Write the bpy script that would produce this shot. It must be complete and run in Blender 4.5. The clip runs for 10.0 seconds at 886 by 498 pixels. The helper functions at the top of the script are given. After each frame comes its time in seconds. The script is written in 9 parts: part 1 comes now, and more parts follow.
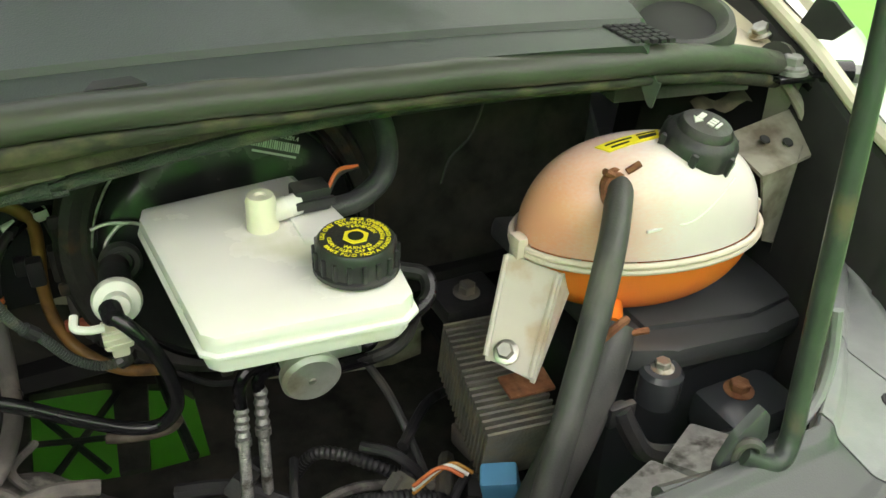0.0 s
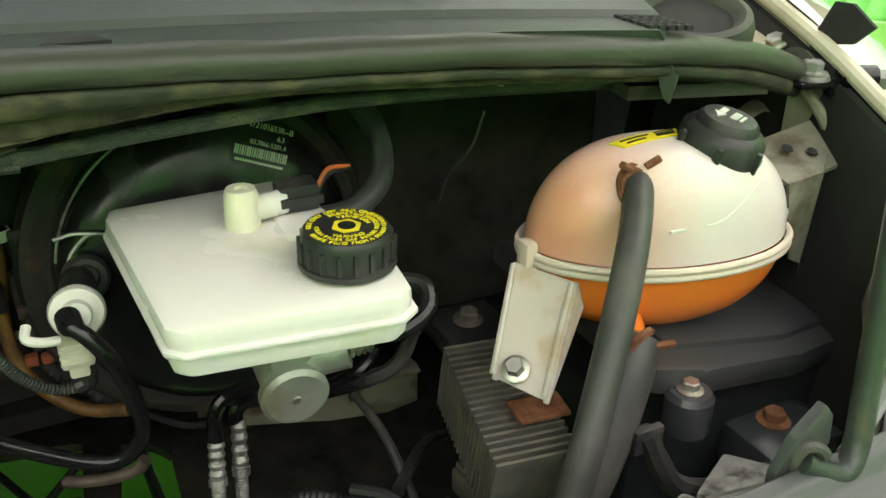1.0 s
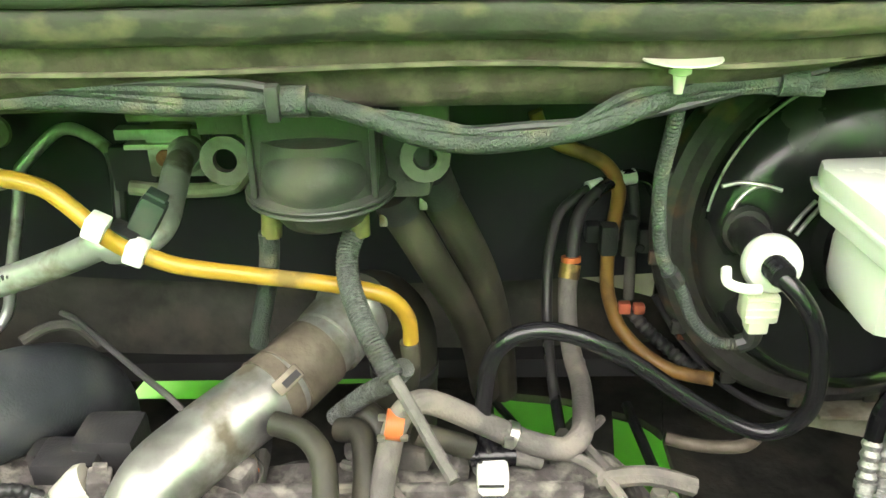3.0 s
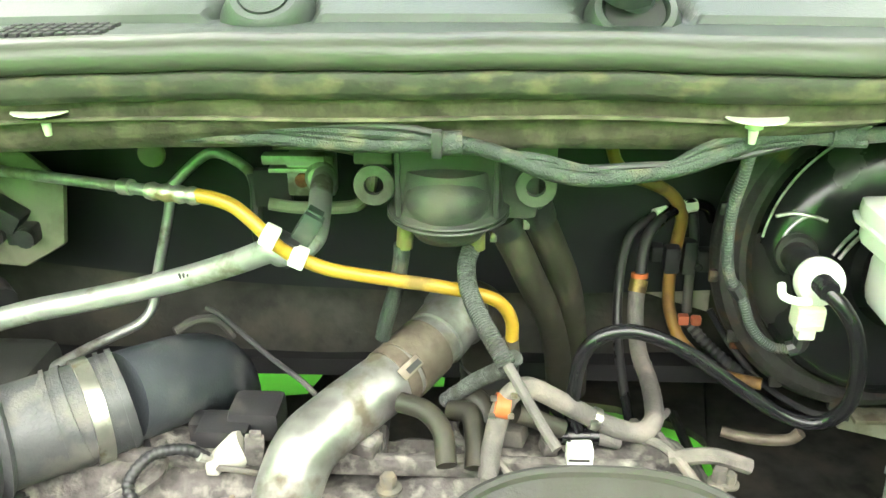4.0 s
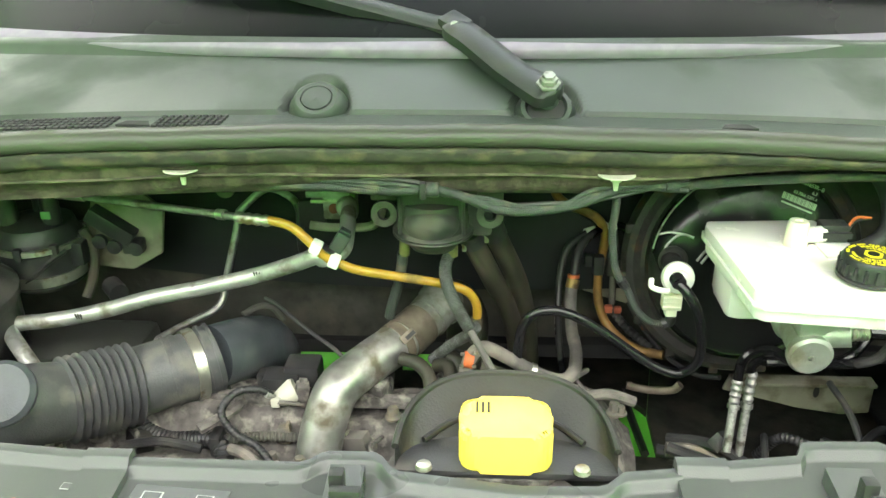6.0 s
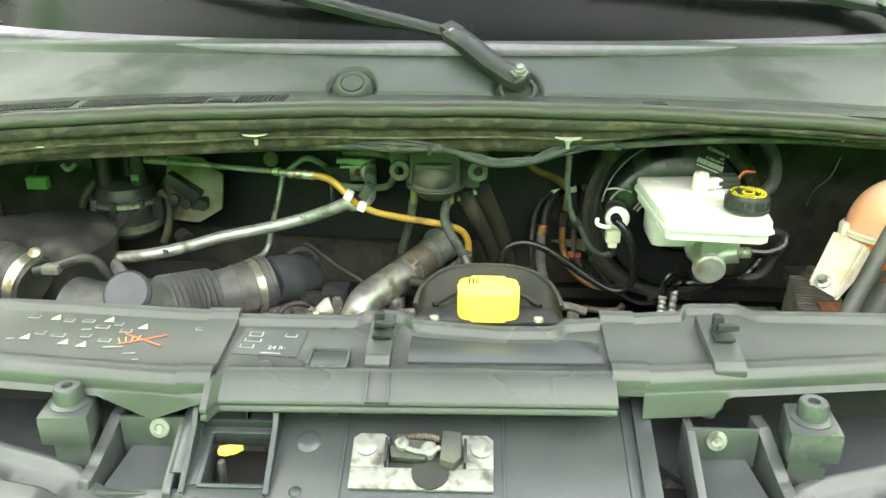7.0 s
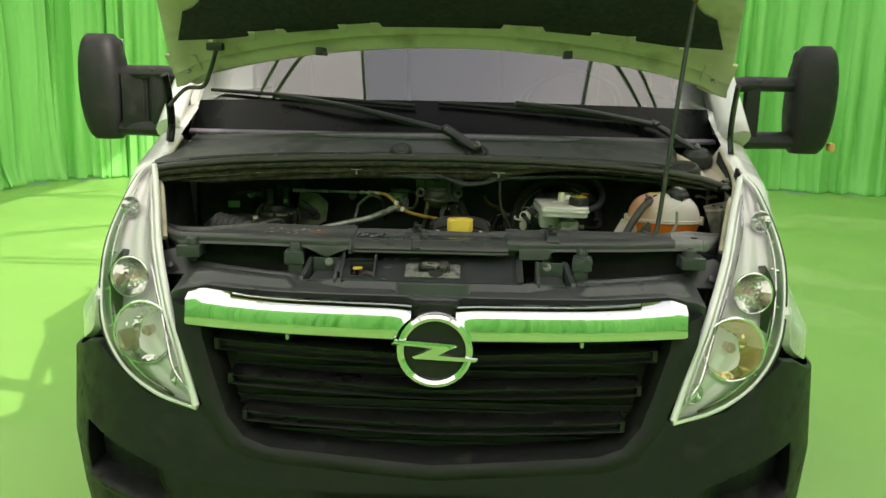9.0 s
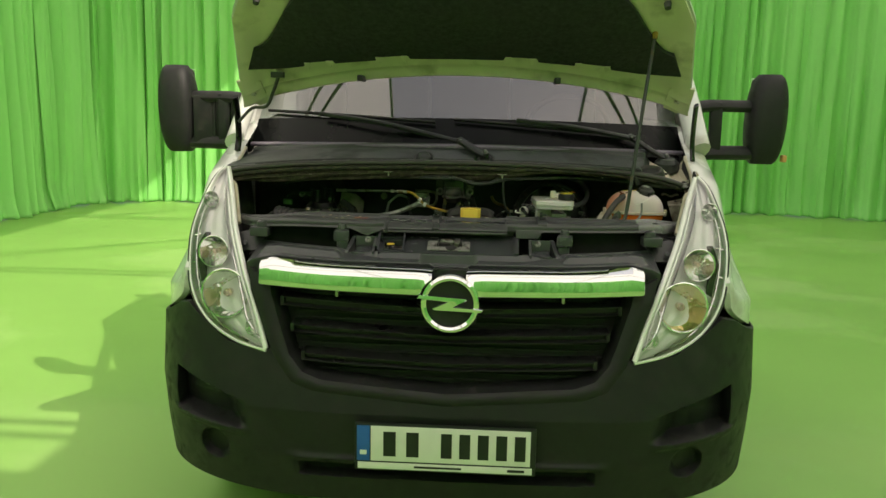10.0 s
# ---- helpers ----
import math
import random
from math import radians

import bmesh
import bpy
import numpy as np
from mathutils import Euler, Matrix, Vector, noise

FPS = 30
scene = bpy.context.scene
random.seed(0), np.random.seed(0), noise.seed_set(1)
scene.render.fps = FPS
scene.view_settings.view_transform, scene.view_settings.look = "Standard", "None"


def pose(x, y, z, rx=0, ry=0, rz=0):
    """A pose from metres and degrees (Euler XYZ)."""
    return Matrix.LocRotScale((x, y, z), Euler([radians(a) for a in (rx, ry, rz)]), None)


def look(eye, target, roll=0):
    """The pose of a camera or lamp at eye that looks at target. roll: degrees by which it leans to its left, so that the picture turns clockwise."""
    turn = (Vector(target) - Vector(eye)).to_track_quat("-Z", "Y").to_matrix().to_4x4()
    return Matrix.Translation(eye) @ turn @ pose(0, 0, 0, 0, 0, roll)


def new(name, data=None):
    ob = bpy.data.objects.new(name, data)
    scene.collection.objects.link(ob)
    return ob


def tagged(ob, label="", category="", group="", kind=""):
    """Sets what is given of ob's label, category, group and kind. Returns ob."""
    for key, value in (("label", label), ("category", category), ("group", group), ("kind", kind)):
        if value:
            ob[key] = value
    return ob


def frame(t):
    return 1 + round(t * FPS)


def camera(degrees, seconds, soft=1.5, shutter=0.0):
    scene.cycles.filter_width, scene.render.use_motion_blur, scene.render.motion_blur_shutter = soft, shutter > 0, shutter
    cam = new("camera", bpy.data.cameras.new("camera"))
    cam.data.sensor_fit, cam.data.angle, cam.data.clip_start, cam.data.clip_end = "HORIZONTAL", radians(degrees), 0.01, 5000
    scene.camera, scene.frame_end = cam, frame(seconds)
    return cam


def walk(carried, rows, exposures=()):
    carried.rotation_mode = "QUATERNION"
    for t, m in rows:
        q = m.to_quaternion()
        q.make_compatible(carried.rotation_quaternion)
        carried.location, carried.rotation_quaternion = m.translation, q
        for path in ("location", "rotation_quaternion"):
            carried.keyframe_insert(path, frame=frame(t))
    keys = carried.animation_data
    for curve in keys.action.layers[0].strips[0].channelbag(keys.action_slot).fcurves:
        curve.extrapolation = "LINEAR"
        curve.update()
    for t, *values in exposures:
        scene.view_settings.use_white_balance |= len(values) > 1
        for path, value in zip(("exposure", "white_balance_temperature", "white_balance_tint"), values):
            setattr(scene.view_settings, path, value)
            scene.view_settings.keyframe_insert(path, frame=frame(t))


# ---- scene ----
cam = camera(56.0, 10.0)
PATH = [
    (0, (0.224, 0.094, 1.494), (0.985, 1.595, 0.414), 1.6),
    (0.5, (0.223, 0.097, 1.469), (1.043, 1.669, 0.543), 1.6),
    (1, (0.231, 0.117, 1.416), (1.051, 1.705, 0.519), 1.5),
    (1.5, (0.196, 0.16, 1.374), (0.969, 1.769, 0.473), 1.7),
    (2, (0.141, 0.179, 1.366), (0.727, 1.865, 0.464), 1.5),
    (2.5, (0.098, 0.191, 1.368), (0.377, 1.951, 0.459), 0.1),
    (3, (0.052, 0.192, 1.368), (0.031, 1.978, 0.468), -1.0),
    (3.2, (0.034, 0.185, 1.377), (-0.051, 1.965, 0.471), -0.9),
    (4.3, (-0.002, 0.044, 1.454), (-0.09, 1.854, 0.608), 0.0),
    (4.5, (0.0, 0.008, 1.488), (-0.13, 1.802, 0.615), -0.2),
    (5, (-0.004, -0.06, 1.496), (-0.136, 1.75, 0.655), -0.4),
    (5.5, (0.017, -0.112, 1.514), (-0.121, 1.7, 0.678), -0.8),
    (5.7, (0.028, -0.134, 1.518), (-0.096, 1.682, 0.688), -0.7),
    (6.8, (0.038, -0.388, 1.565), (-0.04, 1.435, 0.746), -0.1),
    (7, (0.035, -0.482, 1.567), (-0.041, 1.353, 0.774), -0.1),
    (7.5, (0.016, -0.774, 1.574), (-0.063, 1.058, 0.778), 0.2),
    (8, (0.022, -1.081, 1.566), (-0.054, 0.822, 0.957), 0.6),
    (8.5, (0.068, -1.398, 1.539), (-0.016, 0.54, 1.052), 0.6),
    (9, (0.079, -1.781, 1.535), (0.012, 0.177, 1.133), 1.1),
    (9.5, (0.081, -2.126, 1.51), (0.003, -0.156, 1.174), 1.1),
    (10, (0.118, -2.371, 1.497), (0.004, -0.402, 1.168), 1.1),
]
EXPOSURES = [(0, 1.05, 6500, 12), (1.0, 0.9, 6600, 13), (1.5, 1.05, 6800, 14), (2.0, 1.25, 6800, 13), (2.5, 1.65, 6700, 13), (3.0, 2.6, 6600, 13), (3.2, 2.85, 6550, 12), (4.5, 3.05, 6450, 6), (5.7, 2.3, 6450, 6),
             (6.9, 2.05, 6400, 9), (7.2, 2.0, 6400, 9), (7.5, 1.2, 6150, 11), (8.0, -0.1, 6500, 11), (9.0, -0.25, 6800, 13), (10.0, -0.6, 7200, 13)]
walk(cam, [(t, look(eye, target, roll)) for t, eye, target, roll in PATH], EXPOSURES)
PI = math.pi

# ---- world and light ----
SUN_DIR = Vector((-0.76, 0.63, -1.0)).normalized()
world = bpy.data.worlds.new("world")
scene.world = world
world.use_nodes = True
wn = world.node_tree.nodes
sky = wn.new("ShaderNodeTexSky")
sky.sky_type = "NISHITA"
sky.sun_disc = False
sky.sun_elevation = math.asin(-SUN_DIR.z)
sky.sun_rotation = math.atan2(-SUN_DIR.x, -SUN_DIR.y)
sky.air_density, sky.dust_density, sky.ozone_density = 1.0, 6.0, 0.3
world.node_tree.links.new(sky.outputs[0], wn["Background"].inputs[0])
wn["Background"].inputs[1].default_value = 0.20
sun = new("sun", bpy.data.lights.new("sun", "SUN"))
sun.data.energy, sun.data.angle, sun.data.color = 6.6, radians(0.6), (1.0, 0.95, 0.84)
sun.matrix_world = look((0, 0, 0), SUN_DIR)


# ---- materials ----
def material(name, color, rough=0.5, metal=0.0, vary=0.25, scale=30.0, bump=0.0, bump_scale=200.0, dirt=None, dirt_amount=0.0,
             dirt_scale=6.0, coat=0.0, transmission=0.0, subsurface=0.0, ior=1.45, island=0.0, stretch=(1, 1, 1), emit=0.0):
    """A surface with colour variation at two scales, fine relief and optional dirt."""
    m = bpy.data.materials.new(name)
    m.use_nodes = True
    nodes, links = m.node_tree.nodes, m.node_tree.links
    b = nodes["Principled BSDF"]
    geo = nodes.new("ShaderNodeTexCoord")
    mapping = nodes.new("ShaderNodeMapping")
    mapping.inputs["Scale"].default_value = stretch
    links.new(geo.outputs["Object"], mapping.inputs["Vector"])
    where = mapping.outputs["Vector"]

    def noise_at(s, detail=4.0):
        n = nodes.new("ShaderNodeTexNoise")
        n.inputs["Scale"].default_value, n.inputs["Detail"].default_value = s, detail
        links.new(where, n.inputs["Vector"])
        return n.outputs["Fac"]

    def mix(fac, a, c):
        x = nodes.new("ShaderNodeMix")
        x.data_type = "RGBA"
        for socket, v in ((x.inputs[0], fac), (x.inputs[6], a), (x.inputs[7], c)):
            if isinstance(v, (tuple, list, float, int)):
                socket.default_value = v if isinstance(v, (float, int)) else (*v, 1.0)
            else:
                links.new(v, socket)
        return x.outputs[2]

    def ramp(v, lo, hi):
        x = nodes.new("ShaderNodeMapRange")
        links.new(v, x.inputs[0])
        x.inputs[1].default_value, x.inputs[2].default_value = lo, hi
        return x.outputs[0]

    lighter = tuple(min(1.0, c * (1 + vary)) for c in color)
    darker = tuple(c * (1 - vary) for c in color)
    col = mix(ramp(noise_at(scale), 0.3, 0.7), darker, lighter)
    col = mix(ramp(noise_at(scale * 0.18), 0.35, 0.7), col, mix(0.5, col, color))
    if island:
        rnd = nodes.new("ShaderNodeObjectInfo").outputs["Random"]
        col = mix(ramp(rnd, -1.0 / island, 1.0 / island), col, lighter)
    rough_out = ramp(noise_at(scale * 0.6), 0.2, 0.8)
    rr = nodes.new("ShaderNodeMapRange")
    links.new(rough_out, rr.inputs[0])
    rr.inputs[3].default_value, rr.inputs[4].default_value = max(0.0, rough - 0.1 * min(1, rough * 2)), min(1.0, rough + 0.12 * min(1, rough * 2))
    r_final = rr.outputs[0]
    if dirt:
        mask = ramp(noise_at(dirt_scale, 8.0), 0.62 - 0.3 * dirt_amount, 0.72 - 0.15 * dirt_amount)
        col = mix(mask, col, dirt)
        mr = nodes.new("ShaderNodeMix")
        links.new(mask, mr.inputs[0])
        links.new(r_final, mr.inputs[2])
        mr.inputs[3].default_value = 0.85
        r_final = mr.outputs[0]
    links.new(col, b.inputs["Base Color"])
    links.new(r_final, b.inputs["Roughness"])
    b.inputs["Metallic"].default_value = metal
    b.inputs["IOR"].default_value = ior
    b.inputs["Coat Weight"].default_value = coat
    b.inputs["Transmission Weight"].default_value = transmission
    if subsurface:
        b.inputs["Subsurface Weight"].default_value = subsurface
        b.inputs["Subsurface Radius"].default_value = (0.02, 0.02, 0.015)
        b.inputs["Subsurface Scale"].default_value = 0.5
    if emit:
        b.inputs["Emission Color"].default_value = (*color, 1)
        b.inputs["Emission Strength"].default_value = emit
    if bump:
        bp = nodes.new("ShaderNodeBump")
        bp.inputs["Strength"].default_value, bp.inputs["Distance"].default_value = bump, 0.002
        links.new(noise_at(bump_scale, 3.0), bp.inputs["Height"])
        links.new(bp.outputs[0], b.inputs["Normal"])
    return m


trim_grey = material("trim_grey", (0.058, 0.062, 0.065), 0.30, vary=0.14, scale=9, bump=0.12, bump_scale=1100, ior=1.55)
bumper_black = material("bumper_black", (0.0145, 0.015, 0.0155), 0.5, vary=0.15, scale=40, bump=0.35, bump_scale=700, dirt=(0.028, 0.027, 0.025), dirt_amount=0.25, dirt_scale=18, ior=1.42)
cover_plastic = material("cover_plastic", (0.060, 0.063, 0.063), 0.30, vary=0.14, scale=9, bump=0.12, bump_scale=1000)
black_plastic = material("black_plastic", (0.029, 0.029, 0.030), 0.36, vary=0.3, scale=30, bump=0.15, bump_scale=600, dirt=(0.066, 0.062, 0.055), dirt_amount=0.3, dirt_scale=25)
gloss_black = material("gloss_black", (0.010, 0.010, 0.011), 0.16, vary=0.2, scale=20, dirt=(0.05, 0.05, 0.045), dirt_amount=0.15)
rubber = material("rubber", (0.048, 0.048, 0.048), 0.55, vary=0.25, scale=40, bump=0.2, bump_scale=500, dirt=(0.10, 0.095, 0.08), dirt_amount=0.35, dirt_scale=14)
seal_rubber = material("seal_rubber", (0.046, 0.048, 0.038), 0.42, vary=0.16, scale=60, bump=0.15, bump_scale=260, dirt=(0.066, 0.064, 0.046), dirt_amount=0.15, dirt_scale=40, stretch=(0.3, 1, 1))
cowl_grey = material("cowl_grey", (0.035, 0.044, 0.037), 0.40, vary=0.06, scale=12, bump=0.2, bump_scale=900, dirt=(0.046, 0.054, 0.046), dirt_amount=0.3, dirt_scale=7)
wiper_paint = material("wiper_paint", (0.017, 0.020, 0.019), 0.4, vary=0.15, scale=30, bump=0.1, bump_scale=500, dirt=(0.034, 0.034, 0.029), dirt_amount=0.2, dirt_scale=30)
lip_dirty = material("lip_dirty", (0.046, 0.038, 0.026), 0.88, vary=0.5, scale=60, bump=0.9, bump_scale=160, dirt=(0.090, 0.077, 0.052), dirt_amount=0.42, dirt_scale=45)
bracket_paint = material("bracket_paint", (0.29, 0.275, 0.215), 0.5, vary=0.2, scale=18, bump=0.15, bump_scale=120, dirt=(0.13, 0.11, 0.075), dirt_amount=0.45, dirt_scale=26)
insulation = material("insulation", (0.028, 0.028, 0.029), 0.9, vary=0.4, scale=60, bump=0.9, bump_scale=120)
felt_dark = material("felt_dark", (0.052, 0.052, 0.043), 0.9, vary=0.5, scale=30, bump=0.8, bump_scale=90, dirt=(0.085, 0.078, 0.060), dirt_amount=0.4, dirt_scale=14)
white_paint = material("white_paint", (0.74, 0.75, 0.72), 0.25, vary=0.03, scale=4, coat=0.6, dirt=(0.5, 0.49, 0.43), dirt_amount=0.15, dirt_scale=5)
inner_paint = material("inner_paint", (0.66, 0.60, 0.46), 0.42, vary=0.08, scale=7, coat=0.1, dirt=(0.42, 0.37, 0.27), dirt_amount=0.3, dirt_scale=7)
chrome = material("chrome", (0.86, 0.87, 0.88), 0.04, 1.0, vary=0.02, scale=8)
aluminium = material("aluminium", (0.46, 0.465, 0.44), 0.44, 0.75, vary=0.2, scale=30, bump=0.15, bump_scale=150, dirt=(0.24, 0.225, 0.18), dirt_amount=0.35, dirt_scale=40)
cast_alloy = material("cast_alloy", (0.50, 0.51, 0.47), 0.5, 0.7, vary=0.2, scale=30, bump=0.3, bump_scale=250, dirt=(0.26, 0.23, 0.17), dirt_amount=0.3, dirt_scale=15)
steel_pipe = material("steel_pipe", (0.34, 0.335, 0.315), 0.38, 0.7, vary=0.35, scale=40, bump=0.25, bump_scale=90, dirt=(0.17, 0.15, 0.11), dirt_amount=0.36, dirt_scale=30)
sleeve_steel = material("sleeve_steel", (0.15, 0.125, 0.095), 0.55, 0.3, vary=0.4, scale=50, bump=0.3, bump_scale=150, dirt=(0.08, 0.065, 0.05), dirt_amount=0.4, dirt_scale=30)
lug_cast = material("lug_cast", (0.10, 0.10, 0.085), 0.55, 0.4, vary=0.3, scale=40, bump=0.3, bump_scale=250, dirt=(0.07, 0.06, 0.045), dirt_amount=0.35, dirt_scale=30)
mesh_sleeve = material("mesh_sleeve", (0.075, 0.08, 0.075), 0.36, vary=0.6, scale=400, bump=0.8, bump_scale=900, dirt=(0.05, 0.05, 0.042), dirt_amount=0.3, dirt_scale=40)
zinc = material("zinc", (0.55, 0.54, 0.48), 0.35, 0.9, vary=0.2, scale=60, dirt=(0.28, 0.22, 0.12), dirt_amount=0.35, dirt_scale=50)
rust = material("rust", (0.19, 0.075, 0.035), 0.85, 0.2, vary=0.5, scale=90, bump=0.6, bump_scale=400, dirt=(0.30, 0.14, 0.07), dirt_amount=0.5, dirt_scale=60)
fin_metal = material("fin_metal", (0.17, 0.16, 0.14), 0.65, 0.35, vary=0.3, scale=40, bump=0.4, bump_scale=300, dirt=(0.25, 0.22, 0.16), dirt_amount=0.5, dirt_scale=45)
engine_dirt = material("engine_dirt", (0.115, 0.105, 0.098), 0.78, 0.1, vary=0.6, scale=80, bump=1.0, bump_scale=160, dirt=(0.29, 0.275, 0.24), dirt_amount=0.36, dirt_scale=70)
nylon = material("nylon", (0.82, 0.79, 0.755), 0.2, vary=0.04, scale=10, subsurface=0.35, dirt=(0.68, 0.66, 0.55), dirt_amount=0.2, dirt_scale=14)
nylon_stub = material("nylon_stub", (0.74, 0.71, 0.56), 0.38, vary=0.08, scale=25, subsurface=0.3)
tank_plastic = material("tank_plastic", (0.70, 0.60, 0.49), 0.28, vary=0.05, scale=9, subsurface=0.4, dirt=(0.70, 0.48, 0.33), dirt_amount=0.25, dirt_scale=9)
tank_dome = material("tank_dome", (0.72, 0.655, 0.625), 0.20, vary=0.07, scale=14, subsurface=0.45)
leg_plastic = material("leg_plastic", (0.60, 0.56, 0.48), 0.32, vary=0.06, scale=25, subsurface=0.5, dirt=(0.52, 0.42, 0.30), dirt_amount=0.25, dirt_scale=30)
coolant = material("coolant", (0.88, 0.24, 0.035), 0.24, vary=0.08, scale=8, subsurface=0.5)
yellow_cap = material("yellow_cap", (0.93, 0.65, 0.11), 0.25, vary=0.05, scale=20)
yellow_hose = material("yellow_hose", (0.40, 0.235, 0.028), 0.3, vary=0.2, scale=40, dirt=(0.20, 0.13, 0.035), dirt_amount=0.35, dirt_scale=40)
tan_hose = material("tan_hose", (0.24, 0.13, 0.035), 0.4, vary=0.25, scale=30, dirt=(0.13, 0.075, 0.03), dirt_amount=0.3, dirt_scale=40)
grey_hose = material("grey_hose", (0.13, 0.12, 0.11), 0.7, vary=0.2, scale=40, bump=0.4, bump_scale=500, dirt=(0.24, 0.21, 0.18), dirt_amount=0.5, dirt_scale=20)
black_hose = material("black_hose", (0.055, 0.055, 0.052), 0.45, vary=0.25, scale=30, bump=0.15, bump_scale=600, dirt=(0.10, 0.095, 0.085), dirt_amount=0.35, dirt_scale=15)
shiny_hose = material("shiny_hose", (0.012, 0.012, 0.013), 0.2, vary=0.2, scale=30)
sheath = material("sheath", (0.040, 0.048, 0.042), 0.32, vary=0.4, scale=60, bump=0.7, bump_scale=900, dirt=(0.12, 0.11, 0.08), dirt_amount=0.3, dirt_scale=40)
yellow_print = material("yellow_print", (0.80, 0.68, 0.03), 0.45, vary=0.04, scale=30)
white_print = material("white_print", (0.62, 0.63, 0.58), 0.5, vary=0.1, scale=60)
grey_print = material("grey_print", (0.34, 0.35, 0.34), 0.5, vary=0.1, scale=60)
amber_print = material("amber_print", (0.52, 0.30, 0.14), 0.5, vary=0.15, scale=60)
red_print = material("red_print", (0.46, 0.13, 0.07), 0.5, vary=0.15, scale=60)
orange_clip = material("orange_clip", (0.62, 0.16, 0.05), 0.45, vary=0.15, scale=50)
orange_plug = material("orange_plug", (0.50, 0.24, 0.04), 0.5, vary=0.2, scale=60)
blue_plug = material("blue_plug", (0.10, 0.28, 0.48), 0.5, vary=0.15, scale=40)
booster_rim = material("booster_rim", (0.028, 0.026, 0.024), 0.55, vary=0.4, scale=50, bump=0.5, bump_scale=200, dirt=(0.09, 0.055, 0.035), dirt_amount=0.18, dirt_scale=40)
booster_black = material("booster_black", (0.016, 0.017, 0.017), 0.16, vary=0.3, scale=15, dirt=(0.05, 0.048, 0.04), dirt_amount=0.18, ior=1.42)
white_plastic = material("white_plastic", (0.82, 0.82, 0.74), 0.35, vary=0.04, scale=30, subsurface=0.15)
grille_black = material("grille_black", (0.016, 0.016, 0.0165), 0.30, vary=0.25, scale=15, bump=0.15, bump_scale=500, dirt=(0.028, 0.028, 0.026), dirt_amount=0.2, dirt_scale=20)
# dark parts, and the painted shade of slots, holes and gaps that aren't cut
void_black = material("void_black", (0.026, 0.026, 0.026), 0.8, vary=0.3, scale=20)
reflector = material("reflector", (0.93, 0.93, 0.91), 0.05, 0.92, vary=0.02, scale=20)
lamp_grey = material("lamp_grey", (0.95, 0.95, 0.93), 0.22, 0.12, vary=0.03, scale=20)
bulb_glass = material("bulb_glass", (0.95, 0.80, 0.55), 0.08, vary=0.02, scale=10, transmission=0.7)
amber_lens = material("amber_lens", (0.80, 0.42, 0.16), 0.15, vary=0.05, scale=10)
plate_white = material("plate_white", (0.74, 0.75, 0.68), 0.4, vary=0.04, scale=20)
plate_blue = material("plate_blue", (0.02, 0.12, 0.42), 0.4, vary=0.04, scale=20)
plate_ink = material("plate_ink", (0.015, 0.02, 0.015), 0.45, vary=0.1, scale=20)
tyre_rubber = material("tyre_rubber", (0.02, 0.02, 0.02), 0.8, vary=0.2, scale=20, bump=0.4, bump_scale=100)
green_floor = material("green_floor", (0.26, 0.50, 0.12), 0.36, vary=0.06, scale=0.8, bump=0.05, bump_scale=40, dirt=(0.31, 0.54, 0.16), dirt_amount=0.35, dirt_scale=0.6)
green_cloth = material("green_cloth", (0.27, 0.66, 0.20), 0.85, vary=0.10, scale=3.0, bump=0.3, bump_scale=500, island=0.2, stretch=(1, 1, 0.15))
tray_plastic = material("tray_plastic", (0.046, 0.050, 0.054), 0.22, vary=0.14, scale=8, bump=0.06, bump_scale=900)
latch_steel = material("latch_steel", (0.26, 0.26, 0.245), 0.48, 0.35, vary=0.2, scale=60, bump=0.2, bump_scale=250, dirt=(0.10, 0.095, 0.085), dirt_amount=0.35, dirt_scale=55)
sign_cream = material("sign_cream", (0.62, 0.50, 0.36), 0.5, vary=0.15, scale=90)
seal_lip = material("seal_lip", (0.030, 0.030, 0.022), 0.7, vary=0.4, scale=90, bump=0.5, bump_scale=220, dirt=(0.088, 0.077, 0.046), dirt_amount=0.45, dirt_scale=110, stretch=(0.45, 1, 0.7))
hem_paint = material("hem_paint", (0.10, 0.088, 0.058), 0.7, vary=0.5, scale=60, dirt=(0.045, 0.040, 0.028), dirt_amount=0.6, dirt_scale=40)
bellows_rubber = material("bellows_rubber", (0.072, 0.074, 0.076), 0.42, vary=0.25, scale=40, bump=0.2, bump_scale=500, dirt=(0.14, 0.135, 0.12), dirt_amount=0.3, dirt_scale=28)
nipple_green = material("nipple_green", (0.15, 0.145, 0.05), 0.45, vary=0.3, scale=60, dirt=(0.07, 0.07, 0.04), dirt_amount=0.3, dirt_scale=60)
braid_steel = material("braid_steel", (0.46, 0.46, 0.43), 0.36, 0.75, vary=0.35, scale=300, bump=0.5, bump_scale=900, dirt=(0.16, 0.15, 0.12), dirt_amount=0.25, dirt_scale=60)
# pale grey rubber; the lavender cast is sky light put into the base
strip_skytint = material("strip_skytint", (0.175, 0.150, 0.195), 0.75, vary=0.08, scale=60, dirt=(0.21, 0.19, 0.22), dirt_amount=0.25, dirt_scale=30)
rod_green = material("rod_green", (0.040, 0.047, 0.042), 0.36, vary=0.3, scale=40, bump=0.2, bump_scale=200, dirt=(0.10, 0.085, 0.05), dirt_amount=0.2, dirt_scale=30)
heater_rubber = material("heater_rubber", (0.038, 0.036, 0.025), 0.5, vary=0.3, scale=30, bump=0.15, bump_scale=600, dirt=(0.075, 0.065, 0.045), dirt_amount=0.35, dirt_scale=24)
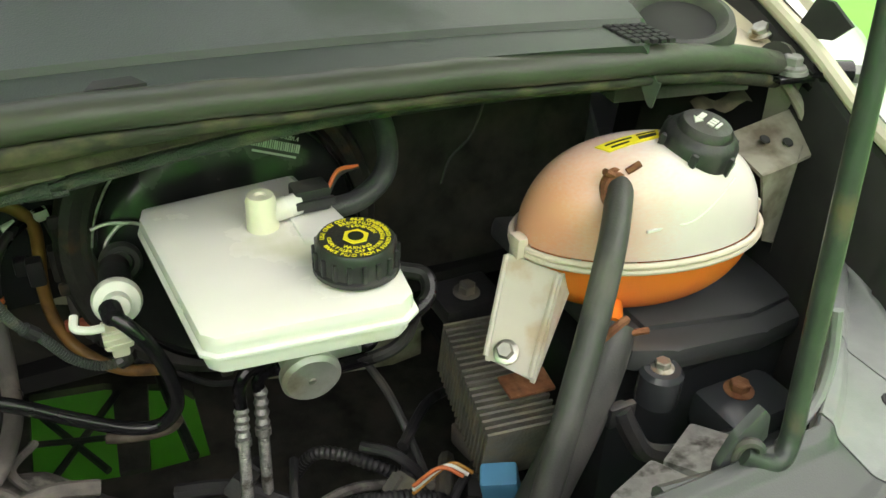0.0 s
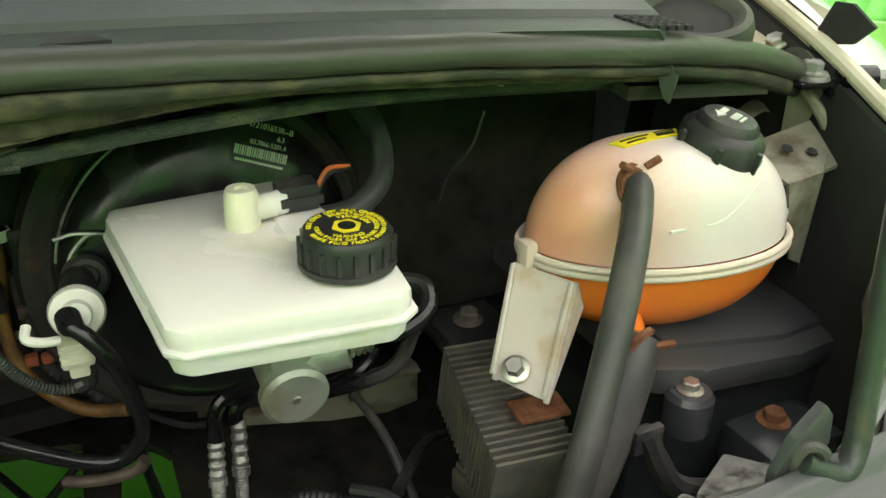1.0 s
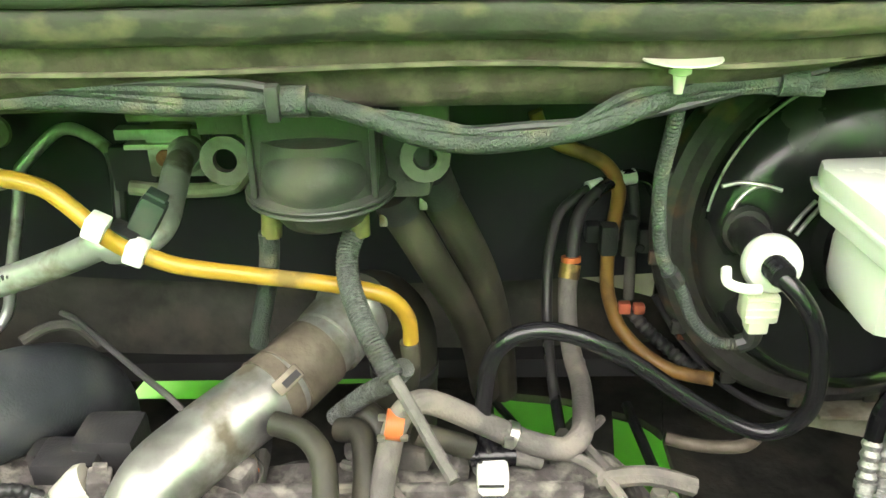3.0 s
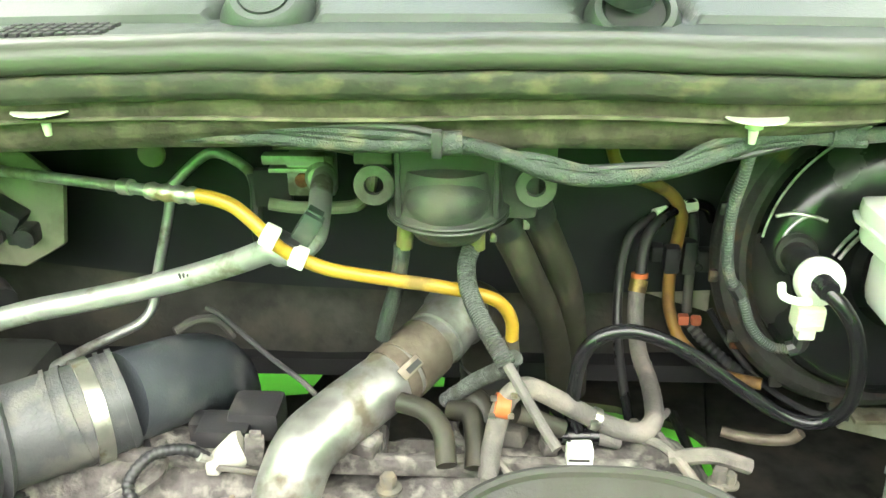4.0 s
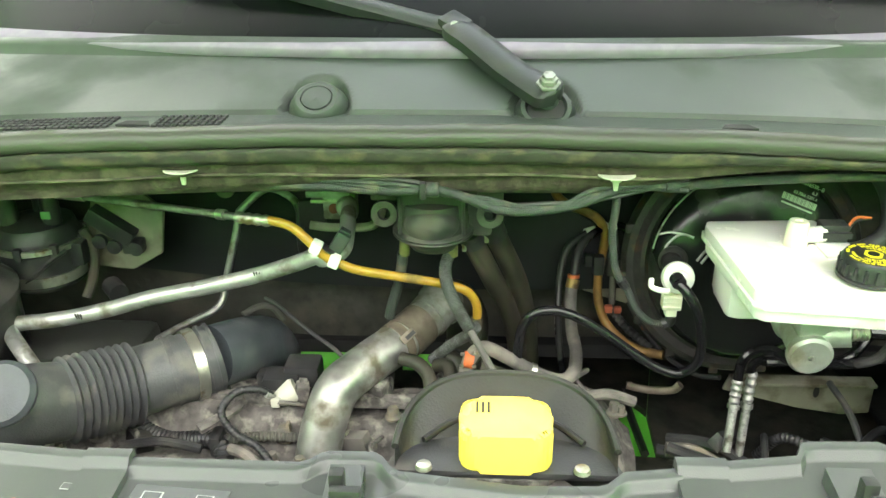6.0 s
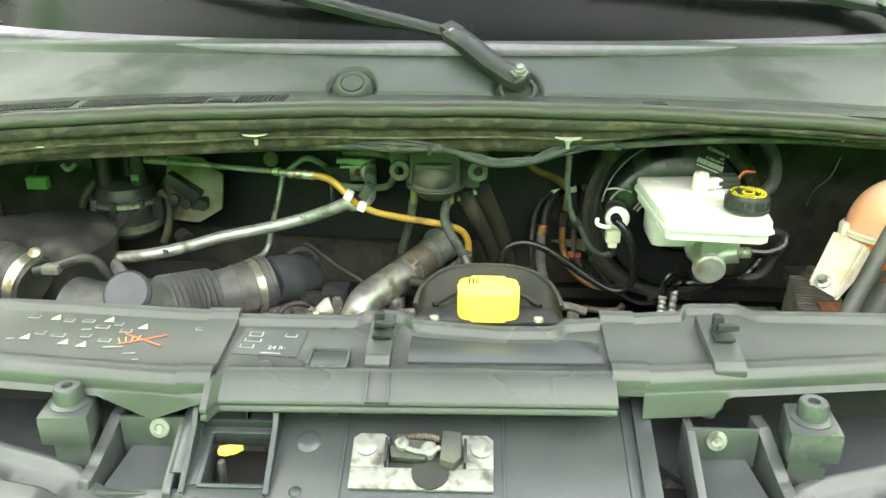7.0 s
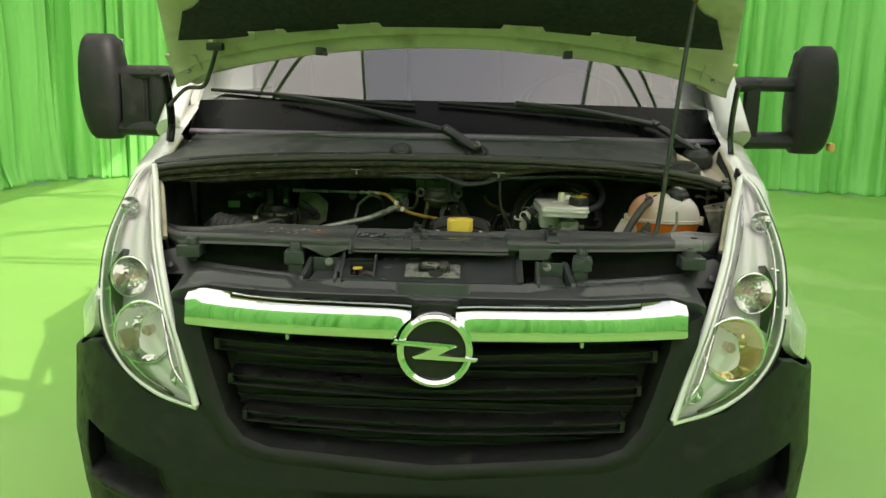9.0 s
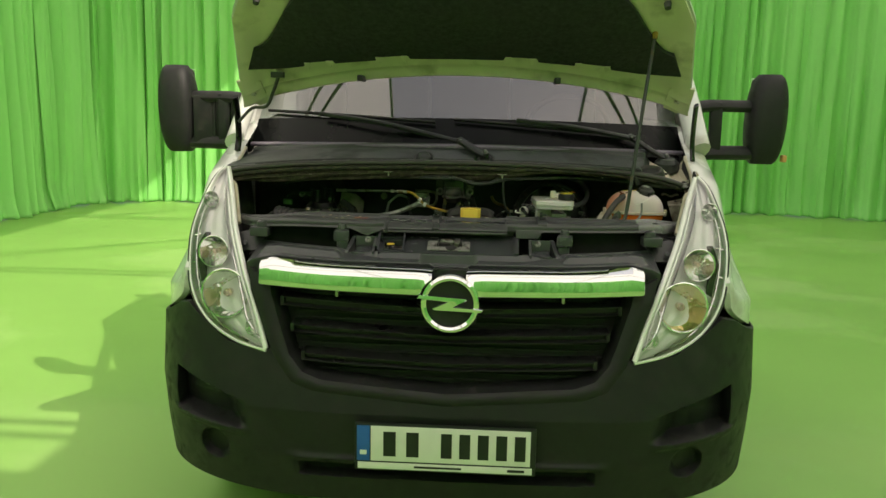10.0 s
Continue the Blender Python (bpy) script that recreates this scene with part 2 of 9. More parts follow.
brass = material("brass", (0.42, 0.30, 0.10), 0.4, 0.8, vary=0.25, scale=60, dirt=(0.16, 0.12, 0.06), dirt_amount=0.35, dirt_scale=50)
tag_dark = material("tag_dark", (0.035, 0.055, 0.042), 0.35, vary=0.2, scale=60, dirt=(0.07, 0.075, 0.06), dirt_amount=0.2, dirt_scale=40)
firewall_cream = material("firewall_cream", (0.50, 0.46, 0.37), 0.5, vary=0.12, scale=25, bump=0.1, bump_scale=120, dirt=(0.26, 0.22, 0.15), dirt_amount=0.35, dirt_scale=22)
outlet_rubber = material("outlet_rubber", (0.050, 0.056, 0.064), 0.40, vary=0.2, scale=40, bump=0.2, bump_scale=500, dirt=(0.085, 0.09, 0.09), dirt_amount=0.3, dirt_scale=24)
shroud_plastic = material("shroud_plastic", (0.018, 0.018, 0.016), 0.4, vary=0.25, scale=25, bump=0.2, bump_scale=500, dirt=(0.034, 0.032, 0.027), dirt_amount=0.3, dirt_scale=18)
aged_hose = material("aged_hose", (0.034, 0.033, 0.024), 0.5, vary=0.3, scale=30, bump=0.15, bump_scale=600, dirt=(0.070, 0.062, 0.042), dirt_amount=0.4, dirt_scale=24)
canister_grey = material("canister_grey", (0.046, 0.048, 0.043), 0.34, vary=0.2, scale=25, bump=0.15, bump_scale=600, dirt=(0.085, 0.078, 0.062), dirt_amount=0.3, dirt_scale=18)
# mirror reflector with the warm light of one lamp put into its colour
warm_lit_reflector = material("warm_lit_reflector", (0.98, 0.84, 0.56), 0.07, 0.85, vary=0.06, scale=40)
# printed black, deepened in place of the bonnet's dark reflection
frit_black = material("frit_black", (0.005, 0.006, 0.006), 0.25, vary=0.2, scale=10, ior=1.2)
roof_steel = material("roof_steel", (0.42, 0.43, 0.43), 0.6, vary=0.1, scale=5)
plate_paint = material("plate_paint", (0.19, 0.18, 0.135), 0.55, vary=0.3, scale=20, bump=0.15, bump_scale=120, dirt=(0.09, 0.08, 0.055), dirt_amount=0.45, dirt_scale=22)
# cover plastic at the panel's end, its sunlit sheen put into a lighter base
end_sheen = material("end_sheen", (0.20, 0.205, 0.205), 0.36, vary=0.12, scale=60, bump=0.15, bump_scale=700, dirt=(0.24, 0.235, 0.22), dirt_amount=0.2, dirt_scale=30)
relay_grey = material("relay_grey", (0.34, 0.335, 0.32), 0.6, 0.2, vary=0.3, scale=90, bump=0.4, bump_scale=300, dirt=(0.10, 0.095, 0.085), dirt_amount=0.3, dirt_scale=60)
tag_green = material("tag_green", (0.16, 0.32, 0.14), 0.45, vary=0.1, scale=40)
blade_black = material("blade_black", (0.010, 0.010, 0.010), 0.7, vary=0.2, scale=30)
clip_plastic = material("clip_plastic", (0.50, 0.49, 0.41), 0.45, vary=0.08, scale=40)
dash_dark = material("dash_dark", (0.012, 0.013, 0.015), 0.6, vary=0.2, scale=10)


def glass_material(name, tint, rough=0.0, clear=0.85, ior=1.5):
    """Thin pane: mostly see-through, with a real glossy reflection."""
    m = bpy.data.materials.new(name)
    m.use_nodes = True
    nodes, links = m.node_tree.nodes, m.node_tree.links
    nodes.remove(nodes["Principled BSDF"])
    t, g, f, x = (nodes.new("ShaderNode" + k) for k in ("BsdfTransparent", "BsdfGlossy", "Fresnel", "MixShader"))
    t.inputs[0].default_value = (*[c * clear for c in tint], 1)
    g.inputs["Roughness"].default_value = rough
    f.inputs[0].default_value = ior
    links.new(f.outputs[0], x.inputs[0])
    links.new(t.outputs[0], x.inputs[1])
    links.new(g.outputs[0], x.inputs[2])
    links.new(x.outputs[0], nodes["Material Output"].inputs[0])
    return m


# pink coolant film left inside one end of the tank's dome
dn, dl = tank_dome.node_tree.nodes, tank_dome.node_tree.links
d_geo, d_dist, d_map, d_mix, d_noise, d_add = (dn.new("ShaderNode" + k) for k in ("NewGeometry", "VectorMath", "MapRange", "Mix", "TexNoise", "Math"))
d_dist.operation = "DISTANCE"
d_dist.inputs[1].default_value = (0.528, 0.528, 1.190)
dl.new(d_geo.outputs["Position"], d_dist.inputs[0])
d_noise.inputs["Scale"].default_value = 45
d_add.operation = "MULTIPLY_ADD"
d_add.inputs[1].default_value = 0.035
dl.new(d_noise.outputs[0], d_add.inputs[0])
dl.new(d_dist.outputs["Value"], d_add.inputs[2])
d_map.inputs[1].default_value, d_map.inputs[2].default_value = 0.115, 0.035
dl.new(d_add.outputs[0], d_map.inputs[0])
d_mix.data_type = "RGBA"
d_prin = dn["Principled BSDF"]
dl.new(d_map.outputs[0], d_mix.inputs[0])
dl.new(d_prin.inputs["Base Color"].links[0].from_socket, d_mix.inputs[6])
d_mix.inputs[7].default_value = (0.78, 0.38, 0.24, 1)
dl.new(d_mix.outputs[2], d_prin.inputs["Base Color"])
roof_sheet = bpy.data.materials.new("roof_sheet")
roof_sheet.use_nodes = True
rn, rl = roof_sheet.node_tree.nodes, roof_sheet.node_tree.links
rn.remove(rn["Principled BSDF"])
r_thru, r_diff, r_mix = rn.new("ShaderNodeBsdfTranslucent"), rn.new("ShaderNodeBsdfDiffuse"), rn.new("ShaderNodeMixShader")
r_thru.inputs[0].default_value, r_diff.inputs[0].default_value, r_mix.inputs[0].default_value = (0.80, 0.82, 0.82, 1), (0.75, 0.77, 0.77, 1), 0.85
rl.new(r_thru.outputs[0], r_mix.inputs[2])
rl.new(r_diff.outputs[0], r_mix.inputs[1])
rl.new(r_mix.outputs[0], rn["Material Output"].inputs[0])
# sun-catching milky sheet, added so the windscreen mirrors a brighter roof opening
milky_fill_sheet = bpy.data.materials.new("milky_fill_sheet")
milky_fill_sheet.use_nodes = True
kn, kl = milky_fill_sheet.node_tree.nodes, milky_fill_sheet.node_tree.links
kn.remove(kn["Principled BSDF"])
k_clear, k_milk, k_mix = kn.new("ShaderNodeBsdfTransparent"), kn.new("ShaderNodeBsdfTranslucent"), kn.new("ShaderNodeMixShader")
k_clear.inputs[0].default_value, k_milk.inputs[0].default_value, k_mix.inputs[0].default_value = (0.97, 0.98, 0.98, 1), (0.86, 0.92, 0.95, 1), 0.36
kl.new(k_clear.outputs[0], k_mix.inputs[1])
kl.new(k_milk.outputs[0], k_mix.inputs[2])
kl.new(k_mix.outputs[0], kn["Material Output"].inputs[0])
windscreen_glass = glass_material("windscreen_glass", (0.80, 0.92, 0.88), 0.0, 0.75, 2.8)
lens_clear = glass_material("lens_clear", (0.97, 0.98, 0.97), 0.01, 0.95)


# ---- mesh tools ----
def link(name, bm, mat, parent=None, label="", smooth=True, angle=35):
    me = bpy.data.meshes.new(name)
    bmesh.ops.recalc_face_normals(bm, faces=bm.faces)
    bm.to_mesh(me)
    bm.free()
    if smooth:
        for p in me.polygons:
            p.use_smooth = True
        me.set_sharp_from_angle(angle=radians(angle))
    me.materials.append(mat)
    ob = new(name, me)
    if parent:
        ob.parent = parent
    if label:
        ob["label"] = label
    return ob


def part(name, bm, mat, parent, label="", **kw):
    return link(name, bm, mat, parent, label, **kw)


def thing(name, label, category, group="", kind=""):
    return tagged(new(name), label, category, group, kind)


def solid(name, bm, mat, label, category, group="", kind="", **kw):
    """A thing that is one mesh."""
    return tagged(link(name, bm, mat, **kw), label, category, group, kind)


def B():
    return bmesh.new()


def box(bm, c, s, bev=0.0, m=None):
    """A box of centre c and size s with bevelled edges."""
    r = bmesh.ops.create_cube(bm, size=1.0, matrix=(m or Matrix()) @ Matrix.Translation(c) @ Matrix.Diagonal((*s, 1)))
    if bev:
        edges = {e for v in r["verts"] for e in v.link_edges}
        bmesh.ops.bevel(bm, geom=list(edges), offset=bev, segments=2, affect="EDGES", profile=0.6)
    return bm


def spline(pts, per=8):
    """A smooth line through the points."""
    p = [Vector(q) for q in pts]
    if len(p) < 3:
        return [p[0].lerp(p[1], k / per) for k in range(per + 1)]
    p = [2 * p[0] - p[1]] + p + [2 * p[-1] - p[-2]]
    out = []
    for a, b, c, d in zip(p, p[1:], p[2:], p[3:]):
        for k in range(per):
            t = k / per
            out.append(0.5 * (2 * b + (c - a) * t + (2 * a - 5 * b + 4 * c - d) * t * t + (3 * b - a - 3 * c + d) * t ** 3))
    return out + [p[-2]]


def sweep(bm, line, radius, seg=12, flat=1.0):
    """Sweeps a ring along a line; radius is a number or a function of the way along (0 to 1)."""
    line = [Vector(q) for q in line]
    lengths = [0.0]
    for a, b in zip(line, line[1:]):
        lengths.append(lengths[-1] + (b - a).length)
    rings, side = [], None
    for k, q in enumerate(line):
        d = (line[min(k + 1, len(line) - 1)] - line[max(k - 1, 0)]).normalized()
        if side is None:
            side = d.orthogonal().normalized()
        side = (side - side.dot(d) * d).normalized()
        up = d.cross(side)
        r = radius(lengths[k] / lengths[-1]) if callable(radius) else radius
        rings.append([bm.verts.new(q + r * (math.cos(2 * PI * j / seg) * side + flat * math.sin(2 * PI * j / seg) * up)) for j in range(seg)])
    for a, b in zip(rings, rings[1:]):
        for j in range(seg):
            bm.faces.new((a[j], a[(j + 1) % seg], b[(j + 1) % seg], b[j]))
    bm.faces.new(rings[0][::-1])
    bm.faces.new(rings[-1])
    return bm


def tube(pts, r, seg=12, per=8, bm=None):
    return sweep(bm or B(), spline(pts, per), r, seg)


def ribbed(pts, r, pitch, depth, seg=12, bm=None):
    """A corrugated tube."""
    line = spline(pts, 10)
    total = sum((b - a).length for a, b in zip(line, line[1:]))
    n = max(4, int(total / pitch))
    fine, k, run = [], 0, 0.0
    marks = [0.0]
    for a, b in zip(line, line[1:]):
        marks.append(marks[-1] + (b - a).length)
    for j in range(n * 4 + 1):
        want = total * j / (n * 4)
        while k < len(line) - 2 and marks[k + 1] < want:
            k += 1
        fine.append(line[k].lerp(line[k + 1], min(1, max(0, (want - marks[k]) / max(1e-9, marks[k + 1] - marks[k])))))
    return sweep(bm or B(), fine, lambda u: r - depth * (0.5 + 0.5 * math.cos(2 * PI * n * u)), seg)


def lathe(bm, profile, m=None, seg=24):
    """Turns a profile of (radius, height) round the local z axis."""
    m = m or Matrix()
    rings = [[bm.verts.new(m @ Vector((r * math.cos(2 * PI * j / seg), r * math.sin(2 * PI * j / seg), h))) for j in range(seg)] for r, h in profile]
    for a, b in zip(rings, rings[1:]):
        for j in range(seg):
            bm.faces.new((a[j], a[(j + 1) % seg], b[(j + 1) % seg], b[j]))
    bm.faces.new(rings[0][::-1])
    bm.faces.new(rings[-1])
    return bm


def prism(bm, poly, depth, m=None, bev=0.0):
    """Extrudes a flat polygon of (x, y) by depth along local z."""
    m = m or Matrix()
    lo = [bm.verts.new(m @ Vector((x, y, 0))) for x, y in poly]
    hi = [bm.verts.new(m @ Vector((x, y, depth))) for x, y in poly]
    n = len(poly)
    faces = [bm.faces.new(lo[::-1]), bm.faces.new(hi)] + [bm.faces.new((lo[k], lo[(k + 1) % n], hi[(k + 1) % n], hi[k])) for k in range(n)]
    if bev:
        edges = {e for f in faces for e in f.edges}
        bmesh.ops.bevel(bm, geom=list(edges), offset=bev, segments=2, affect="EDGES", profile=0.6)
    return bm


def sheet(bm, fn, nu, nv, back=None):
    """A surface fn(u, v), u and v from 0 to 1, closed at the back by the offset vector when given."""
    def layer(off):
        return [[bm.verts.new(Vector(fn(i / nu, j / nv)) + off) for j in range(nv + 1)] for i in range(nu + 1)]

    top = layer(Vector())
    for i in range(nu):
        for j in range(nv):
            bm.faces.new((top[i][j], top[i + 1][j], top[i + 1][j + 1], top[i][j + 1]))
    if back is not None:
        low = layer(Vector(back))
        for i in range(nu):
            for j in range(nv):
                bm.faces.new((low[i][j], low[i][j + 1], low[i + 1][j + 1], low[i + 1][j]))
        for i in range(nu):
            bm.faces.new((top[i][0], low[i][0], low[i + 1][0], top[i + 1][0]))
            bm.faces.new((top[i][nv], top[i + 1][nv], low[i + 1][nv], low[i][nv]))
        for j in range(nv):
            bm.faces.new((top[0][j], top[0][j + 1], low[0][j + 1], low[0][j]))
            bm.faces.new((top[nu][j], low[nu][j], low[nu][j + 1], top[nu][j + 1]))
    return bm


def axis_pose(at, way):
    """A pose at a place whose local z points along way."""
    return Matrix.Translation(at) @ Vector(way).to_track_quat("Z", "Y").to_matrix().to_4x4()


def lerp_table(x, xs, ys):
    return float(np.interp(x, xs, ys))


def hexbolt(at, way, r, h, parent, mat=None, name="bolt"):
    m = axis_pose(at, way)
    bm = lathe(B(), [(0, 0), (r * 1.65, 0), (r * 1.65, h * 0.2), (r * 1.2, h * 0.3), (0, h * 0.3)], m, 20)
    lathe(bm, [(0, h * 0.3), (r * 1.1, h * 0.3), (r * 1.1, h * 0.9), (r * 0.95, h), (0, h)], m, 6)
    return part(name, bm, mat or zinc, parent)


def text_mesh(name, words, size, m, mat, parent, lift=0.0004):
    cu = bpy.data.curves.new(name, "FONT")
    cu.body, cu.size, cu.extrude = words, size, lift
    cu.align_x, cu.align_y = "CENTER", "CENTER"
    tmp = bpy.data.objects.new(name, cu)
    me = bpy.data.meshes.new_from_object(tmp)
    bpy.data.objects.remove(tmp)
    me.transform(m)
    me.materials.append(mat)
    ob = new(name, me)
    ob.parent = parent
    return ob


def plan_curve(x):
    a = min(abs(x) / 1.035, 1.0)
    return 0.6 * (1 - math.sqrt(1 - a ** 4))


def front(x, z):
    """The van's front face: how far back it lies at a width and height."""
    return plan_curve(x) + lerp_table(z, (0.25, 0.45, 0.6, 0.8, 0.95, 1.1, 1.2), (0.06, 0.0, -0.03, 0.0, 0.015, 0.07, 0.13))


def both(fn):
    for s in (-1, 1):
        fn(s)



def chamfer(poly, r):
    """Breaks the inner corners of an open line of points by r."""
    out = [poly[0]]
    for a, b, c in zip(poly, poly[1:], poly[2:]):
        a, b, c = Vector(a), Vector(b), Vector(c)
        out += [b + (a - b) * min(0.4, r / max(1e-6, (a - b).length)), b + (c - b) * min(0.4, r / max(1e-6, (c - b).length))]
    return out + [poly[-1]]


def strips(bm, fn, xs, r=0.0015, back=(0, 0, -0.008)):
    """A pressed or moulded length: the line of points fn(x) at each x, with broken edges and a back."""
    for off, flip in ((Vector(), False), (Vector(back), True)):
        rows = [[bm.verts.new(Vector(p) + off) for p in chamfer(fn(x), r)] for x in xs]
        for a, b in zip(rows, rows[1:]):
            for k in range(len(a) - 1):
                q = (a[k], b[k], b[k + 1], a[k + 1])
                bm.faces.new(q[::-1] if flip else q)
        if flip:
            for a, b in ((first[0], rows[0]), (first[-1], rows[-1])):
                for k in range(len(a) - 1):
                    bm.faces.new((a[k], a[k + 1], b[k + 1], b[k]))
            for j in (0, -1):
                for k in range(len(rows) - 1):
                    bm.faces.new((first[k][j], first[k + 1][j], rows[k + 1][j], rows[k][j]))
        first = rows
    return bm


def span(a, b, n):
    return [a + (b - a) * k / n for k in range(n + 1)]
# ---- hall: floor and curtains ----
bm = B()
box(bm, (0, 0, -0.05), (400, 400, 0.1))
solid("floor", bm, green_floor, "smooth light-green painted studio floor", "floor", kind="structure", smooth=False)


def curtain_panel(p, q, height, seed):
    """A hanging cloth with irregular folds between two floor points."""
    rng = random.Random(seed)
    p, q = Vector((*p, 0)), Vector((*q, 0))
    d = (q - p).normalized()
    out = Vector((-d.y, d.x, 0))
    p, q = p - 0.09 * d, q + 0.09 * d
    length = (q - p).length
    waves = [(rng.uniform(0.10, 0.34), rng.uniform(0, 6.3), rng.uniform(0.008, 0.03)) for _ in range(7)]
    slack = [rng.uniform(0, 6.3) for _ in range(3)]

    def fn(u, v):
        s = u * length
        fold = sum(a * math.sin(2 * PI * (s + 0.03 * math.sin(3 * v + ph)) / w + ph) for w, ph, a in waves)
        fold = fold * (1.35 - 0.6 * v) + 0.05 * math.sin(2 * PI * s / 1.1 + slack[0])
        hem = 0.012 * math.sin(9 * s + slack[1]) + 0.012
        drag = 0.10 * max(0.0, 0.05 - v) / 0.05 * (0.6 + 0.4 * math.sin(5 * s + slack[2]))
        return p + d * s + out * (fold - drag) + Vector((0, 0, hem * (1 - v) + v * height))

    bm = B()
    nu = int(length / 0.035)
    def graded(u, v):
        return fn(u, v ** 1.8)
    sheet(bm, graded, nu, 14)
    ob = solid("curtain", bm, green_cloth, "floor-length green cloth curtain hanging in loose folds", "curtain", "curtains round the hall", angle=80)
    so = ob.modifiers.new("cloth", "SOLIDIFY")
    so.thickness = 0.004
    return ob


ring = [(-7.0, -9.0), (-6.9, -4.5), (-6.6, 0.0), (-6.3, 4.0), (-6.15, 7.6), (-6.05, 8.9), (-5.9, 9.9), (-5.15, 10.35), (-3.0, 10.5), (0.0, 10.7),
        (3.0, 10.75), (4.1, 10.65), (5.3, 10.4), (6.6, 9.9), (7.0, 6.5), (7.1, 2.5), (7.1, -2.0), (7.0, -6.0), (6.8, -9.0), (2.5, -9.6), (-2.5, -9.6)]
for k, (p, q) in enumerate(zip(ring, ring[1:] + ring[:1])):
    curtain_panel(p, q, 5.2, 40 + k)

# translucent sheet roof on dark trusses, with an open strip that lets the sun in
def roof_bay(x0, x1):
    """One field of roof sheets between two lines that lean like the hall."""
    bm = B()
    for k in range(10):
        y0, y1 = -10.0 + 2.2 * k, -10.0 + 2.2 * (k + 1)
        a = [(x0(y0), y0), (x1(y0), y0), (x1(y1), y1), (x0(y1), y1)]
        bm.faces.new([bm.verts.new((x, y, 5.25)) for x, y in a])
    return bm


GAP = (-1.5, 2.25, -2.55)  # the skylight strip: its two sides and where it begins
solid("roof_sheets", roof_bay(lambda y: -7.6, lambda y: GAP[0]), roof_sheet, "white translucent roof sheets", "roof", kind="structure", smooth=False)
solid("roof_sheets", roof_bay(lambda y: GAP[1], lambda y: 7.6), roof_sheet, "white translucent roof sheets", "roof", kind="structure", smooth=False)
fore_bay = B()
fore_bay.faces.new([fore_bay.verts.new((x, y, 5.24)) for x, y in ((GAP[0], -10.0), (GAP[1], -10.0), (GAP[1], GAP[2]), (GAP[0], GAP[2]))])
solid("roof_sheets", fore_bay, roof_sheet, "white translucent roof sheets before the skylight strip", "roof", kind="structure", smooth=False)
# out of view: brightens what the windscreen reflects of the opening
sky_bay = B()
sky_bay.faces.new([sky_bay.verts.new((x, y, 5.245)) for x, y in ((GAP[0], GAP[2]), (GAP[1], GAP[2]), (GAP[1], 12.0), (GAP[0], 12.0))])
solid("skylight", sky_bay, milky_fill_sheet, "unseen slightly milky plastic sheet over the roof opening, added to brighten reflections", "skylight", kind="structure", smooth=False)
for k in range(5):
    bm = B()
    for dy, dz in ((0.0, 0.0), (0.22, -0.10)):
        box(bm, (0, -5.7 + 3.6 * k + dy, 5.1 + dz), (15.0, 0.05, 0.05), 0.01)
    solid("roof_truss", bm, roof_steel, "grey steel roof beam", "beam", "roof beams", kind="structure")
for x in GAP[:2]:
    bm = B()
    box(bm, (x, 1.0, 5.2), (0.05, 23.0, 0.08), 0.01)
    solid("roof_truss", bm, roof_steel, "grey steel roof beam", "beam", "roof beams", kind="structure")
for (xa, ya), (xb, yb) in (((GAP[0], 1.5), (GAP[1], 5.1)), ((GAP[0], 1.9), (GAP[1], 4.7)), ((GAP[0], 5.1), (GAP[1], 8.7))):
    solid("roof_brace", tube([(xa, ya, 5.12), (xb, yb, 5.12)], 0.022, 8, 2), roof_steel, "thin steel brace across the skylight strip", "brace", "roof braces", kind="structure")

# ---- the van ----
van = thing("van", "white van with black bumper and raised bonnet on green floor", "van")

# bumper with fog lamp recesses and lower intake
TOP_X = (0, 0.30, 0.44, 0.50, 0.535, 0.55, 0.68, 0.78, 0.83, 0.88, 0.94, 1.0, 1.035)
TOP_Z = (0.640, 0.655, 0.690, 0.740, 0.785, 0.765, 0.79, 0.85, 0.885, 0.87, 0.83, 0.80, 0.785)


def step(a, b, x):
    t = min(1.0, max(0.0, (x - a) / (b - a)))
    return t * t * (3 - 2 * t)


def bumper_face(u, v):
    th = (2 * u - 1) * PI / 2
    x = 1.035 * math.copysign(abs(math.sin(th)) ** 0.5, th)
    ax = abs(x)
    z0 = 0.29 + 0.02 * step(0.4, 0.9, ax)
    z = z0 + v * (lerp_table(ax, TOP_X, TOP_Z) - z0)
    y = front(x, z)
    # upper fog pocket, shallower towards its inner end, over a sloping ledge
    lo, hi = 0.528 + 0.06 * (ax - 0.6), 0.612 + 0.24 * (ax - 0.64)
    deep = step(0.60, 0.70, ax - 0.12 * (z - 0.52)) * (1 - step(0.866, 0.880, ax))
    y += 0.075 * deep * step(lo - 0.006, lo + 0.006, z) * (1 - step(hi - 0.006, hi + 0.006, z))
    y -= 0.014 * step(0.60, 0.66, ax) * (1 - step(0.87, 0.92, ax)) * step(lo - 0.040, lo - 0.020, z) * (1 - step(lo - 0.010, lo - 0.004, z))
    # round blank
    rr = math.hypot(ax - 0.735, z - 0.444)
    y += 0.035 * (1 - step(0.040, 0.056, rr))
    # lower intake
    y += 0.05 * (1 - step(0.43, 0.46, ax)) * (step(0.375, 0.385, z) - step(0.418, 0.428, z))
    y -= 0.012 * (1 - step(0.45, 0.5, ax)) * math.exp(-((z - 0.445) / 0.012) ** 2)
    # plate bed and the swage beside it
    return x, y, z


part("bumper", sheet(B(), bumper_face, 340, 120, (0, 0.03, 0)), bumper_black, van, "textured black plastic bumper")


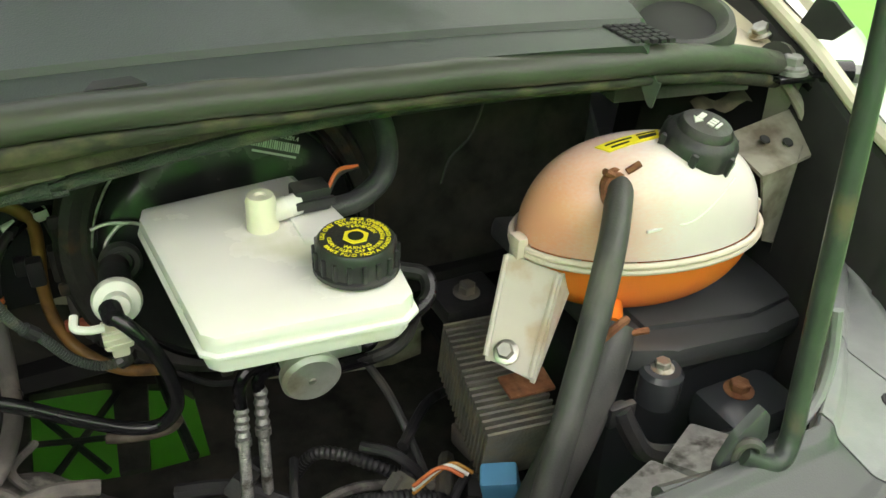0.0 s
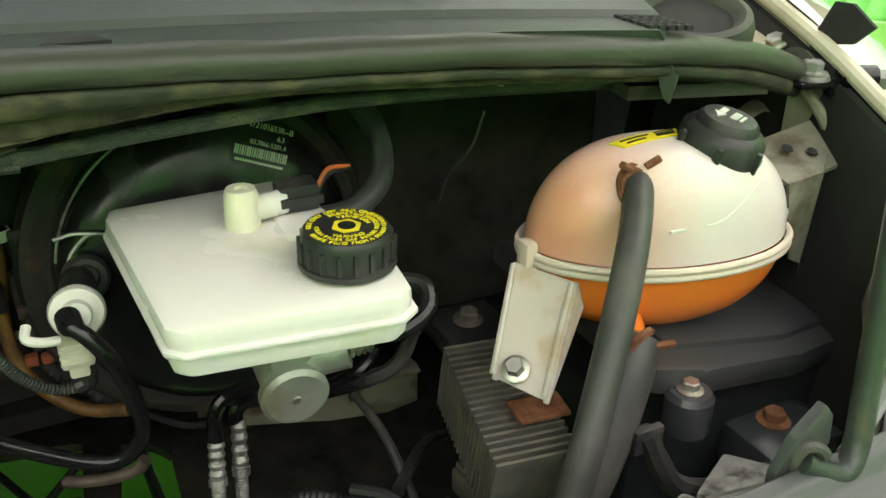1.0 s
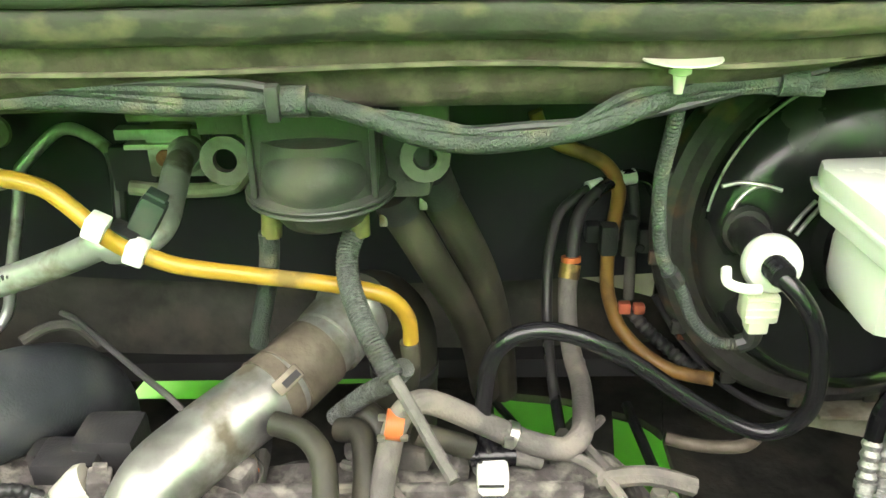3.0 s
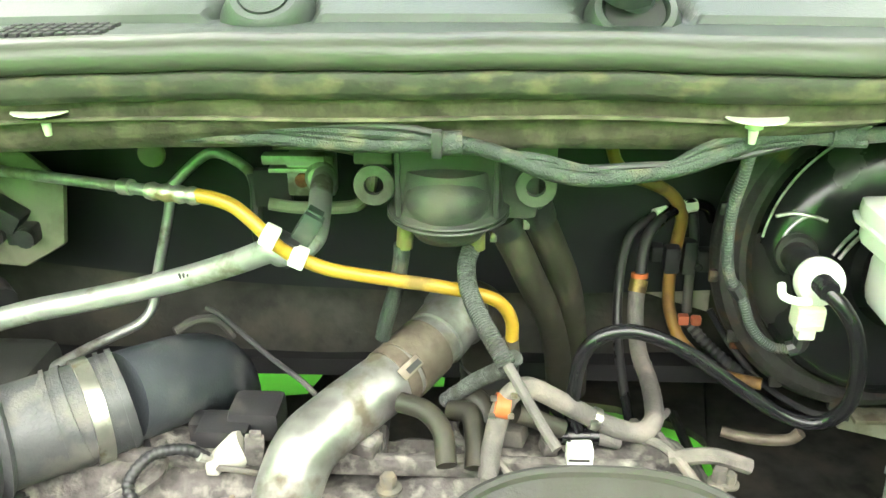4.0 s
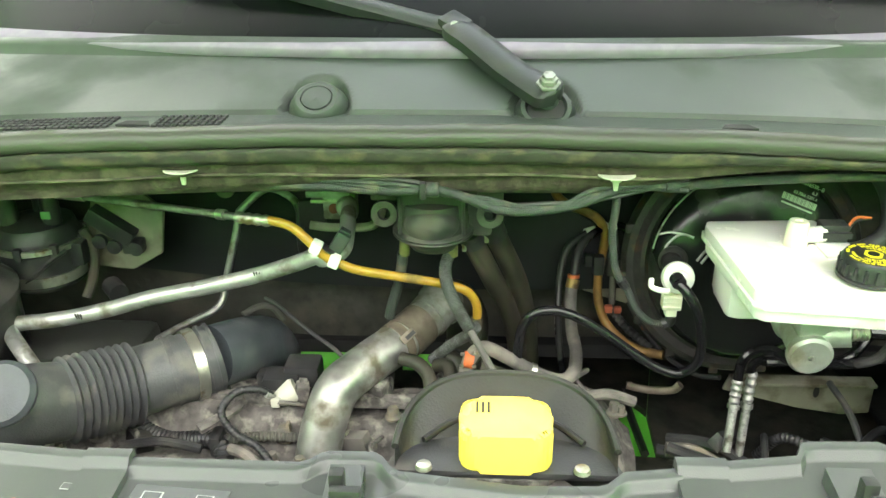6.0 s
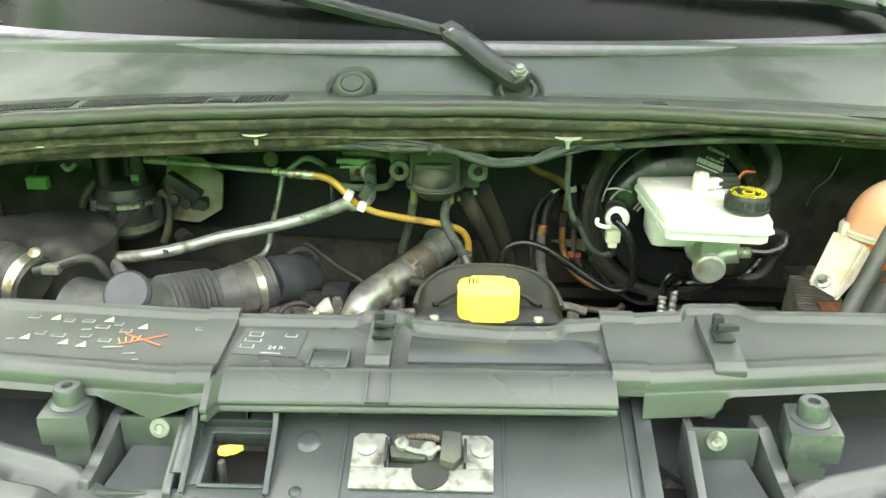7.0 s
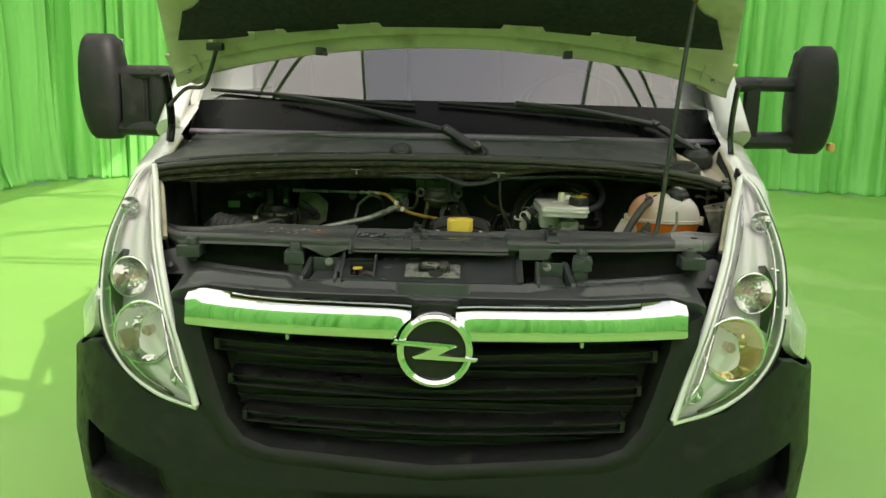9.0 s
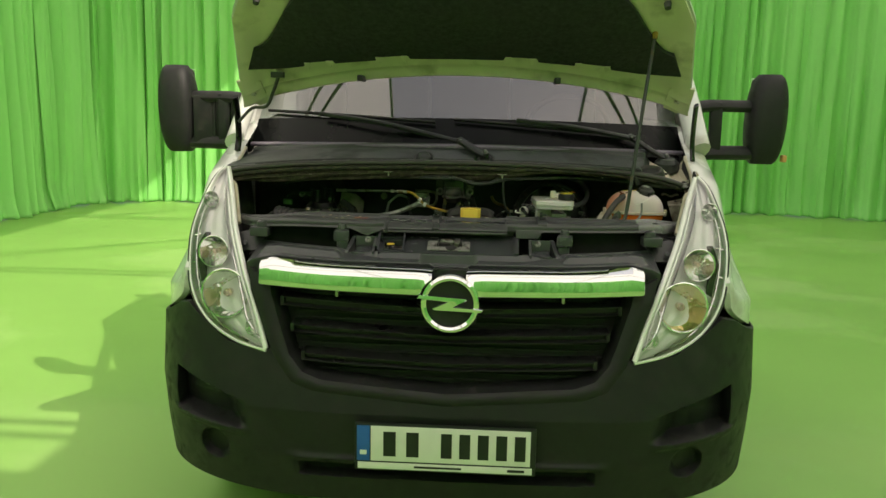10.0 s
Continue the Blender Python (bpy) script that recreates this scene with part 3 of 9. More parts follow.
def bumper_return(s):
    def fn(u, v):
        z = 0.31 + v * (0.785 - 0.31)
        return s * (1.035 + 0.01 * u), 0.6 + 0.06 * lerp_table(z, (0.25, 0.45, 0.6), (1, 0.2, 0)) + 0.18 * u + 0.06 * (1 - v), z
    part("bumper_side", sheet(B(), fn, 6, 10, (-0.03 * s, 0, 0)), bumper_black, van)


both(bumper_return)

# licence plate: holder, blue strip, unreadable bars for the characters
plate = part("licence_plate", box(B(), (0, -0.047, 0.511), (0.535, 0.012, 0.145), 0.003), plate_ink, van, "white licence plate in a black holder")
part("plate_field", box(B(), (0.016, -0.0545, 0.523), (0.47, 0.003, 0.108), 0.001), plate_white, plate)
part("blue_strip", box(B(), (-0.241, -0.0545, 0.523), (0.038, 0.003, 0.108), 0.001), plate_blue, plate)
part("dealer_strip", box(B(), (0, -0.0545, 0.454), (0.515, 0.003, 0.020), 0.001), plate_white, plate)
for x0, w in ((-0.168, 0.046), (-0.100, 0.046), (0.0, 0.04), (0.054, 0.04), (0.108, 0.04), (0.162, 0.04), (0.216, 0.04)):
    part("character_bar", box(B(), (x0 + 0.005, -0.0565, 0.523), (w * 0.8, 0.001, 0.076), 0.0), plate_ink, plate)
part("character_bar", box(B(), (-0.241, -0.0565, 0.495), (0.02, 0.001, 0.014)), plate_white, plate)
part("character_bar", box(B(), (-0.02, -0.0565, 0.454), (0.14, 0.001, 0.006)), plate_ink, plate)
part("character_bar", box(B(), (0.21, -0.0565, 0.454), (0.05, 0.001, 0.008)), plate_ink, plate)

# grille surround, opening and slats
bm = B()
OUT = ((-0.615, 1.015), (-0.60, 0.95), (-0.555, 0.83), (-0.525, 0.76), (-0.47, 0.685), (-0.40, 0.662), (0, 0.633))
INN = ((-0.525, 0.985), (-0.518, 0.94), (-0.485, 0.83), (-0.462, 0.765), (-0.425, 0.725), (-0.37, 0.706), (0, 0.678))
def rim(table, u):
    k = u * (len(table) - 1)
    i = min(int(k), len(table) - 2)
    a, b = table[i], table[i + 1]
    return a[0] + (b[0] - a[0]) * (k - i), a[1] + (b[1] - a[1]) * (k - i)
def surround_face(s):
    def fn(u, v):
        (xo, zo), (xi, zi) = rim(OUT, u), rim(INN, u)
        x, z = xo + (xi - xo) * v, zo + (zi - zo) * v
        return s * x, front(x, z) - 0.008 * math.sin(PI * min(1, v * 1.2)) + 0.05 * step(0.82, 1.0, v), z
    return fn
for s in (1, -1):
    sheet(bm, surround_face(s), 48, 10, (0, 0.03, 0))
part("grille_surround", bm, bumper_black, van)
part("grille_backing", sheet(B(), lambda u, v: ((2 * u - 1) * 0.53, front((2 * u - 1) * 0.53, 0.66 + 0.33 * v) + 0.085, 0.66 + 0.33 * v), 30, 8, (0, 0.01, 0)), void_black, van)
for k in range(14):
    z = 0.69 + 0.019 * k
    part("radiator_fin", sheet(B(), lambda u, v: ((2 * u - 1) * 0.47, front((2 * u - 1) * 0.47, z) + 0.072, z + 0.004 * v), 16, 1, (0, 0.008, 0)), black_plastic, van)
def slat_section(zt, zb, half):
    """A box-shaped slat with a lip along its upper and lower edge, lower in the middle."""
    def fn(x):
        v = 0.018 * (abs(x) / 0.5) ** 1.2
        a, b = zt + v, zb + v
        y = front(x, (a + b) / 2) + 0.016
        return [(x, y + 0.05, a + 0.004), (x, y + 0.006, a), (x, y - 0.002, a - 0.002), (x, y + 0.001, a - 0.0045), (x, y + 0.018, a - 0.006),
                (x, y + 0.018, b + 0.0075), (x, y + 0.001, b + 0.006), (x, y - 0.004, b + 0.003), (x, y + 0.006, b), (x, y + 0.05, b - 0.002)]
    return fn


for zt, zb, half in ((0.919, 0.889, 0.508), (0.838, 0.812, 0.475), (0.756, 0.730, 0.440)):
    part("slat", strips(B(), slat_section(zt, zb, half), span(-half, half, 50), 0.0012, (0, 0.012, 0)), grille_black, van)
    for s in (-1, 1):
        part("slat_end", box(B(), (s * (half - 0.004), front(half, zt) + 0.030, (zt + zb) / 2 + 0.018), (0.012, 0.03, zt - zb), 0.003), grille_black, van)
part("grille_mesh", sheet(B(), lambda u, v: ((2 * u - 1) * 0.47, front((2 * u - 1) * 0.47, 0.95) + 0.06, 0.935 + 0.02 * v), 20, 1, (0, 0.01, 0)), bumper_black, van)
for s in (-1, 1):
    part("grille_clip", box(B(), (s * 0.335, front(0.33, 0.93) + 0.02, 0.953), (0.008, 0.02, 0.02), 0.002), zinc, van)

# chrome bar in two halves and the round badge
def chrome_half(s):
    def fn(x):
        lo = lerp_table(x, (0.088, 0.3, 0.56, 0.576), (0.964, 0.968, 0.977, 0.984))
        if x < 0.0875:
            lo = max(lo, 0.943 + math.sqrt(0.0876 ** 2 - x * x) - 0.004)
        top = lerp_table(x, (0.045, 0.105, 0.35, 0.45, 0.53, 0.565, 0.578), (1.028, 1.030, 1.033, 1.036, 1.040, 1.036, 1.018))
        lift = lerp_table(x, (0.05, 0.30, 0.42, 0.53, 0.578), (0.010, 0.010, 0.011, 0.015, 0.010))
        y = front(x, 0.975) - 0.035 + 0.03 * step(0.565, 0.58, x)
        return [(s * x, y + 0.03, lo - 0.002), (s * x, y - 0.004, lo), (s * x, y - 0.007, lo + 0.003), (s * x, y - 0.0015, (lo + top) / 2), (s * x, y + 0.005, top), (s * x, y + 0.032, top + lift), (s * x, y + 0.042, top + lift - 0.010)]
    part("chrome_bar", strips(B(), fn, span(0.050, 0.578, 80), 0.0007, (0, 0.006, 0)), chrome, van, "mirror-bright chrome grille bar")


both(chrome_half)
bm = B()
prof = [(0.0665, -0.004), (0.069, -0.012), (0.0765, -0.016), (0.084, -0.012), (0.087, -0.003), (0.087, 0.012), (0.0665, 0.012)]
m = Matrix.Translation((0.005, -0.012, 0.943)) @ pose(0, 0, 0, 90, 0, 0)
rings = [[bm.verts.new(m @ Vector((r * math.cos(2 * PI * j / 64), r * math.sin(2 * PI * j / 64), -h))) for j in range(64)] for r, h in prof]
for a, b in zip(rings, rings[1:] + rings[:1]):
    for j in range(64):
        bm.faces.new((a[j], a[(j + 1) % 64], b[(j + 1) % 64], b[j]))
badge = part("badge", bm, chrome, van, "chrome ring badge")
bm = B()
bolt_poly = [(-0.098, 0.012), (-0.088, 0.024), (0.045, 0.016), (0.052, 0.011), (-0.008, -0.013), (0.098, -0.013), (0.091, -0.024), (-0.045, -0.020), (-0.052, -0.014), (0.012, 0.008)]
prism(bm, bolt_poly, 0.014, Matrix.Translation((0.005, -0.022, 0.945)) @ pose(0, 0, 0, 90, 0, 0) @ Matrix.Translation((0, 0, -0.006)), 0.003)
part("badge_bolt", bm, chrome, badge)
part("badge_back", lathe(B(), [(0, -0.01), (0.07, -0.01), (0.07, 0.0), (0, 0.0)], m, 32), grille_black, badge)
part("badge_mount", prism(B(), [(-0.075, -0.07), (0.075, -0.07), (0.09, 0.03), (0.05, 0.098), (-0.05, 0.098), (-0.09, 0.03)], 0.03, Matrix.Translation((0.005, 0.045, 0.943)) @ pose(0, 0, 0, 90, 0, 0), 0.006), grille_black, badge)


# headlights
def headlight(s):
    IN = spline([(0.55, 0.022, 0.778), (0.592, 0.058, 0.90), (0.637, 0.112, 0.998), (0.700, 0.235, 1.11), (0.752, 0.37, 1.21), (0.795, 0.475, 1.285)], 6)
    EX = spline([(0.555, 0.025, 0.772), (0.665, 0.060, 0.795), (0.765, 0.115, 0.845), (0.835, 0.185, 0.93), (0.870, 0.285, 1.05), (0.874, 0.37, 1.14), (0.842, 0.455, 1.25), (0.812, 0.485, 1.29)], 6)

    def at(line, u):
        k = u * (len(line) - 1)
        i = min(int(k), len(line) - 2)
        return line[i].lerp(line[i + 1], k - i)

    def lens(u, v):
        a, b = at(IN, u), at(EX, u)
        q = a.lerp(b, v)
        bulge = math.sin(PI * v) * math.sin(PI * min(1, u * 1.02)) ** 0.6
        return s * (q.x + 0.012 * bulge), q.y - 0.034 * bulge, q.z + 0.004 * bulge

    def bowl(u, v):
        a, b = at(IN, u), at(EX, u)
        q = a.lerp(b, 0.04 + 0.92 * v)
        deep = (math.sin(PI * v) ** 0.5) * (math.sin(PI * u) ** 0.5)
        return s * q.x, q.y + 0.008 + 0.030 * deep + 0.003 * math.sin(v * 22) * deep, q.z

    lamp = part("headlight", sheet(B(), bowl, 40, 24), lamp_grey, van, "clear headlight unit with mirrored reflectors")
    ob = part("lens", sheet(B(), lens, 40, 20), lens_clear, lamp, "clear polycarbonate headlight lens")
    ob.visible_shadow = False
    rimline = [Vector((s * q.x, q.y - 0.001, q.z)) for q in IN]
    part("inner_trim", sweep(B(), rimline, 0.0085, 10), lamp_grey, lamp)
    part("outer_trim", sweep(B(), [Vector((s * (q.x - 0.006), q.y - 0.002, q.z)) for q in EX], 0.0065, 10), lamp_grey, lamp)
    part("edge_gasket", sweep(B(), [Vector((s * (q.x + 0.004), q.y + 0.004, q.z - 0.003)) for q in EX], 0.004, 8), black_plastic, lamp)
    part("inner_strip", sweep(B(), [Vector((s * (q.x + 0.016), q.y + 0.002, q.z)) for q in IN[2:-3]], 0.0035, 8), lamp_grey, lamp)
    # low beam, main beam and turn signal bowls
    for (x, y, z), r, mat in (((0.698, 0.100, 0.925), 0.072, reflector if s < 0 else warm_lit_reflector), ((0.757, 0.175, 1.042), 0.047, reflector), ((0.598, 0.050, 0.832), 0.024, reflector), ((0.828, 0.37, 1.185), 0.026, reflector)):
        way = Vector((s * 0.12, -1, 0.10)).normalized()
        m = axis_pose(Vector((s * x, y + 0.012, z)), way)
        prof = ((0.16, -0.80), (0.34, -0.74), (0.52, -0.60), (0.70, -0.42), (0.86, -0.18), (1.0, 0.10))
        flutes = 12 if r > 0.04 else 8

        def dish(u, v):
            k = v * (len(prof) - 1)
            i = min(int(k), len(prof) - 2)
            pr, pz = [prof[i][n] + (prof[i + 1][n] - prof[i][n]) * (k - i) for n in (0, 1)]
            wob = 0.05 * (abs(math.sin(PI * u * flutes)) - 0.5) * (1 if i % 2 else -1) * math.sin(PI * v)
            ang = 2 * PI * u
            return m @ Vector((r * (pr + 0.4 * wob) * math.cos(ang), r * (pr + 0.4 * wob) * math.sin(ang), r * (pz + wob)))
        bowl_ob = part("reflector_bowl", sheet(B(), dish, flutes * 4, 15), mat, lamp, "round mirrored reflector with fluted facets", angle=14)
        part("bezel_ring", sweep(B(), [m @ Vector((1.035 * r * math.cos(2 * PI * k / 40), 1.035 * r * math.sin(2 * PI * k / 40), 0.10 * r)) for k in range(41)], 0.055 * r, 8), reflector, lamp)
        part("bulb", lathe(B(), [(0, -0.8 * r), (0.16 * r, -0.78 * r), (0.18 * r, -0.1 * r), (0.10 * r, 0.0), (0, 0.02 * r)], m, 12), bulb_glass if r > 0.04 else reflector, lamp)
    shelf = [at(IN, u).lerp(at(EX, u), w) + Vector((0, 0.012, 0)) for u, w in ((0.06, 0.30), (0.16, 0.34), (0.26, 0.22), (0.36, 0.16), (0.46, 0.16), (0.58, 0.20), (0.72, 0.26), (0.86, 0.34))]
    part("chrome_shelf", sweep(B(), [Vector((s * q.x, q.y, q.z)) for q in spline(shelf, 6)], 0.0042, 8), reflector, lamp)
    shelf = [at(IN, u).lerp(at(EX, u), w) + Vector((0, 0.010, 0)) for u, w in ((0.08, 0.86), (0.22, 0.88), (0.36, 0.88), (0.5, 0.86), (0.66, 0.84), (0.82, 0.80))]
    part("chrome_shelf", sweep(B(), [Vector((s * q.x, q.y, q.z)) for q in spline(shelf, 6)], 0.0042, 8), reflector, lamp)
    for k in range(5):
        a, b = at(IN, 0.30 + 0.10 * k), at(EX, 0.30 + 0.10 * k)
        p, q = a.lerp(b, 0.80), a.lerp(b, 0.94)
        part("reflector_step", tube([(s * p.x, p.y + 0.016, p.z), (s * q.x, q.y + 0.008, q.z)], 0.004, 8, 3), reflector, lamp)


both(headlight)


# white wings beside the bay, pillars, roof and cab
def wing(s):
    Y = (0.18, 0.30, 0.44, 0.60, 0.80, 1.05, 1.5, 2.4)
    XI = (0.865, 0.865, 0.850, 0.838, 0.855, 0.870, 0.90, 0.93)
    ZI = (0.95, 1.04, 1.17, 1.285, 1.345, 1.43, 1.47, 1.48)
    XO = (0.875, 0.89, 0.90, 0.912, 0.925, 0.94, 0.96, 0.98)

    def fn(u, v):
        y = 0.18 + u * 2.22
        y = 0.18 + 2.22 * u ** 1.6
        xi, zi, xo = (lerp_table(y, Y, t) for t in (XI, ZI, XO))
        k = v
        x = xi + (xo - xi) * step(0, 0.18, k) + (1.035 - xo) * step(0.15, 0.95, k)
        z = zi - 0.035 * step(0.02, 0.22, k) - (zi - 0.035 - 0.74) * max(0.0, (k - 0.15) / 0.85)
        shell = 0.0
        if y < 0.6:
            y = max(y, plan_curve(min(1.034, x)) + 0.05)
        return s * x, y + shell, z

    part("wing", sheet(B(), fn, 60, 30, (-0.02 * s, 0, 0)), white_paint, van, "white painted front wing")
    # gutter channel between wing and bonnet opening
    g = spline([(0.706, 0.29, 1.12), (0.735, 0.365, 1.185), (0.757, 0.42, 1.23), (0.788, 0.49, 1.24), (0.815, 0.60, 1.275), (0.832, 0.80, 1.34)], 8)
    part("gutter", sweep(B(), [Vector((s * q.x, q.y, q.z)) for q in g], 0.007, 10), inner_paint, van)
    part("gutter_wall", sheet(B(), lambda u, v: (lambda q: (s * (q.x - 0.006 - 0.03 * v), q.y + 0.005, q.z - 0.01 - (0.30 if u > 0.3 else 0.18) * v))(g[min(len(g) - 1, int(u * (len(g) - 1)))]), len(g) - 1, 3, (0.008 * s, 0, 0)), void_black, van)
    # pillar
    part("pillar", sweep(B(), spline([(s * 0.895, 0.86, 1.36), (s * 0.885, 1.08, 1.56), (s * 0.83, 1.45, 1.95), (s * 0.77, 1.75, 2.25)], 6), 0.05, 12, 0.7), white_paint, van)
    part("cab_side", sheet(B(), lambda u, v: (s * (1.03 - 0.18 * v ** 1.5), 1.0 + 0.75 * v * 0.9 + u * (1.5 - 0.5 * v), 0.75 + 1.5 * v), 8, 12, (-0.03 * s, 0, 0)), white_paint, van)
    part("sill", box(B(), (s * 0.99, 1.9, 0.66), (0.08, 1.3, 0.20), 0.03), bumper_black, van)
    # wheel
    wheel = part("wheel", lathe(B(), [(0, -0.09), (0.17, -0.09), (0.2, -0.05), (0.2, 0.05), (0.17, 0.09), (0, 0.08)], axis_pose((s * 0.86, 0.93, 0.345), (s, 0, 0)), 28), lamp_grey, van)
    part("tyre", lathe(B(), [(0.19, -0.10), (0.30, -0.115), (0.335, -0.10), (0.345, -0.06), (0.345, 0.06), (0.335, 0.10), (0.30, 0.115), (0.19, 0.10)], axis_pose((s * 0.86, 0.93, 0.345), (s, 0, 0)), 40), tyre_rubber, wheel)
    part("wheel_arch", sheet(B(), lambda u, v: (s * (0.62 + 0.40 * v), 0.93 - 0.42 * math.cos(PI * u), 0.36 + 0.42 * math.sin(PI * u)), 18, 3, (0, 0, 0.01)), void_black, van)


both(wing)
part("roof", sheet(B(), lambda u, v: ((2 * u - 1) * 0.84, 1.68 + 0.8 * v, 2.27 + 0.09 * math.cos((2 * u - 1) * 1.3) + 0.05 * v), 14, 6, (0, 0, -0.05)), white_paint, van)
part("cab_back", box(B(), (0, 2.5, 1.45), (1.9, 0.05, 1.7), 0.01), dash_dark, van)
# unseen sills and rear floor, added to keep light off the floor below
for s in (-1, 1):
    part("side_sill", box(B(), (s * 0.90, 2.30, 0.44), (0.06, 2.2, 0.42), 0.02), white_paint, van)
part("load_floor", box(B(), (0, 3.05, 0.60), (1.8, 1.0, 0.06), 0.01), void_black, van)
part("cab_floor", box(B(), (0, 1.93, 0.64), (1.9, 1.20, 0.05), 0.01), void_black, van)


def screen(u, v):
    x = (2 * u - 1) * (0.86 - 0.10 * v)
    y = 0.675 + 0.30 * (abs(x) / 0.86) ** 2.2 * (1 - 0.3 * v) + 0.90 * v
    return x, y, 1.368 - 0.02 * (x / 0.86) ** 2 + 0.93 * v - 0.03 * v * v


pane = part("windscreen", sheet(B(), screen, 36, 24), windscreen_glass, van, "raked windscreen glass")
pane.visible_shadow = False
# printed edge, made taller to paint in the dark reflection above it
part("frit_band", sheet(B(), lambda u, v: Vector(screen(u, 0.105 * v)) + Vector((0, -0.002, 0.002)), 36, 4), frit_black, van, "black printed lower edge of the windscreen, widened for the bonnet's dark reflection")
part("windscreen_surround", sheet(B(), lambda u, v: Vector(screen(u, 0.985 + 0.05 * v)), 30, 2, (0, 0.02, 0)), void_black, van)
part("dashboard", sheet(B(), lambda u, v: ((2 * u - 1) * 0.85, 0.80 + 0.18 * (2 * u - 1) ** 2 + 0.75 * v, 1.33 + 0.05 * math.sin(PI * v) - 0.02 * v), 20, 8, (0, 0, -0.3)), dash_dark, van)
for x in (-0.45, 0.42):
    part("seat_back", box(B(), (x, 2.15, 1.45), (0.46, 0.14, 0.7), 0.06), dash_dark, van)
part("steering_wheel", tube([(0.45 + 0.19 * math.cos(a), 1.52 - 0.12 * math.sin(a), 1.42 + 0.15 * math.sin(a)) for a in [2 * PI * k / 16 for k in range(17)]], 0.014, 8, 2), dash_dark, van)

# cowl panel under the windscreen
def cowl_lines(x):
    ax = abs(x) / 0.83
    return 0.541 - 0.02 * ax ** 2, 0.675 + 0.29 * (abs(x) / 0.86) ** 2.2


def cowl_z(x, y):
    ax = abs(x) / 0.83
    y0, y1 = cowl_lines(x)
    base = 1.323 - 0.038 * ax ** 2.5
    w = max(0.0, y - y0 - 0.042) / (y1 - y0 - 0.042)
    z = base + 0.004 * step(0.0, 0.02, w) + 0.040 * w + 0.010 * step(0.84, 0.90, w) - 0.004 * math.exp(-((w - 0.84) / 0.012) ** 2)
    for px in (-0.128, 0.088):
        rr = math.hypot((x - px) / 0.036, max(0.0, y - y0 - 0.036) / 0.060)
        z += (base - 0.001 - z) * (1 - step(0.84, 1.0, rr))
    return z


def cowl(u, v):
    x = -0.83 + u * (1.445 + 0.10 * v ** 0.8)
    y0, y1 = cowl_lines(x)
    y = y0 + 0.168 * v if v < 0.25 else y0 + 0.042 + (y1 - y0 - 0.042) * (v - 0.25) / 0.75
    return x, y, cowl_z(x, y) - 0.03 * step(0.985, 1.0, u)


cowl_ob = part("cowl_panel", sheet(B(), cowl, 420, 72, (0, 0.005, -0.02)), cowl_grey, van, "grained grey plastic cowl panel below the windscreen")
part("cowl_well", sheet(B(), lambda u, v: (0.60 + 0.135 * u, 0.560 + 0.42 * v, 1.262 + 0.045 * v - 0.01 * u), 4, 6, (0, 0, -0.01)), felt_dark, van)
part("glass_strip", strips(B(), lambda u: [Vector(screen(u, 0)) + Vector((0, dy, dz)) for dy, dz in ((-0.020, -0.004), (-0.0195, 0.001), (-0.012, 0.0045), (0.000, 0.0085), (0.004, 0.0075))], span(0, 1, 60), 0.001, (0, 0.002, -0.004)), strip_skytint, van, "pale grey rubber strip along the lower edge of the windscreen, tinted for sky light")


def cowl_vent(x0, x1, ys, pitch):
    """Rows of small dark blocks that paint the shaded slots of the air inlet in the cowl's shelf."""
    for j, dy in enumerate(ys):
        n = int((x1 - x0) / pitch)
        for k in range(n):
            x = x0 + pitch * (k + 0.5)
            y = cowl_lines(x)[0] + dy
            part("vent_slot", box(B(), (x, y, cowl_z(x, y) + 0.0005), (pitch * 0.74, 0.0062, 0.0035), 0.0008), void_black, cowl_ob, smooth=False)


cowl_vent(-0.271, -0.207, (0.007, 0.016, 0.025, 0.034), 0.0064)
cowl_vent(-0.470, -0.304, (0.007, 0.016, 0.025, 0.034), 0.0064)
cowl_vent(-0.720, -0.480, (0.010, 0.019, 0.028, 0.037), 0.0095)
cowl_vent(0.590, 0.634, (0.008, 0.016, 0.024, 0.032, 0.040), 0.0075)
# rubber duct ring at the cowl's corner
gm = axis_pose((0.668, 0.585, 1.290), (-0.15, -0.40, 0.90)) @ Matrix.Scale(0.80, 4)
ringp = [(0.030, 0.004), (0.036, 0.020), (0.041, 0.024), (0.047, 0.022), (0.052, 0.010), (0.055, -0.01)]
part("duct_ring", lathe(B(), [(0, 0.0)] + ringp + [(0, -0.012)], gm @ Matrix.Diagonal((1.15, 0.85, 1, 1)), 40), rubber, cowl_ob, "black rubber duct ring")
part("duct_mouth", lathe(B(), [(0, 0.002), (0.0335, 0.014), (0, 0.0142)], gm @ Matrix.Diagonal((1.15, 0.85, 1, 1)), 32), void_black, cowl_ob)
# blanking cap in its niche
mm = axis_pose((-0.127, 0.601, 1.321), (0, -0.55, 0.83))
part("blanking_cap", lathe(B(), [(0, 0), (0.030, 0), (0.0285, 0.006), (0.0245, 0.012), (0.0230, 0.016), (0.0195, 0.0185), (0.0155, 0.0185), (0.0150, 0.0170), (0.0143, 0.0170), (0.0140, 0.0190), (0, 0.0195)], mm, 40), cowl_grey, cowl_ob)
for x in (-0.288, 0.255):
    y = cowl_lines(x)[0] + 0.014
    part("grip_recess", prism(B(), [(-0.016, -0.007), (0.016, -0.007), (0.010, 0.006), (-0.010, 0.006)], 0.002, Matrix.Translation((x, y, cowl_z(x, y)))), void_black, cowl_ob)

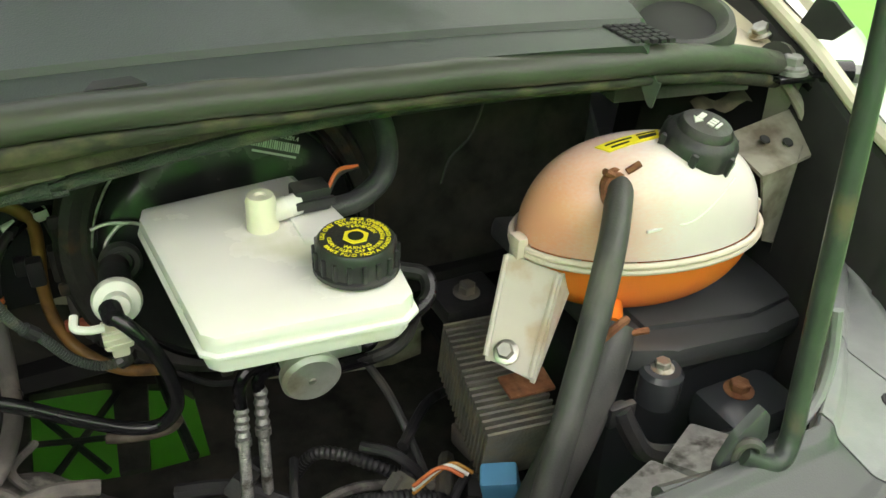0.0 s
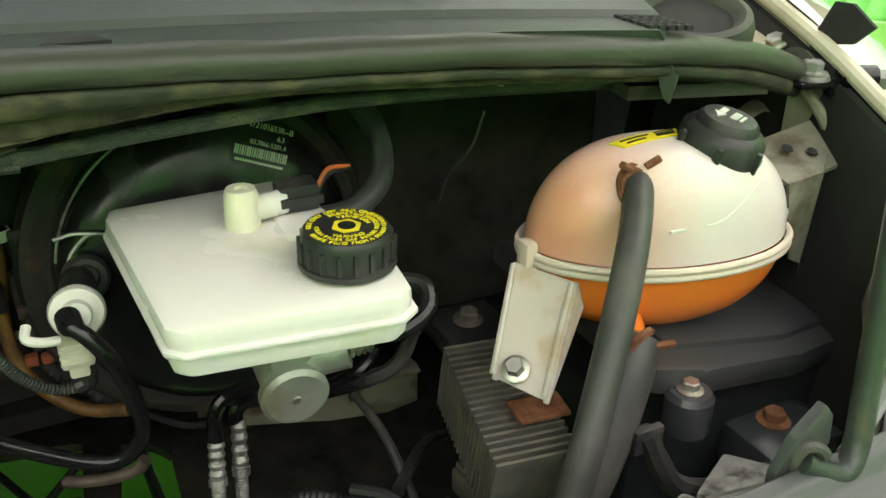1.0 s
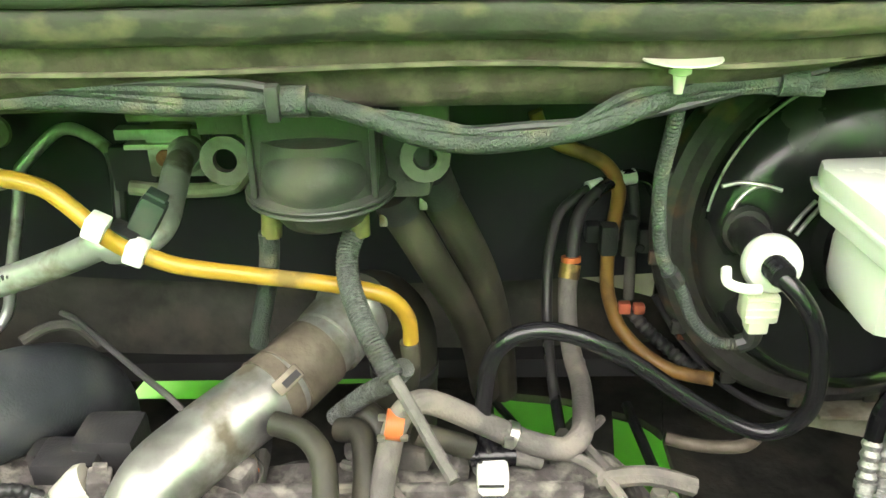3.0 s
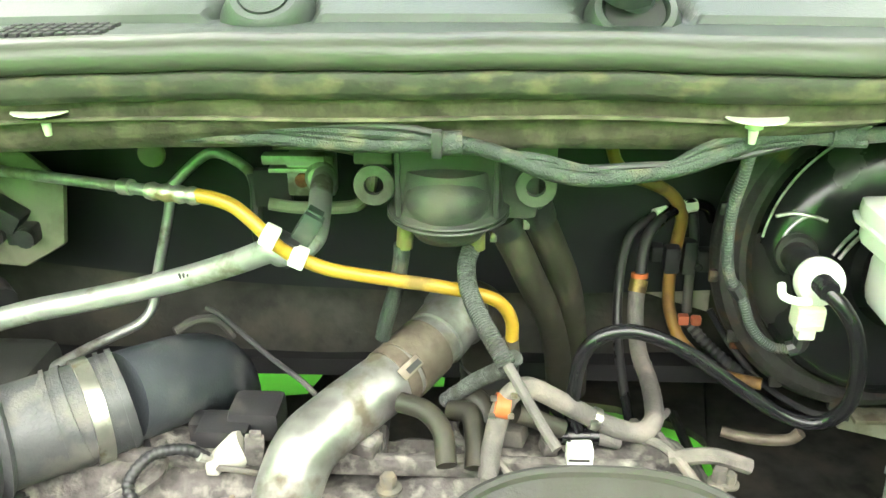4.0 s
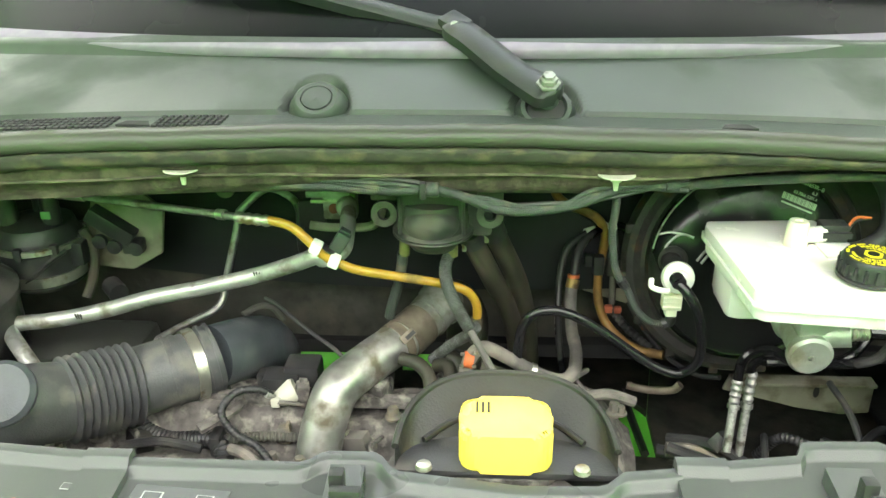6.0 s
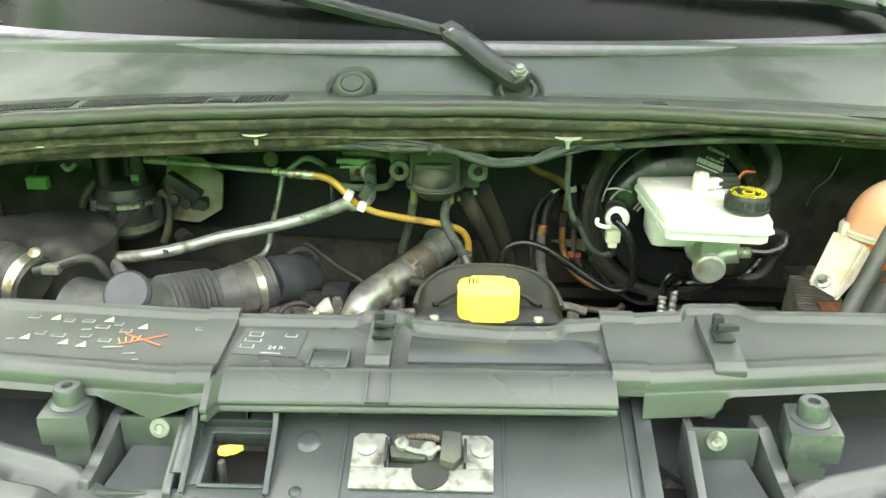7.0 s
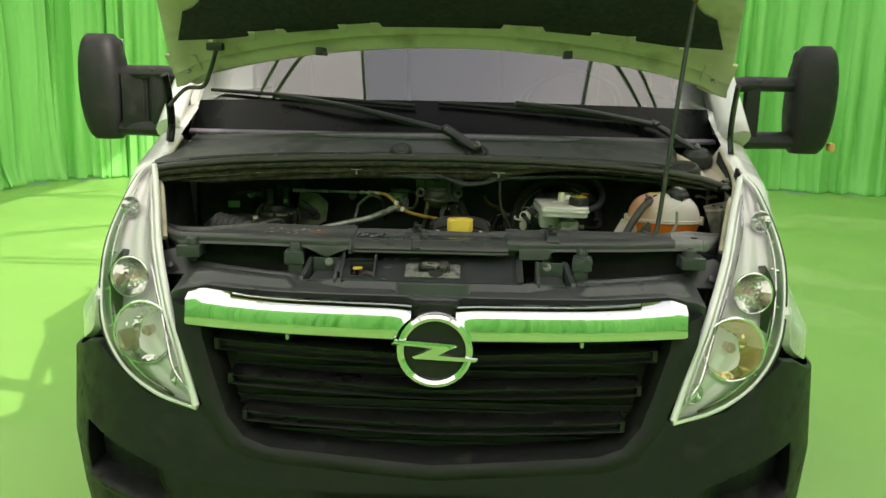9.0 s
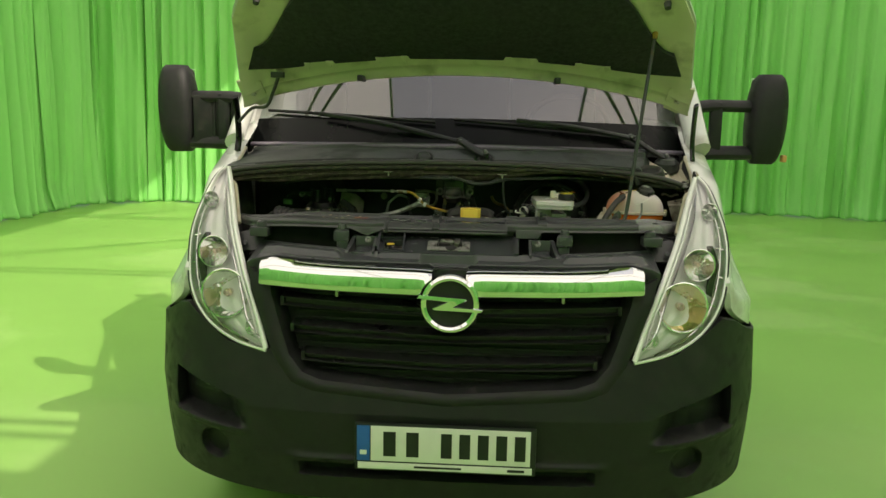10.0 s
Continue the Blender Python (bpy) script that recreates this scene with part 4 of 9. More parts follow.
# rubber seal on the bay's rear edge, and the flange under it
SEAL = spline([(-0.80, 0.455, 1.285), (-0.72, 0.478, 1.298), (-0.55, 0.502, 1.312), (-0.30, 0.522, 1.322), (0, 0.53, 1.326), (0.30, 0.525, 1.322), (0.55, 0.522, 1.308), (0.70, 0.54, 1.287), (0.785, 0.565, 1.262)], 14)
SEAL = [q + Vector((0, 0.013, -0.004)) for q in SEAL]


def along(x):
    """The seal's line at a width."""
    return Vector((x, lerp_table(x, [q.x for q in SEAL], [q.y for q in SEAL]), lerp_table(x, [q.x for q in SEAL], [q.z for q in SEAL])))


def seal_part(table):
    def fn(x):
        q = along(x)
        wob = 0.0005 * math.sin(31 * x) + 0.0003 * math.sin(83 * x + 1)
        k = 1 - 0.55 * step(0.15, 0.36, x) * (1 - 0.5 * step(0.55, 0.75, x))
        return [q + Vector((0, dy, (dz if dz > -0.0165 else -0.0165 + (dz + 0.0165) * k) + wob)) for dy, dz in table]
    return fn


seal = thing("bay_seal", "dusty rubber weather seal along the rear edge of the engine bay", "seal")
xs = span(-0.795, 0.782, 120)
part("bulb", strips(B(), seal_part([(0.014, -0.003), (0.008, 0.0020), (0.001, 0.0035), (-0.005, 0.0022), (-0.0098, -0.001), (-0.0122, -0.0055), (-0.0122, -0.0105), (-0.0095, -0.0145), (-0.003, -0.0165)]), xs, 0.0012, (0, 0.004, -0.001)), seal_rubber, seal)
part("lip", strips(B(), seal_part([(0.0, -0.0155), (-0.0075, -0.0165), (-0.0085, -0.021), (-0.0075, -0.028), (-0.003, -0.0325), (0.010, -0.0335)]), xs, 0.0008, (0, 0.004, 0.001)), seal_lip, seal)
part("end_piece", lathe(B(), [(0, 0), (0.016, 0), (0.016, 0.01), (0.012, 0.018), (0, 0.02)], axis_pose(along(0.780) + Vector((0, 0.004, -0.006)), (1, 0.35, -0.3)), 16), seal_rubber, seal)


def ledge(x):
    """How far the channel under the seal hangs down."""
    return 0.001 + 0.019 * (1 - step(0.13, 0.27, x)) * step(-0.80, -0.62, x)


fl = thing("bay_flange", "dirt-crusted metal flange under the weather seal", "flange")
part("flange", strips(B(), lambda x: [along(x) + Vector((0, 0.001 + 0.003 * k / 4 + 0.001 * math.sin(57 * x + k), -0.030 + 0.009 * step(0.15, 0.36, x) - (0.015 - 0.008 * step(0.15, 0.36, x)) * k / 4)) for k in range(5)], xs, 0.0002, (0, 0.003, 0)), lip_dirty, fl)
part("hem", strips(B(), lambda x: [along(x) + Vector((0, dy + 0.010 * step(0.15, 0.36, x), -0.0445 + 0.0165 * step(0.15, 0.36, x) + dz + 0.0012 * math.sin(23 * x))) for dy, dz in ((0.006, 0.001), (0.002, 0.001), (0.0018, -0.0012), (0.006, -0.0014))], xs, 0.0003, (0, 0.002, 0)), hem_paint, fl, "thin bare hem of the flange")
part("channel", strips(B(), lambda x: [along(x) + Vector((0, 0.006 + 0.010 * k / 5 + 0.002 * math.sin(19 * x + k), -0.046 + 0.017 * step(0.15, 0.36, x) - ledge(x) * k / 5)) for k in range(6)] + [along(x) + Vector((0, 0.30, -0.046 + 0.017 * step(0.15, 0.36, x) - ledge(x)))], span(-0.795, 0.782, 160), 0.0005, (0, 0.002, 0.004)), lip_dirty, fl, "brown underside of the cowl channel")

# firewall, inner walls
def firewall(u, v):
    x = (2 * u - 1) * 0.80
    z = 1.290 - v * 0.39
    y = 0.856 + 0.012 * step(0.3, 1.0, v) + 0.006 * math.sin(7 * x) * step(0.1, 0.4, v) + 0.004 * math.sin(23 * x + 9 * v)
    return x, y, z


part("firewall", sheet(B(), firewall, 80, 30, (0, 0.03, 0)), felt_dark, van, "dark padded firewall")
part("toe_board", sheet(B(), lambda u, v: ((2 * u - 1) * 0.85, 0.84 + 0.60 * v, 0.905 - 0.10 * v), 8, 4, (0, 0, 0.02)), void_black, van)


def inner_wall(s):
    part("inner_wing", sheet(B(), lambda u, v: (s * (0.80 - 0.06 * v + 0.01 * math.sin(9 * u)), 0.20 + 0.55 * u, 1.02 + (0.02 + 0.2 * u) * 1 - 0.45 * v), 12, 10, (0.02 * s, 0, 0)), felt_dark, van)
    part("frame_rail", box(B(), (s * 0.52, 0.60, 0.62), (0.09, 0.9, 0.12), 0.01), void_black, van)


both(inner_wall)
part("cross_member", box(B(), (0, 0.22, 0.55), (1.0, 0.10, 0.10), 0.015), void_black, van)
part("radiator", box(B(), (0, 0.16, 0.85), (0.95, 0.05, 0.36), 0.01), void_black, van)


# raised bonnet
def hood_pt(x, t, off=0.0):
    """A point under the raised bonnet: x across, t forward along it from the hinge line, off below it."""
    return Vector((1.02 * x, 0.785 - 0.823 * t - 0.568 * off, 1.505 + 0.568 * t - 0.823 * off))


def hood_half(t):
    return lerp_table(t, (0, 0.25, 0.6, 0.72), (0.838, 0.80, 0.73, 0.66))


def rear(x):
    return 0.205 * (1 - (x / 0.83) ** 2)


def fore(x):
    return 0.74 - 0.13 * (x / 0.7) ** 2


def hood_uv(u, v, inset=0.0):
    t = v
    for _ in range(3):
        x = (2 * u - 1) * (hood_half(rear(0.4) * (1 - v) + 0.7 * v) - inset)
    a, b = rear(x), fore(x)
    return x, a + (b - a) * v


bonnet = part("bonnet", sheet(B(), lambda u, v: hood_pt(*hood_uv(u, v), -0.03 + 0.03 * (2 * u - 1) ** 4), 40, 20, (0, 0.004, 0.012)), white_paint, van, "raised white bonnet seen from below")
def hood_frame(u, v):
    x, t = hood_uv(u, v, 0.008)
    edge = step(0.88, 0.97, abs(2 * u - 1))
    ridge = 0.012 * math.exp(-((v - 0.03) / 0.03) ** 2) + 0.007 * math.exp(-((v - 0.13) / 0.022) ** 2)
    return hood_pt(x, t, 0.002 + 0.018 * edge + ridge)
part("inner_frame", sheet(B(), hood_frame, 60, 40, (0, 0.002, 0.006)), inner_paint, bonnet, "cream painted inner bonnet panel")
TABS = ((-0.53, -0.43), (-0.285, -0.175), (0.145, 0.250), (0.375, 0.495))


def pad(u, v):
    x = (2 * u - 1) * 0.735
    lo = lerp_table(abs(x), (0, 0.2, 0.35, 0.5, 0.6, 0.735), (0.317, 0.314, 0.295, 0.272, 0.252, 0.240))
    if any(a < x < b for a, b in TABS):
        lo += 0.016
    hi = fore(x) - 0.05 - 0.20 * step(0.50, 0.72, abs(x))
    return hood_pt(x * (1 - 0.06 * v), lo + (hi - lo) * v, 0.022 + 0.010 * math.sin(PI * u) * math.sin(PI * v))


part("insulation_pad", sheet(B(), pad, 200, 20, (0, 0.003, 0.012)), insulation, bonnet, "black bonnet insulation pad")
for a, b in TABS:
    for x in (a + 0.012, b - 0.012):
        lo = pad((x / 0.735 + 1) / 2, 0)
        part("pad_clip", prism(B(), [(-0.010, -0.012), (0.012, -0.012), (0.006, 0.016), (-0.002, 0.024)], 0.004, Matrix.Translation(lo + Vector((0, -0.004, -0.006))) @ pose(0, 0, 0, -35 + 180, 0, 0) @ pose(0, 0, 0, 0, 0, 180), 0.001), inner_paint, bonnet)
for x in (-0.64, 0.62):
    lo = pad((x / 0.735 + 1) / 2, 0)
    part("pad_clip", box(B(), lo + Vector((0, -0.004, -0.004)), (0.012, 0.018, 0.006), 0.002), inner_paint, bonnet)
for x in (-0.345, 0.325):
    part("washer_jet", box(B(), hood_pt(x, rear(x) + 0.040, 0.028), (0.020, 0.085, 0.022), 0.004, None), black_plastic, bonnet)
for s in (-1, 1):
    part("hinge_plate", prism(B(), [(-0.045, -0.07), (0.045, -0.07), (0.05, 0.05), (0.01, 0.075), (-0.045, 0.04)], 0.008, Matrix.Translation(hood_pt(s * 0.758, 0.085, 0.012)) @ pose(0, 0, 0, -35, 0, 0), 0.002), inner_paint, bonnet)
    part("hinge_bolt", lathe(B(), [(0, 0), (0.012, 0), (0.010, 0.008), (0, 0.009)], axis_pose(hood_pt(s * 0.755, 0.09, 0.012), (0, -0.57, -0.82)), 12), zinc, bonnet)
    part("hinge_arm", sweep(B(), spline([(s * 0.832, 0.68, 1.53), (s * 0.842, 0.74, 1.45), (s * 0.846, 0.76, 1.38), (s * 0.846, 0.74, 1.33)], 6), 0.014, 8, 0.5), gloss_black, bonnet)
    part("bonnet_buffer", lathe(B(), [(0, 0), (0.012, 0), (0.010, 0.02), (0, 0.022)], axis_pose(hood_pt(s * 0.62, 0.60, 0.02), (0, -0.57, -0.82)), 12), rubber, bonnet)
part("washer_hose", tube([hood_pt(-0.635, 0.215, 0.03), hood_pt(-0.665, 0.15, 0.05), hood_pt(-0.70, 0.09, 0.07), (-0.77, 0.68, 1.49), (-0.815, 0.66, 1.44)], 0.006, 8), rubber, bonnet)
part("hose_clip", box(B(), hood_pt(-0.635, 0.225, 0.03), (0.045, 0.03, 0.02), 0.004), black_plastic, bonnet)

# stay rod
stay = thing("stay_rod", "thin dark steel bonnet stay rod propped up from the front panel", "stay rod")
part("rod", tube([(0.512, 0.303, 1.166), (0.522, 0.298, 1.160), (0.533, 0.296, 1.158), (0.543, 0.300, 1.168), (0.549, 0.307, 1.195), (0.557, 0.318, 1.250), (0.590, 0.366, 1.500), (0.628, 0.424, 1.755)], 0.0060, 12), rod_green, stay)
part("hook", tube([(0.624, 0.418, 1.735), (0.628, 0.424, 1.762), (0.634, 0.430, 1.780), (0.640, 0.436, 1.772)], 0.010, 8), yellow_hose, stay, "yellow plastic grip at the rod's end")
plate_pts = [Vector(p) for p in [(0.524, 0.309, 1.191), (0.530, 0.309, 1.184), (0.533, 0.309, 1.167), (0.524, 0.309, 1.160), (0.516, 0.309, 1.153), (0.522, 0.309, 1.116), (0.502, 0.309, 1.126), (0.501, 0.309, 1.159), (0.509, 0.309, 1.177)]]
part("bracket", prism(B(), [(p.x, p.z) for p in plate_pts], 0.006, Matrix.Translation((0, 0.312, 0)) @ pose(0, 0, 0, 90, 0, 0), 0.0015), cover_plastic, stay)
part("clip_ring", tube([Vector((0.5160, 0.3020, 1.1640)) + 0.010 * Vector((math.cos(a) * 0.55, -math.cos(a) * 0.4, math.sin(a))) for a in [0.6 + 5.0 * k / 14 for k in range(15)]], 0.0030, 8, 2), rubber, stay)
part("foot", tube([(0.460, 0.305, 1.156), (0.498, 0.305, 1.150)], 0.006, 10, 3), cover_plastic, stay)


# wipers
def wiper(base, knee, tip, blade_a, blade_b):
    """A wiper from its pivot to a tip and a blade on the glass, each given as width, height and lift."""
    heel = Vector(base) - 0.012 * (Vector(knee) - Vector(base)).normalized()
    middle = on_glass(*[(p + q) / 2 for p, q in zip((knee[0], (knee[2] - 1.368) / 0.93, tip[2]), tip)])
    line = spline([heel, Vector(base).lerp(Vector(knee), 0.30) + Vector((0.004, -0.006, -0.001)), Vector(base).lerp(Vector(knee), 0.68) + Vector((0, 0.002, 0.010)), knee, middle, on_glass(*tip)], 12)
    up = Vector((0, -0.42, 0.9))

    def arm(u, v):
        k = u * (len(line) - 1)
        i = min(int(k), len(line) - 2)
        q, d = line[i].lerp(line[i + 1], k - i), (line[i + 1] - line[i]).normalized()
        half = 0.0190 * math.sqrt(max(0.05, 1 - max(0.0, 0.05 - u) ** 2 / 0.0025)) - 0.004 * step(0.0, 0.20, u) - 0.003 * step(0.48, 0.53, u) - 0.006 * step(0.53, 1.0, u)
        return q + d.cross(up).normalized() * half * (2 * v - 1) + up * (0.012 - 0.005 * (2 * v - 1) ** 2)

    w = part("wiper", sheet(B(), arm, 60, 10, (0, 0.004, -0.010)), wiper_paint, van, "dark grey wiper arm")
    hinge = Vector(arm(0.516, 0.5))
    part("joint", box(B(), (0, 0, 0), (0.024, 0.030, 0.014), 0.004, axis_pose(hinge - up * 0.004, up) @ pose(0, 0, 0, 0, 0, 45)), wiper_paint, w)
    part("joint_pin", lathe(B(), [(0, 0), (0.005, 0), (0.004, 0.002), (0, 0.0025)], axis_pose(hinge + Vector((0.0, -0.014, -0.002)), (0.3, -0.9, 0.3)), 12), latch_steel, w)
    part("blade", sweep(B(), [on_glass(*[p + (q - p) * k / 24 for p, q in zip(blade_a, blade_b)]) for k in range(25)], 0.006, 8), blade_black, w)
    part("pivot_cover", lathe(B(), [(0, -0.03), (0.011, -0.03), (0.011, 0.0), (0.010, 0.002), (0, 0.002)], axis_pose(Vector(base) + Vector((0, -0.001, 0.004)), (0, -0.42, 0.9)), 20), trim_grey, w)
    part("nut", lathe(B(), [(0, 0), (0.0115, 0), (0.0115, 0.002), (0.0085, 0.002), (0.0085, 0.007), (0.006, 0.008), (0.006, 0.011), (0, 0.011)], axis_pose(Vector(base) + Vector((0, -0.005, 0.0105)), (0, -0.42, 0.9)), 6), latch_steel, w)


def on_glass(x, v, off):
    return Vector(screen((x / (0.86 - 0.10 * v) + 1) / 2, v)) + Vector((0, -0.7, 0.7)) * off


wiper((0.089, 0.592, 1.341), (-0.031, 0.700, 1.386), (-0.55, 0.098, 0.030), (-0.80, 0.130, 0.016), (-0.10, 0.078, 0.016))
wiper((0.775, 0.86, 1.328), on_glass(0.60, 0.036, 0.025), (0.20, 0.080, 0.030), (0.62, 0.048, 0.016), (-0.03, 0.090, 0.016))
bm = axis_pose((0.088, 0.598, 1.318), (0, -0.62, 0.78))
boss = part("pivot_boss", lathe(B(), [(0, 0), (0.030, 0), (0.0285, 0.006), (0.0250, 0.012), (0.0235, 0.016), (0.0195, 0.017), (0.0175, 0.013), (0, 0.010)], bm, 36), cowl_grey, cowl_ob)
part("pivot_hole", lathe(B(), [(0, 0.0105), (0.0172, 0.0140), (0, 0.0142)], bm, 28), void_black, boss)
part("pivot_boss", lathe(B(), [(0, 0), (0.05, 0), (0.045, 0.03), (0.03, 0.045), (0, 0.045)], axis_pose((0.775, 0.85, 1.288), (0, -0.2, 1)), 24), cowl_grey, cowl_ob)


# door mirrors on long arms
def mirror(s):
    x0 = s * 1.245
    def shell(u, v):
        a = u * 2 * PI
        z = 1.30 + 0.365 * v
        w = 0.080 * (1 - 0.10 * abs(2 * v - 1) ** 3) * (math.sin(PI * min(1, max(0, 0.01 + 0.98 * v))) ** 0.14)
        d = 0.085 * (math.sin(PI * min(1, max(0, 0.01 + 0.98 * v))) ** 0.25)
        ca, sa = math.cos(a), math.sin(a)
        sup = lambda t: math.copysign(abs(t) ** 0.7, t)
        return x0 + w * sup(ca) - s * 0.012 * (1 - v), 1.20 - d * max(-0.4, sup(sa)) , z
    mi = part("door_mirror", sheet(B(), shell, 40, 24), bumper_black, van, "tall black plastic door mirror on a long arm")
    part("mirror_glass", box(B(), (x0, 1.236, 1.50), (0.13, 0.004, 0.30), 0.001), chrome, mi)
    for z, h in ((1.535, 0.055), (1.345, 0.065)):
        part("arm", sweep(B(), [Vector((s * 0.90, 1.10, z - 0.01)), Vector((s * 1.0, 1.13, z)), Vector((s * 1.18, 1.18, z))], h / 2, 10, 0.8), bumper_black, mi)
    part("arm_post", box(B(), (s * 1.02, 1.135, 1.44), (0.05, 0.04, 0.22), 0.012), bumper_black, mi)
    if s < 0:
        for k in range(14):
            part("bellows_rib", box(B(), (s * (0.93 + 0.017 * k), 1.12 + 0.004 * k, 1.44), (0.010, 0.035, 0.20), 0.003), bumper_black, mi)
        part("bellows", box(B(), (s * 1.04, 1.155, 1.44), (0.24, 0.03, 0.20), 0.01), bumper_black, mi)
    else:
        part("side_marker", box(B(), (s * 1.315, 1.17, 1.325), (0.02, 0.04, 0.03), 0.008), amber_lens, mi)


both(mirror)
# ---- front panel of the bay ----
def cover_edges(x):
    back = lerp_table(x, (-0.79, -0.70, -0.60, -0.40, -0.22, -0.10, -0.088, -0.076, -0.038, -0.026, 0.06, 0.115, 0.130, 0.25, 0.258, 0.316, 0.322, 0.40, 0.48, 0.57, 0.61, 0.669, 0.76),
                      (0.44, 0.36, 0.312, 0.300, 0.284, 0.284, 0.284, 0.297, 0.297, 0.278, 0.266, 0.268, 0.283, 0.302, 0.318, 0.320, 0.304, 0.304, 0.303, 0.305, 0.333, 0.381, 0.455))
    frontline = lerp_table(x, (-0.79, -0.65, -0.49, -0.36, -0.205, -0.20, 0.178, 0.184, 0.30, 0.47, 0.66, 0.76), (0.42, 0.245, 0.196, 0.183, 0.168, 0.184, 0.190, 0.189, 0.202, 0.223, 0.270, 0.44))
    return back, frontline


def dip(x):
    return 0.022 * step(0.45, 0.70, -x) + 0.020 * step(0.60, 0.75, x)


panel = thing("front_panel", "long dusty black plastic cover panel across the front of the bay", "cover panel")


def side_section(x):
    b, f = cover_edges(x)
    d = dip(x)
    return [(x, b + 0.002, 1.140 - d), (x, b, 1.163 - d), (x, b - 0.010, 1.163 - d), (x, b - 0.015, 1.156 - d), (x, f + 0.020, 1.1515 - 0.5 * d), (x, f + 0.012, 1.1545 - 0.5 * d),
            (x, f + 0.002, 1.1535 - 0.5 * d), (x, f - 0.006, 1.146 - 0.5 * d), (x, f - 0.006, 1.136 - 0.5 * d), (x, f + 0.004, 1.134 - 0.5 * d)]


def mid_section(x):
    b, f = cover_edges(x)
    return [(x, b + 0.002, 1.136), (x, b, 1.160), (x, b - 0.011, 1.160), (x, b - 0.015, 1.152), (x, f + 0.012, 1.148), (x, f + 0.008, 1.152), (x, f, 1.151),
            (x, f - 0.026, 1.136), (x, f - 0.027, 1.131), (x, f - 0.012, 1.128)]


part("cover_end", strips(B(), side_section, span(-0.775, -0.236, 60)), cover_plastic, panel)
part("cover_middle", strips(B(), mid_section, span(-0.212, 0.168, 60)), cover_plastic, panel)
part("cover_end", strips(B(), side_section, span(0.196, 0.578, 50)), cover_plastic, panel)
# the ends carry the painted sheen; the plastic matches the rest of the cover
part("end_cap", strips(B(), side_section, span(0.5795, 0.6535, 12)), end_sheen, panel, "end piece of the cover, lightened for sunlit sheen")
part("end_cap", strips(B(), side_section, span(0.6550, 0.750, 14)), end_sheen, panel, "end piece of the cover, lightened for sunlit sheen")
for (xa, ya), (xb, yb) in (((0.700, 0.398), (0.708, 0.345)), ((0.603, 0.338), (0.615, 0.285))):
    part("end_joint", tube([(xa, ya, 1.1465 - dip(xa) * 0.8), (xb, yb, 1.1480 - dip(xb) * 0.6)], 0.0012, 6, 2), void_black, panel)
for xa, xb in ((-0.240, -0.208), (0.165, 0.199)):
    part("joint_strap", strips(B(), lambda x: [Vector(p) + Vector((0, 0, 0.0025)) for p in side_section(xa if xa < 0 else xb)][1:] and
                               [(x, p[1], p[2] + 0.0025) for p in side_section(xa if xa < 0 else xb)], span(xa, xb, 3)), cover_plastic, panel)
part("end_lip", tube([(0.600, 0.335, 1.213), (0.599, 0.328, 1.183), (0.587, 0.320, 1.162), (0.564, 0.312, 1.157), (0.545, 0.306, 1.156)], 0.0035, 8), end_sheen, panel)
# hanging skirts under the ends
def skirt_section(s):
    def fn(x):
        ax = abs(x)
        f = cover_edges(x)[1]
        drop = 0.004 + (0.022 * max(0.0, 1 - abs(ax - 0.268) / 0.05) if s < 0 else 0.020 * (1 - step(0.262, 0.276, ax)))
        return [(x, f - 0.002, 1.140 - 0.5 * dip(x)), (x, f - 0.007, 1.134 - 0.5 * dip(x)), (x, f - 0.010, 1.134 - drop - 0.5 * dip(x))]
    return fn


part("skirt", strips(B(), skirt_section(-1), span(-0.66, -0.215, 60), 0.001, (0, 0.004, 0)), cover_plastic, panel)
part("skirt", strips(B(), skirt_section(1), span(0.195, 0.62, 60), 0.001, (0, 0.004, 0)), cover_plastic, panel)
# moulded finger recess with a bright rim, and a slot in the front face
q = Vector((-0.104, 0.209, 1.1505))
for c, sz in (((0, 0.017, 0), (0.040, 0.003, 0.006)), ((0, -0.017, 0), (0.040, 0.003, 0.006)), ((-0.0185, 0, 0), (0.003, 0.034, 0.006)), ((0.0185, 0, 0), (0.003, 0.034, 0.006))):
    part("recess_rim", box(B(), q + Vector(c), sz, 0.001), cover_plastic, panel)
part("recess_floor", box(B(), q + Vector((0, 0, -0.001)), (0.034, 0.030, 0.003), 0.0005), tray_plastic, panel)
for c, sz in (((-0.010, 0, 0), (0.002, 0.030, 0.006)), ((0.010, 0, 0), (0.002, 0.030, 0.006)), ((0, -0.015, 0), (0.022, 0.002, 0.006))):
    part("slot_rim", box(B(), c, sz, 0.0008, Matrix.Translation((-0.053, 0.172, 1.1435)) @ pose(0, 0, 0, 30, 0, 0)), cover_plastic, panel)
for xa, xb, ya, yb in ((-0.028, 0.160, 0.206, 0.252),):
    part("raised_field", prism(B(), [(xa, ya), (xb, ya + 0.004), (xb, yb - 0.002), (xb - 0.03, yb + 0.002), (xa, yb + 0.010)], 0.003, Matrix.Translation((0, 0, 1.1485)), 0.0012), tray_plastic, panel)


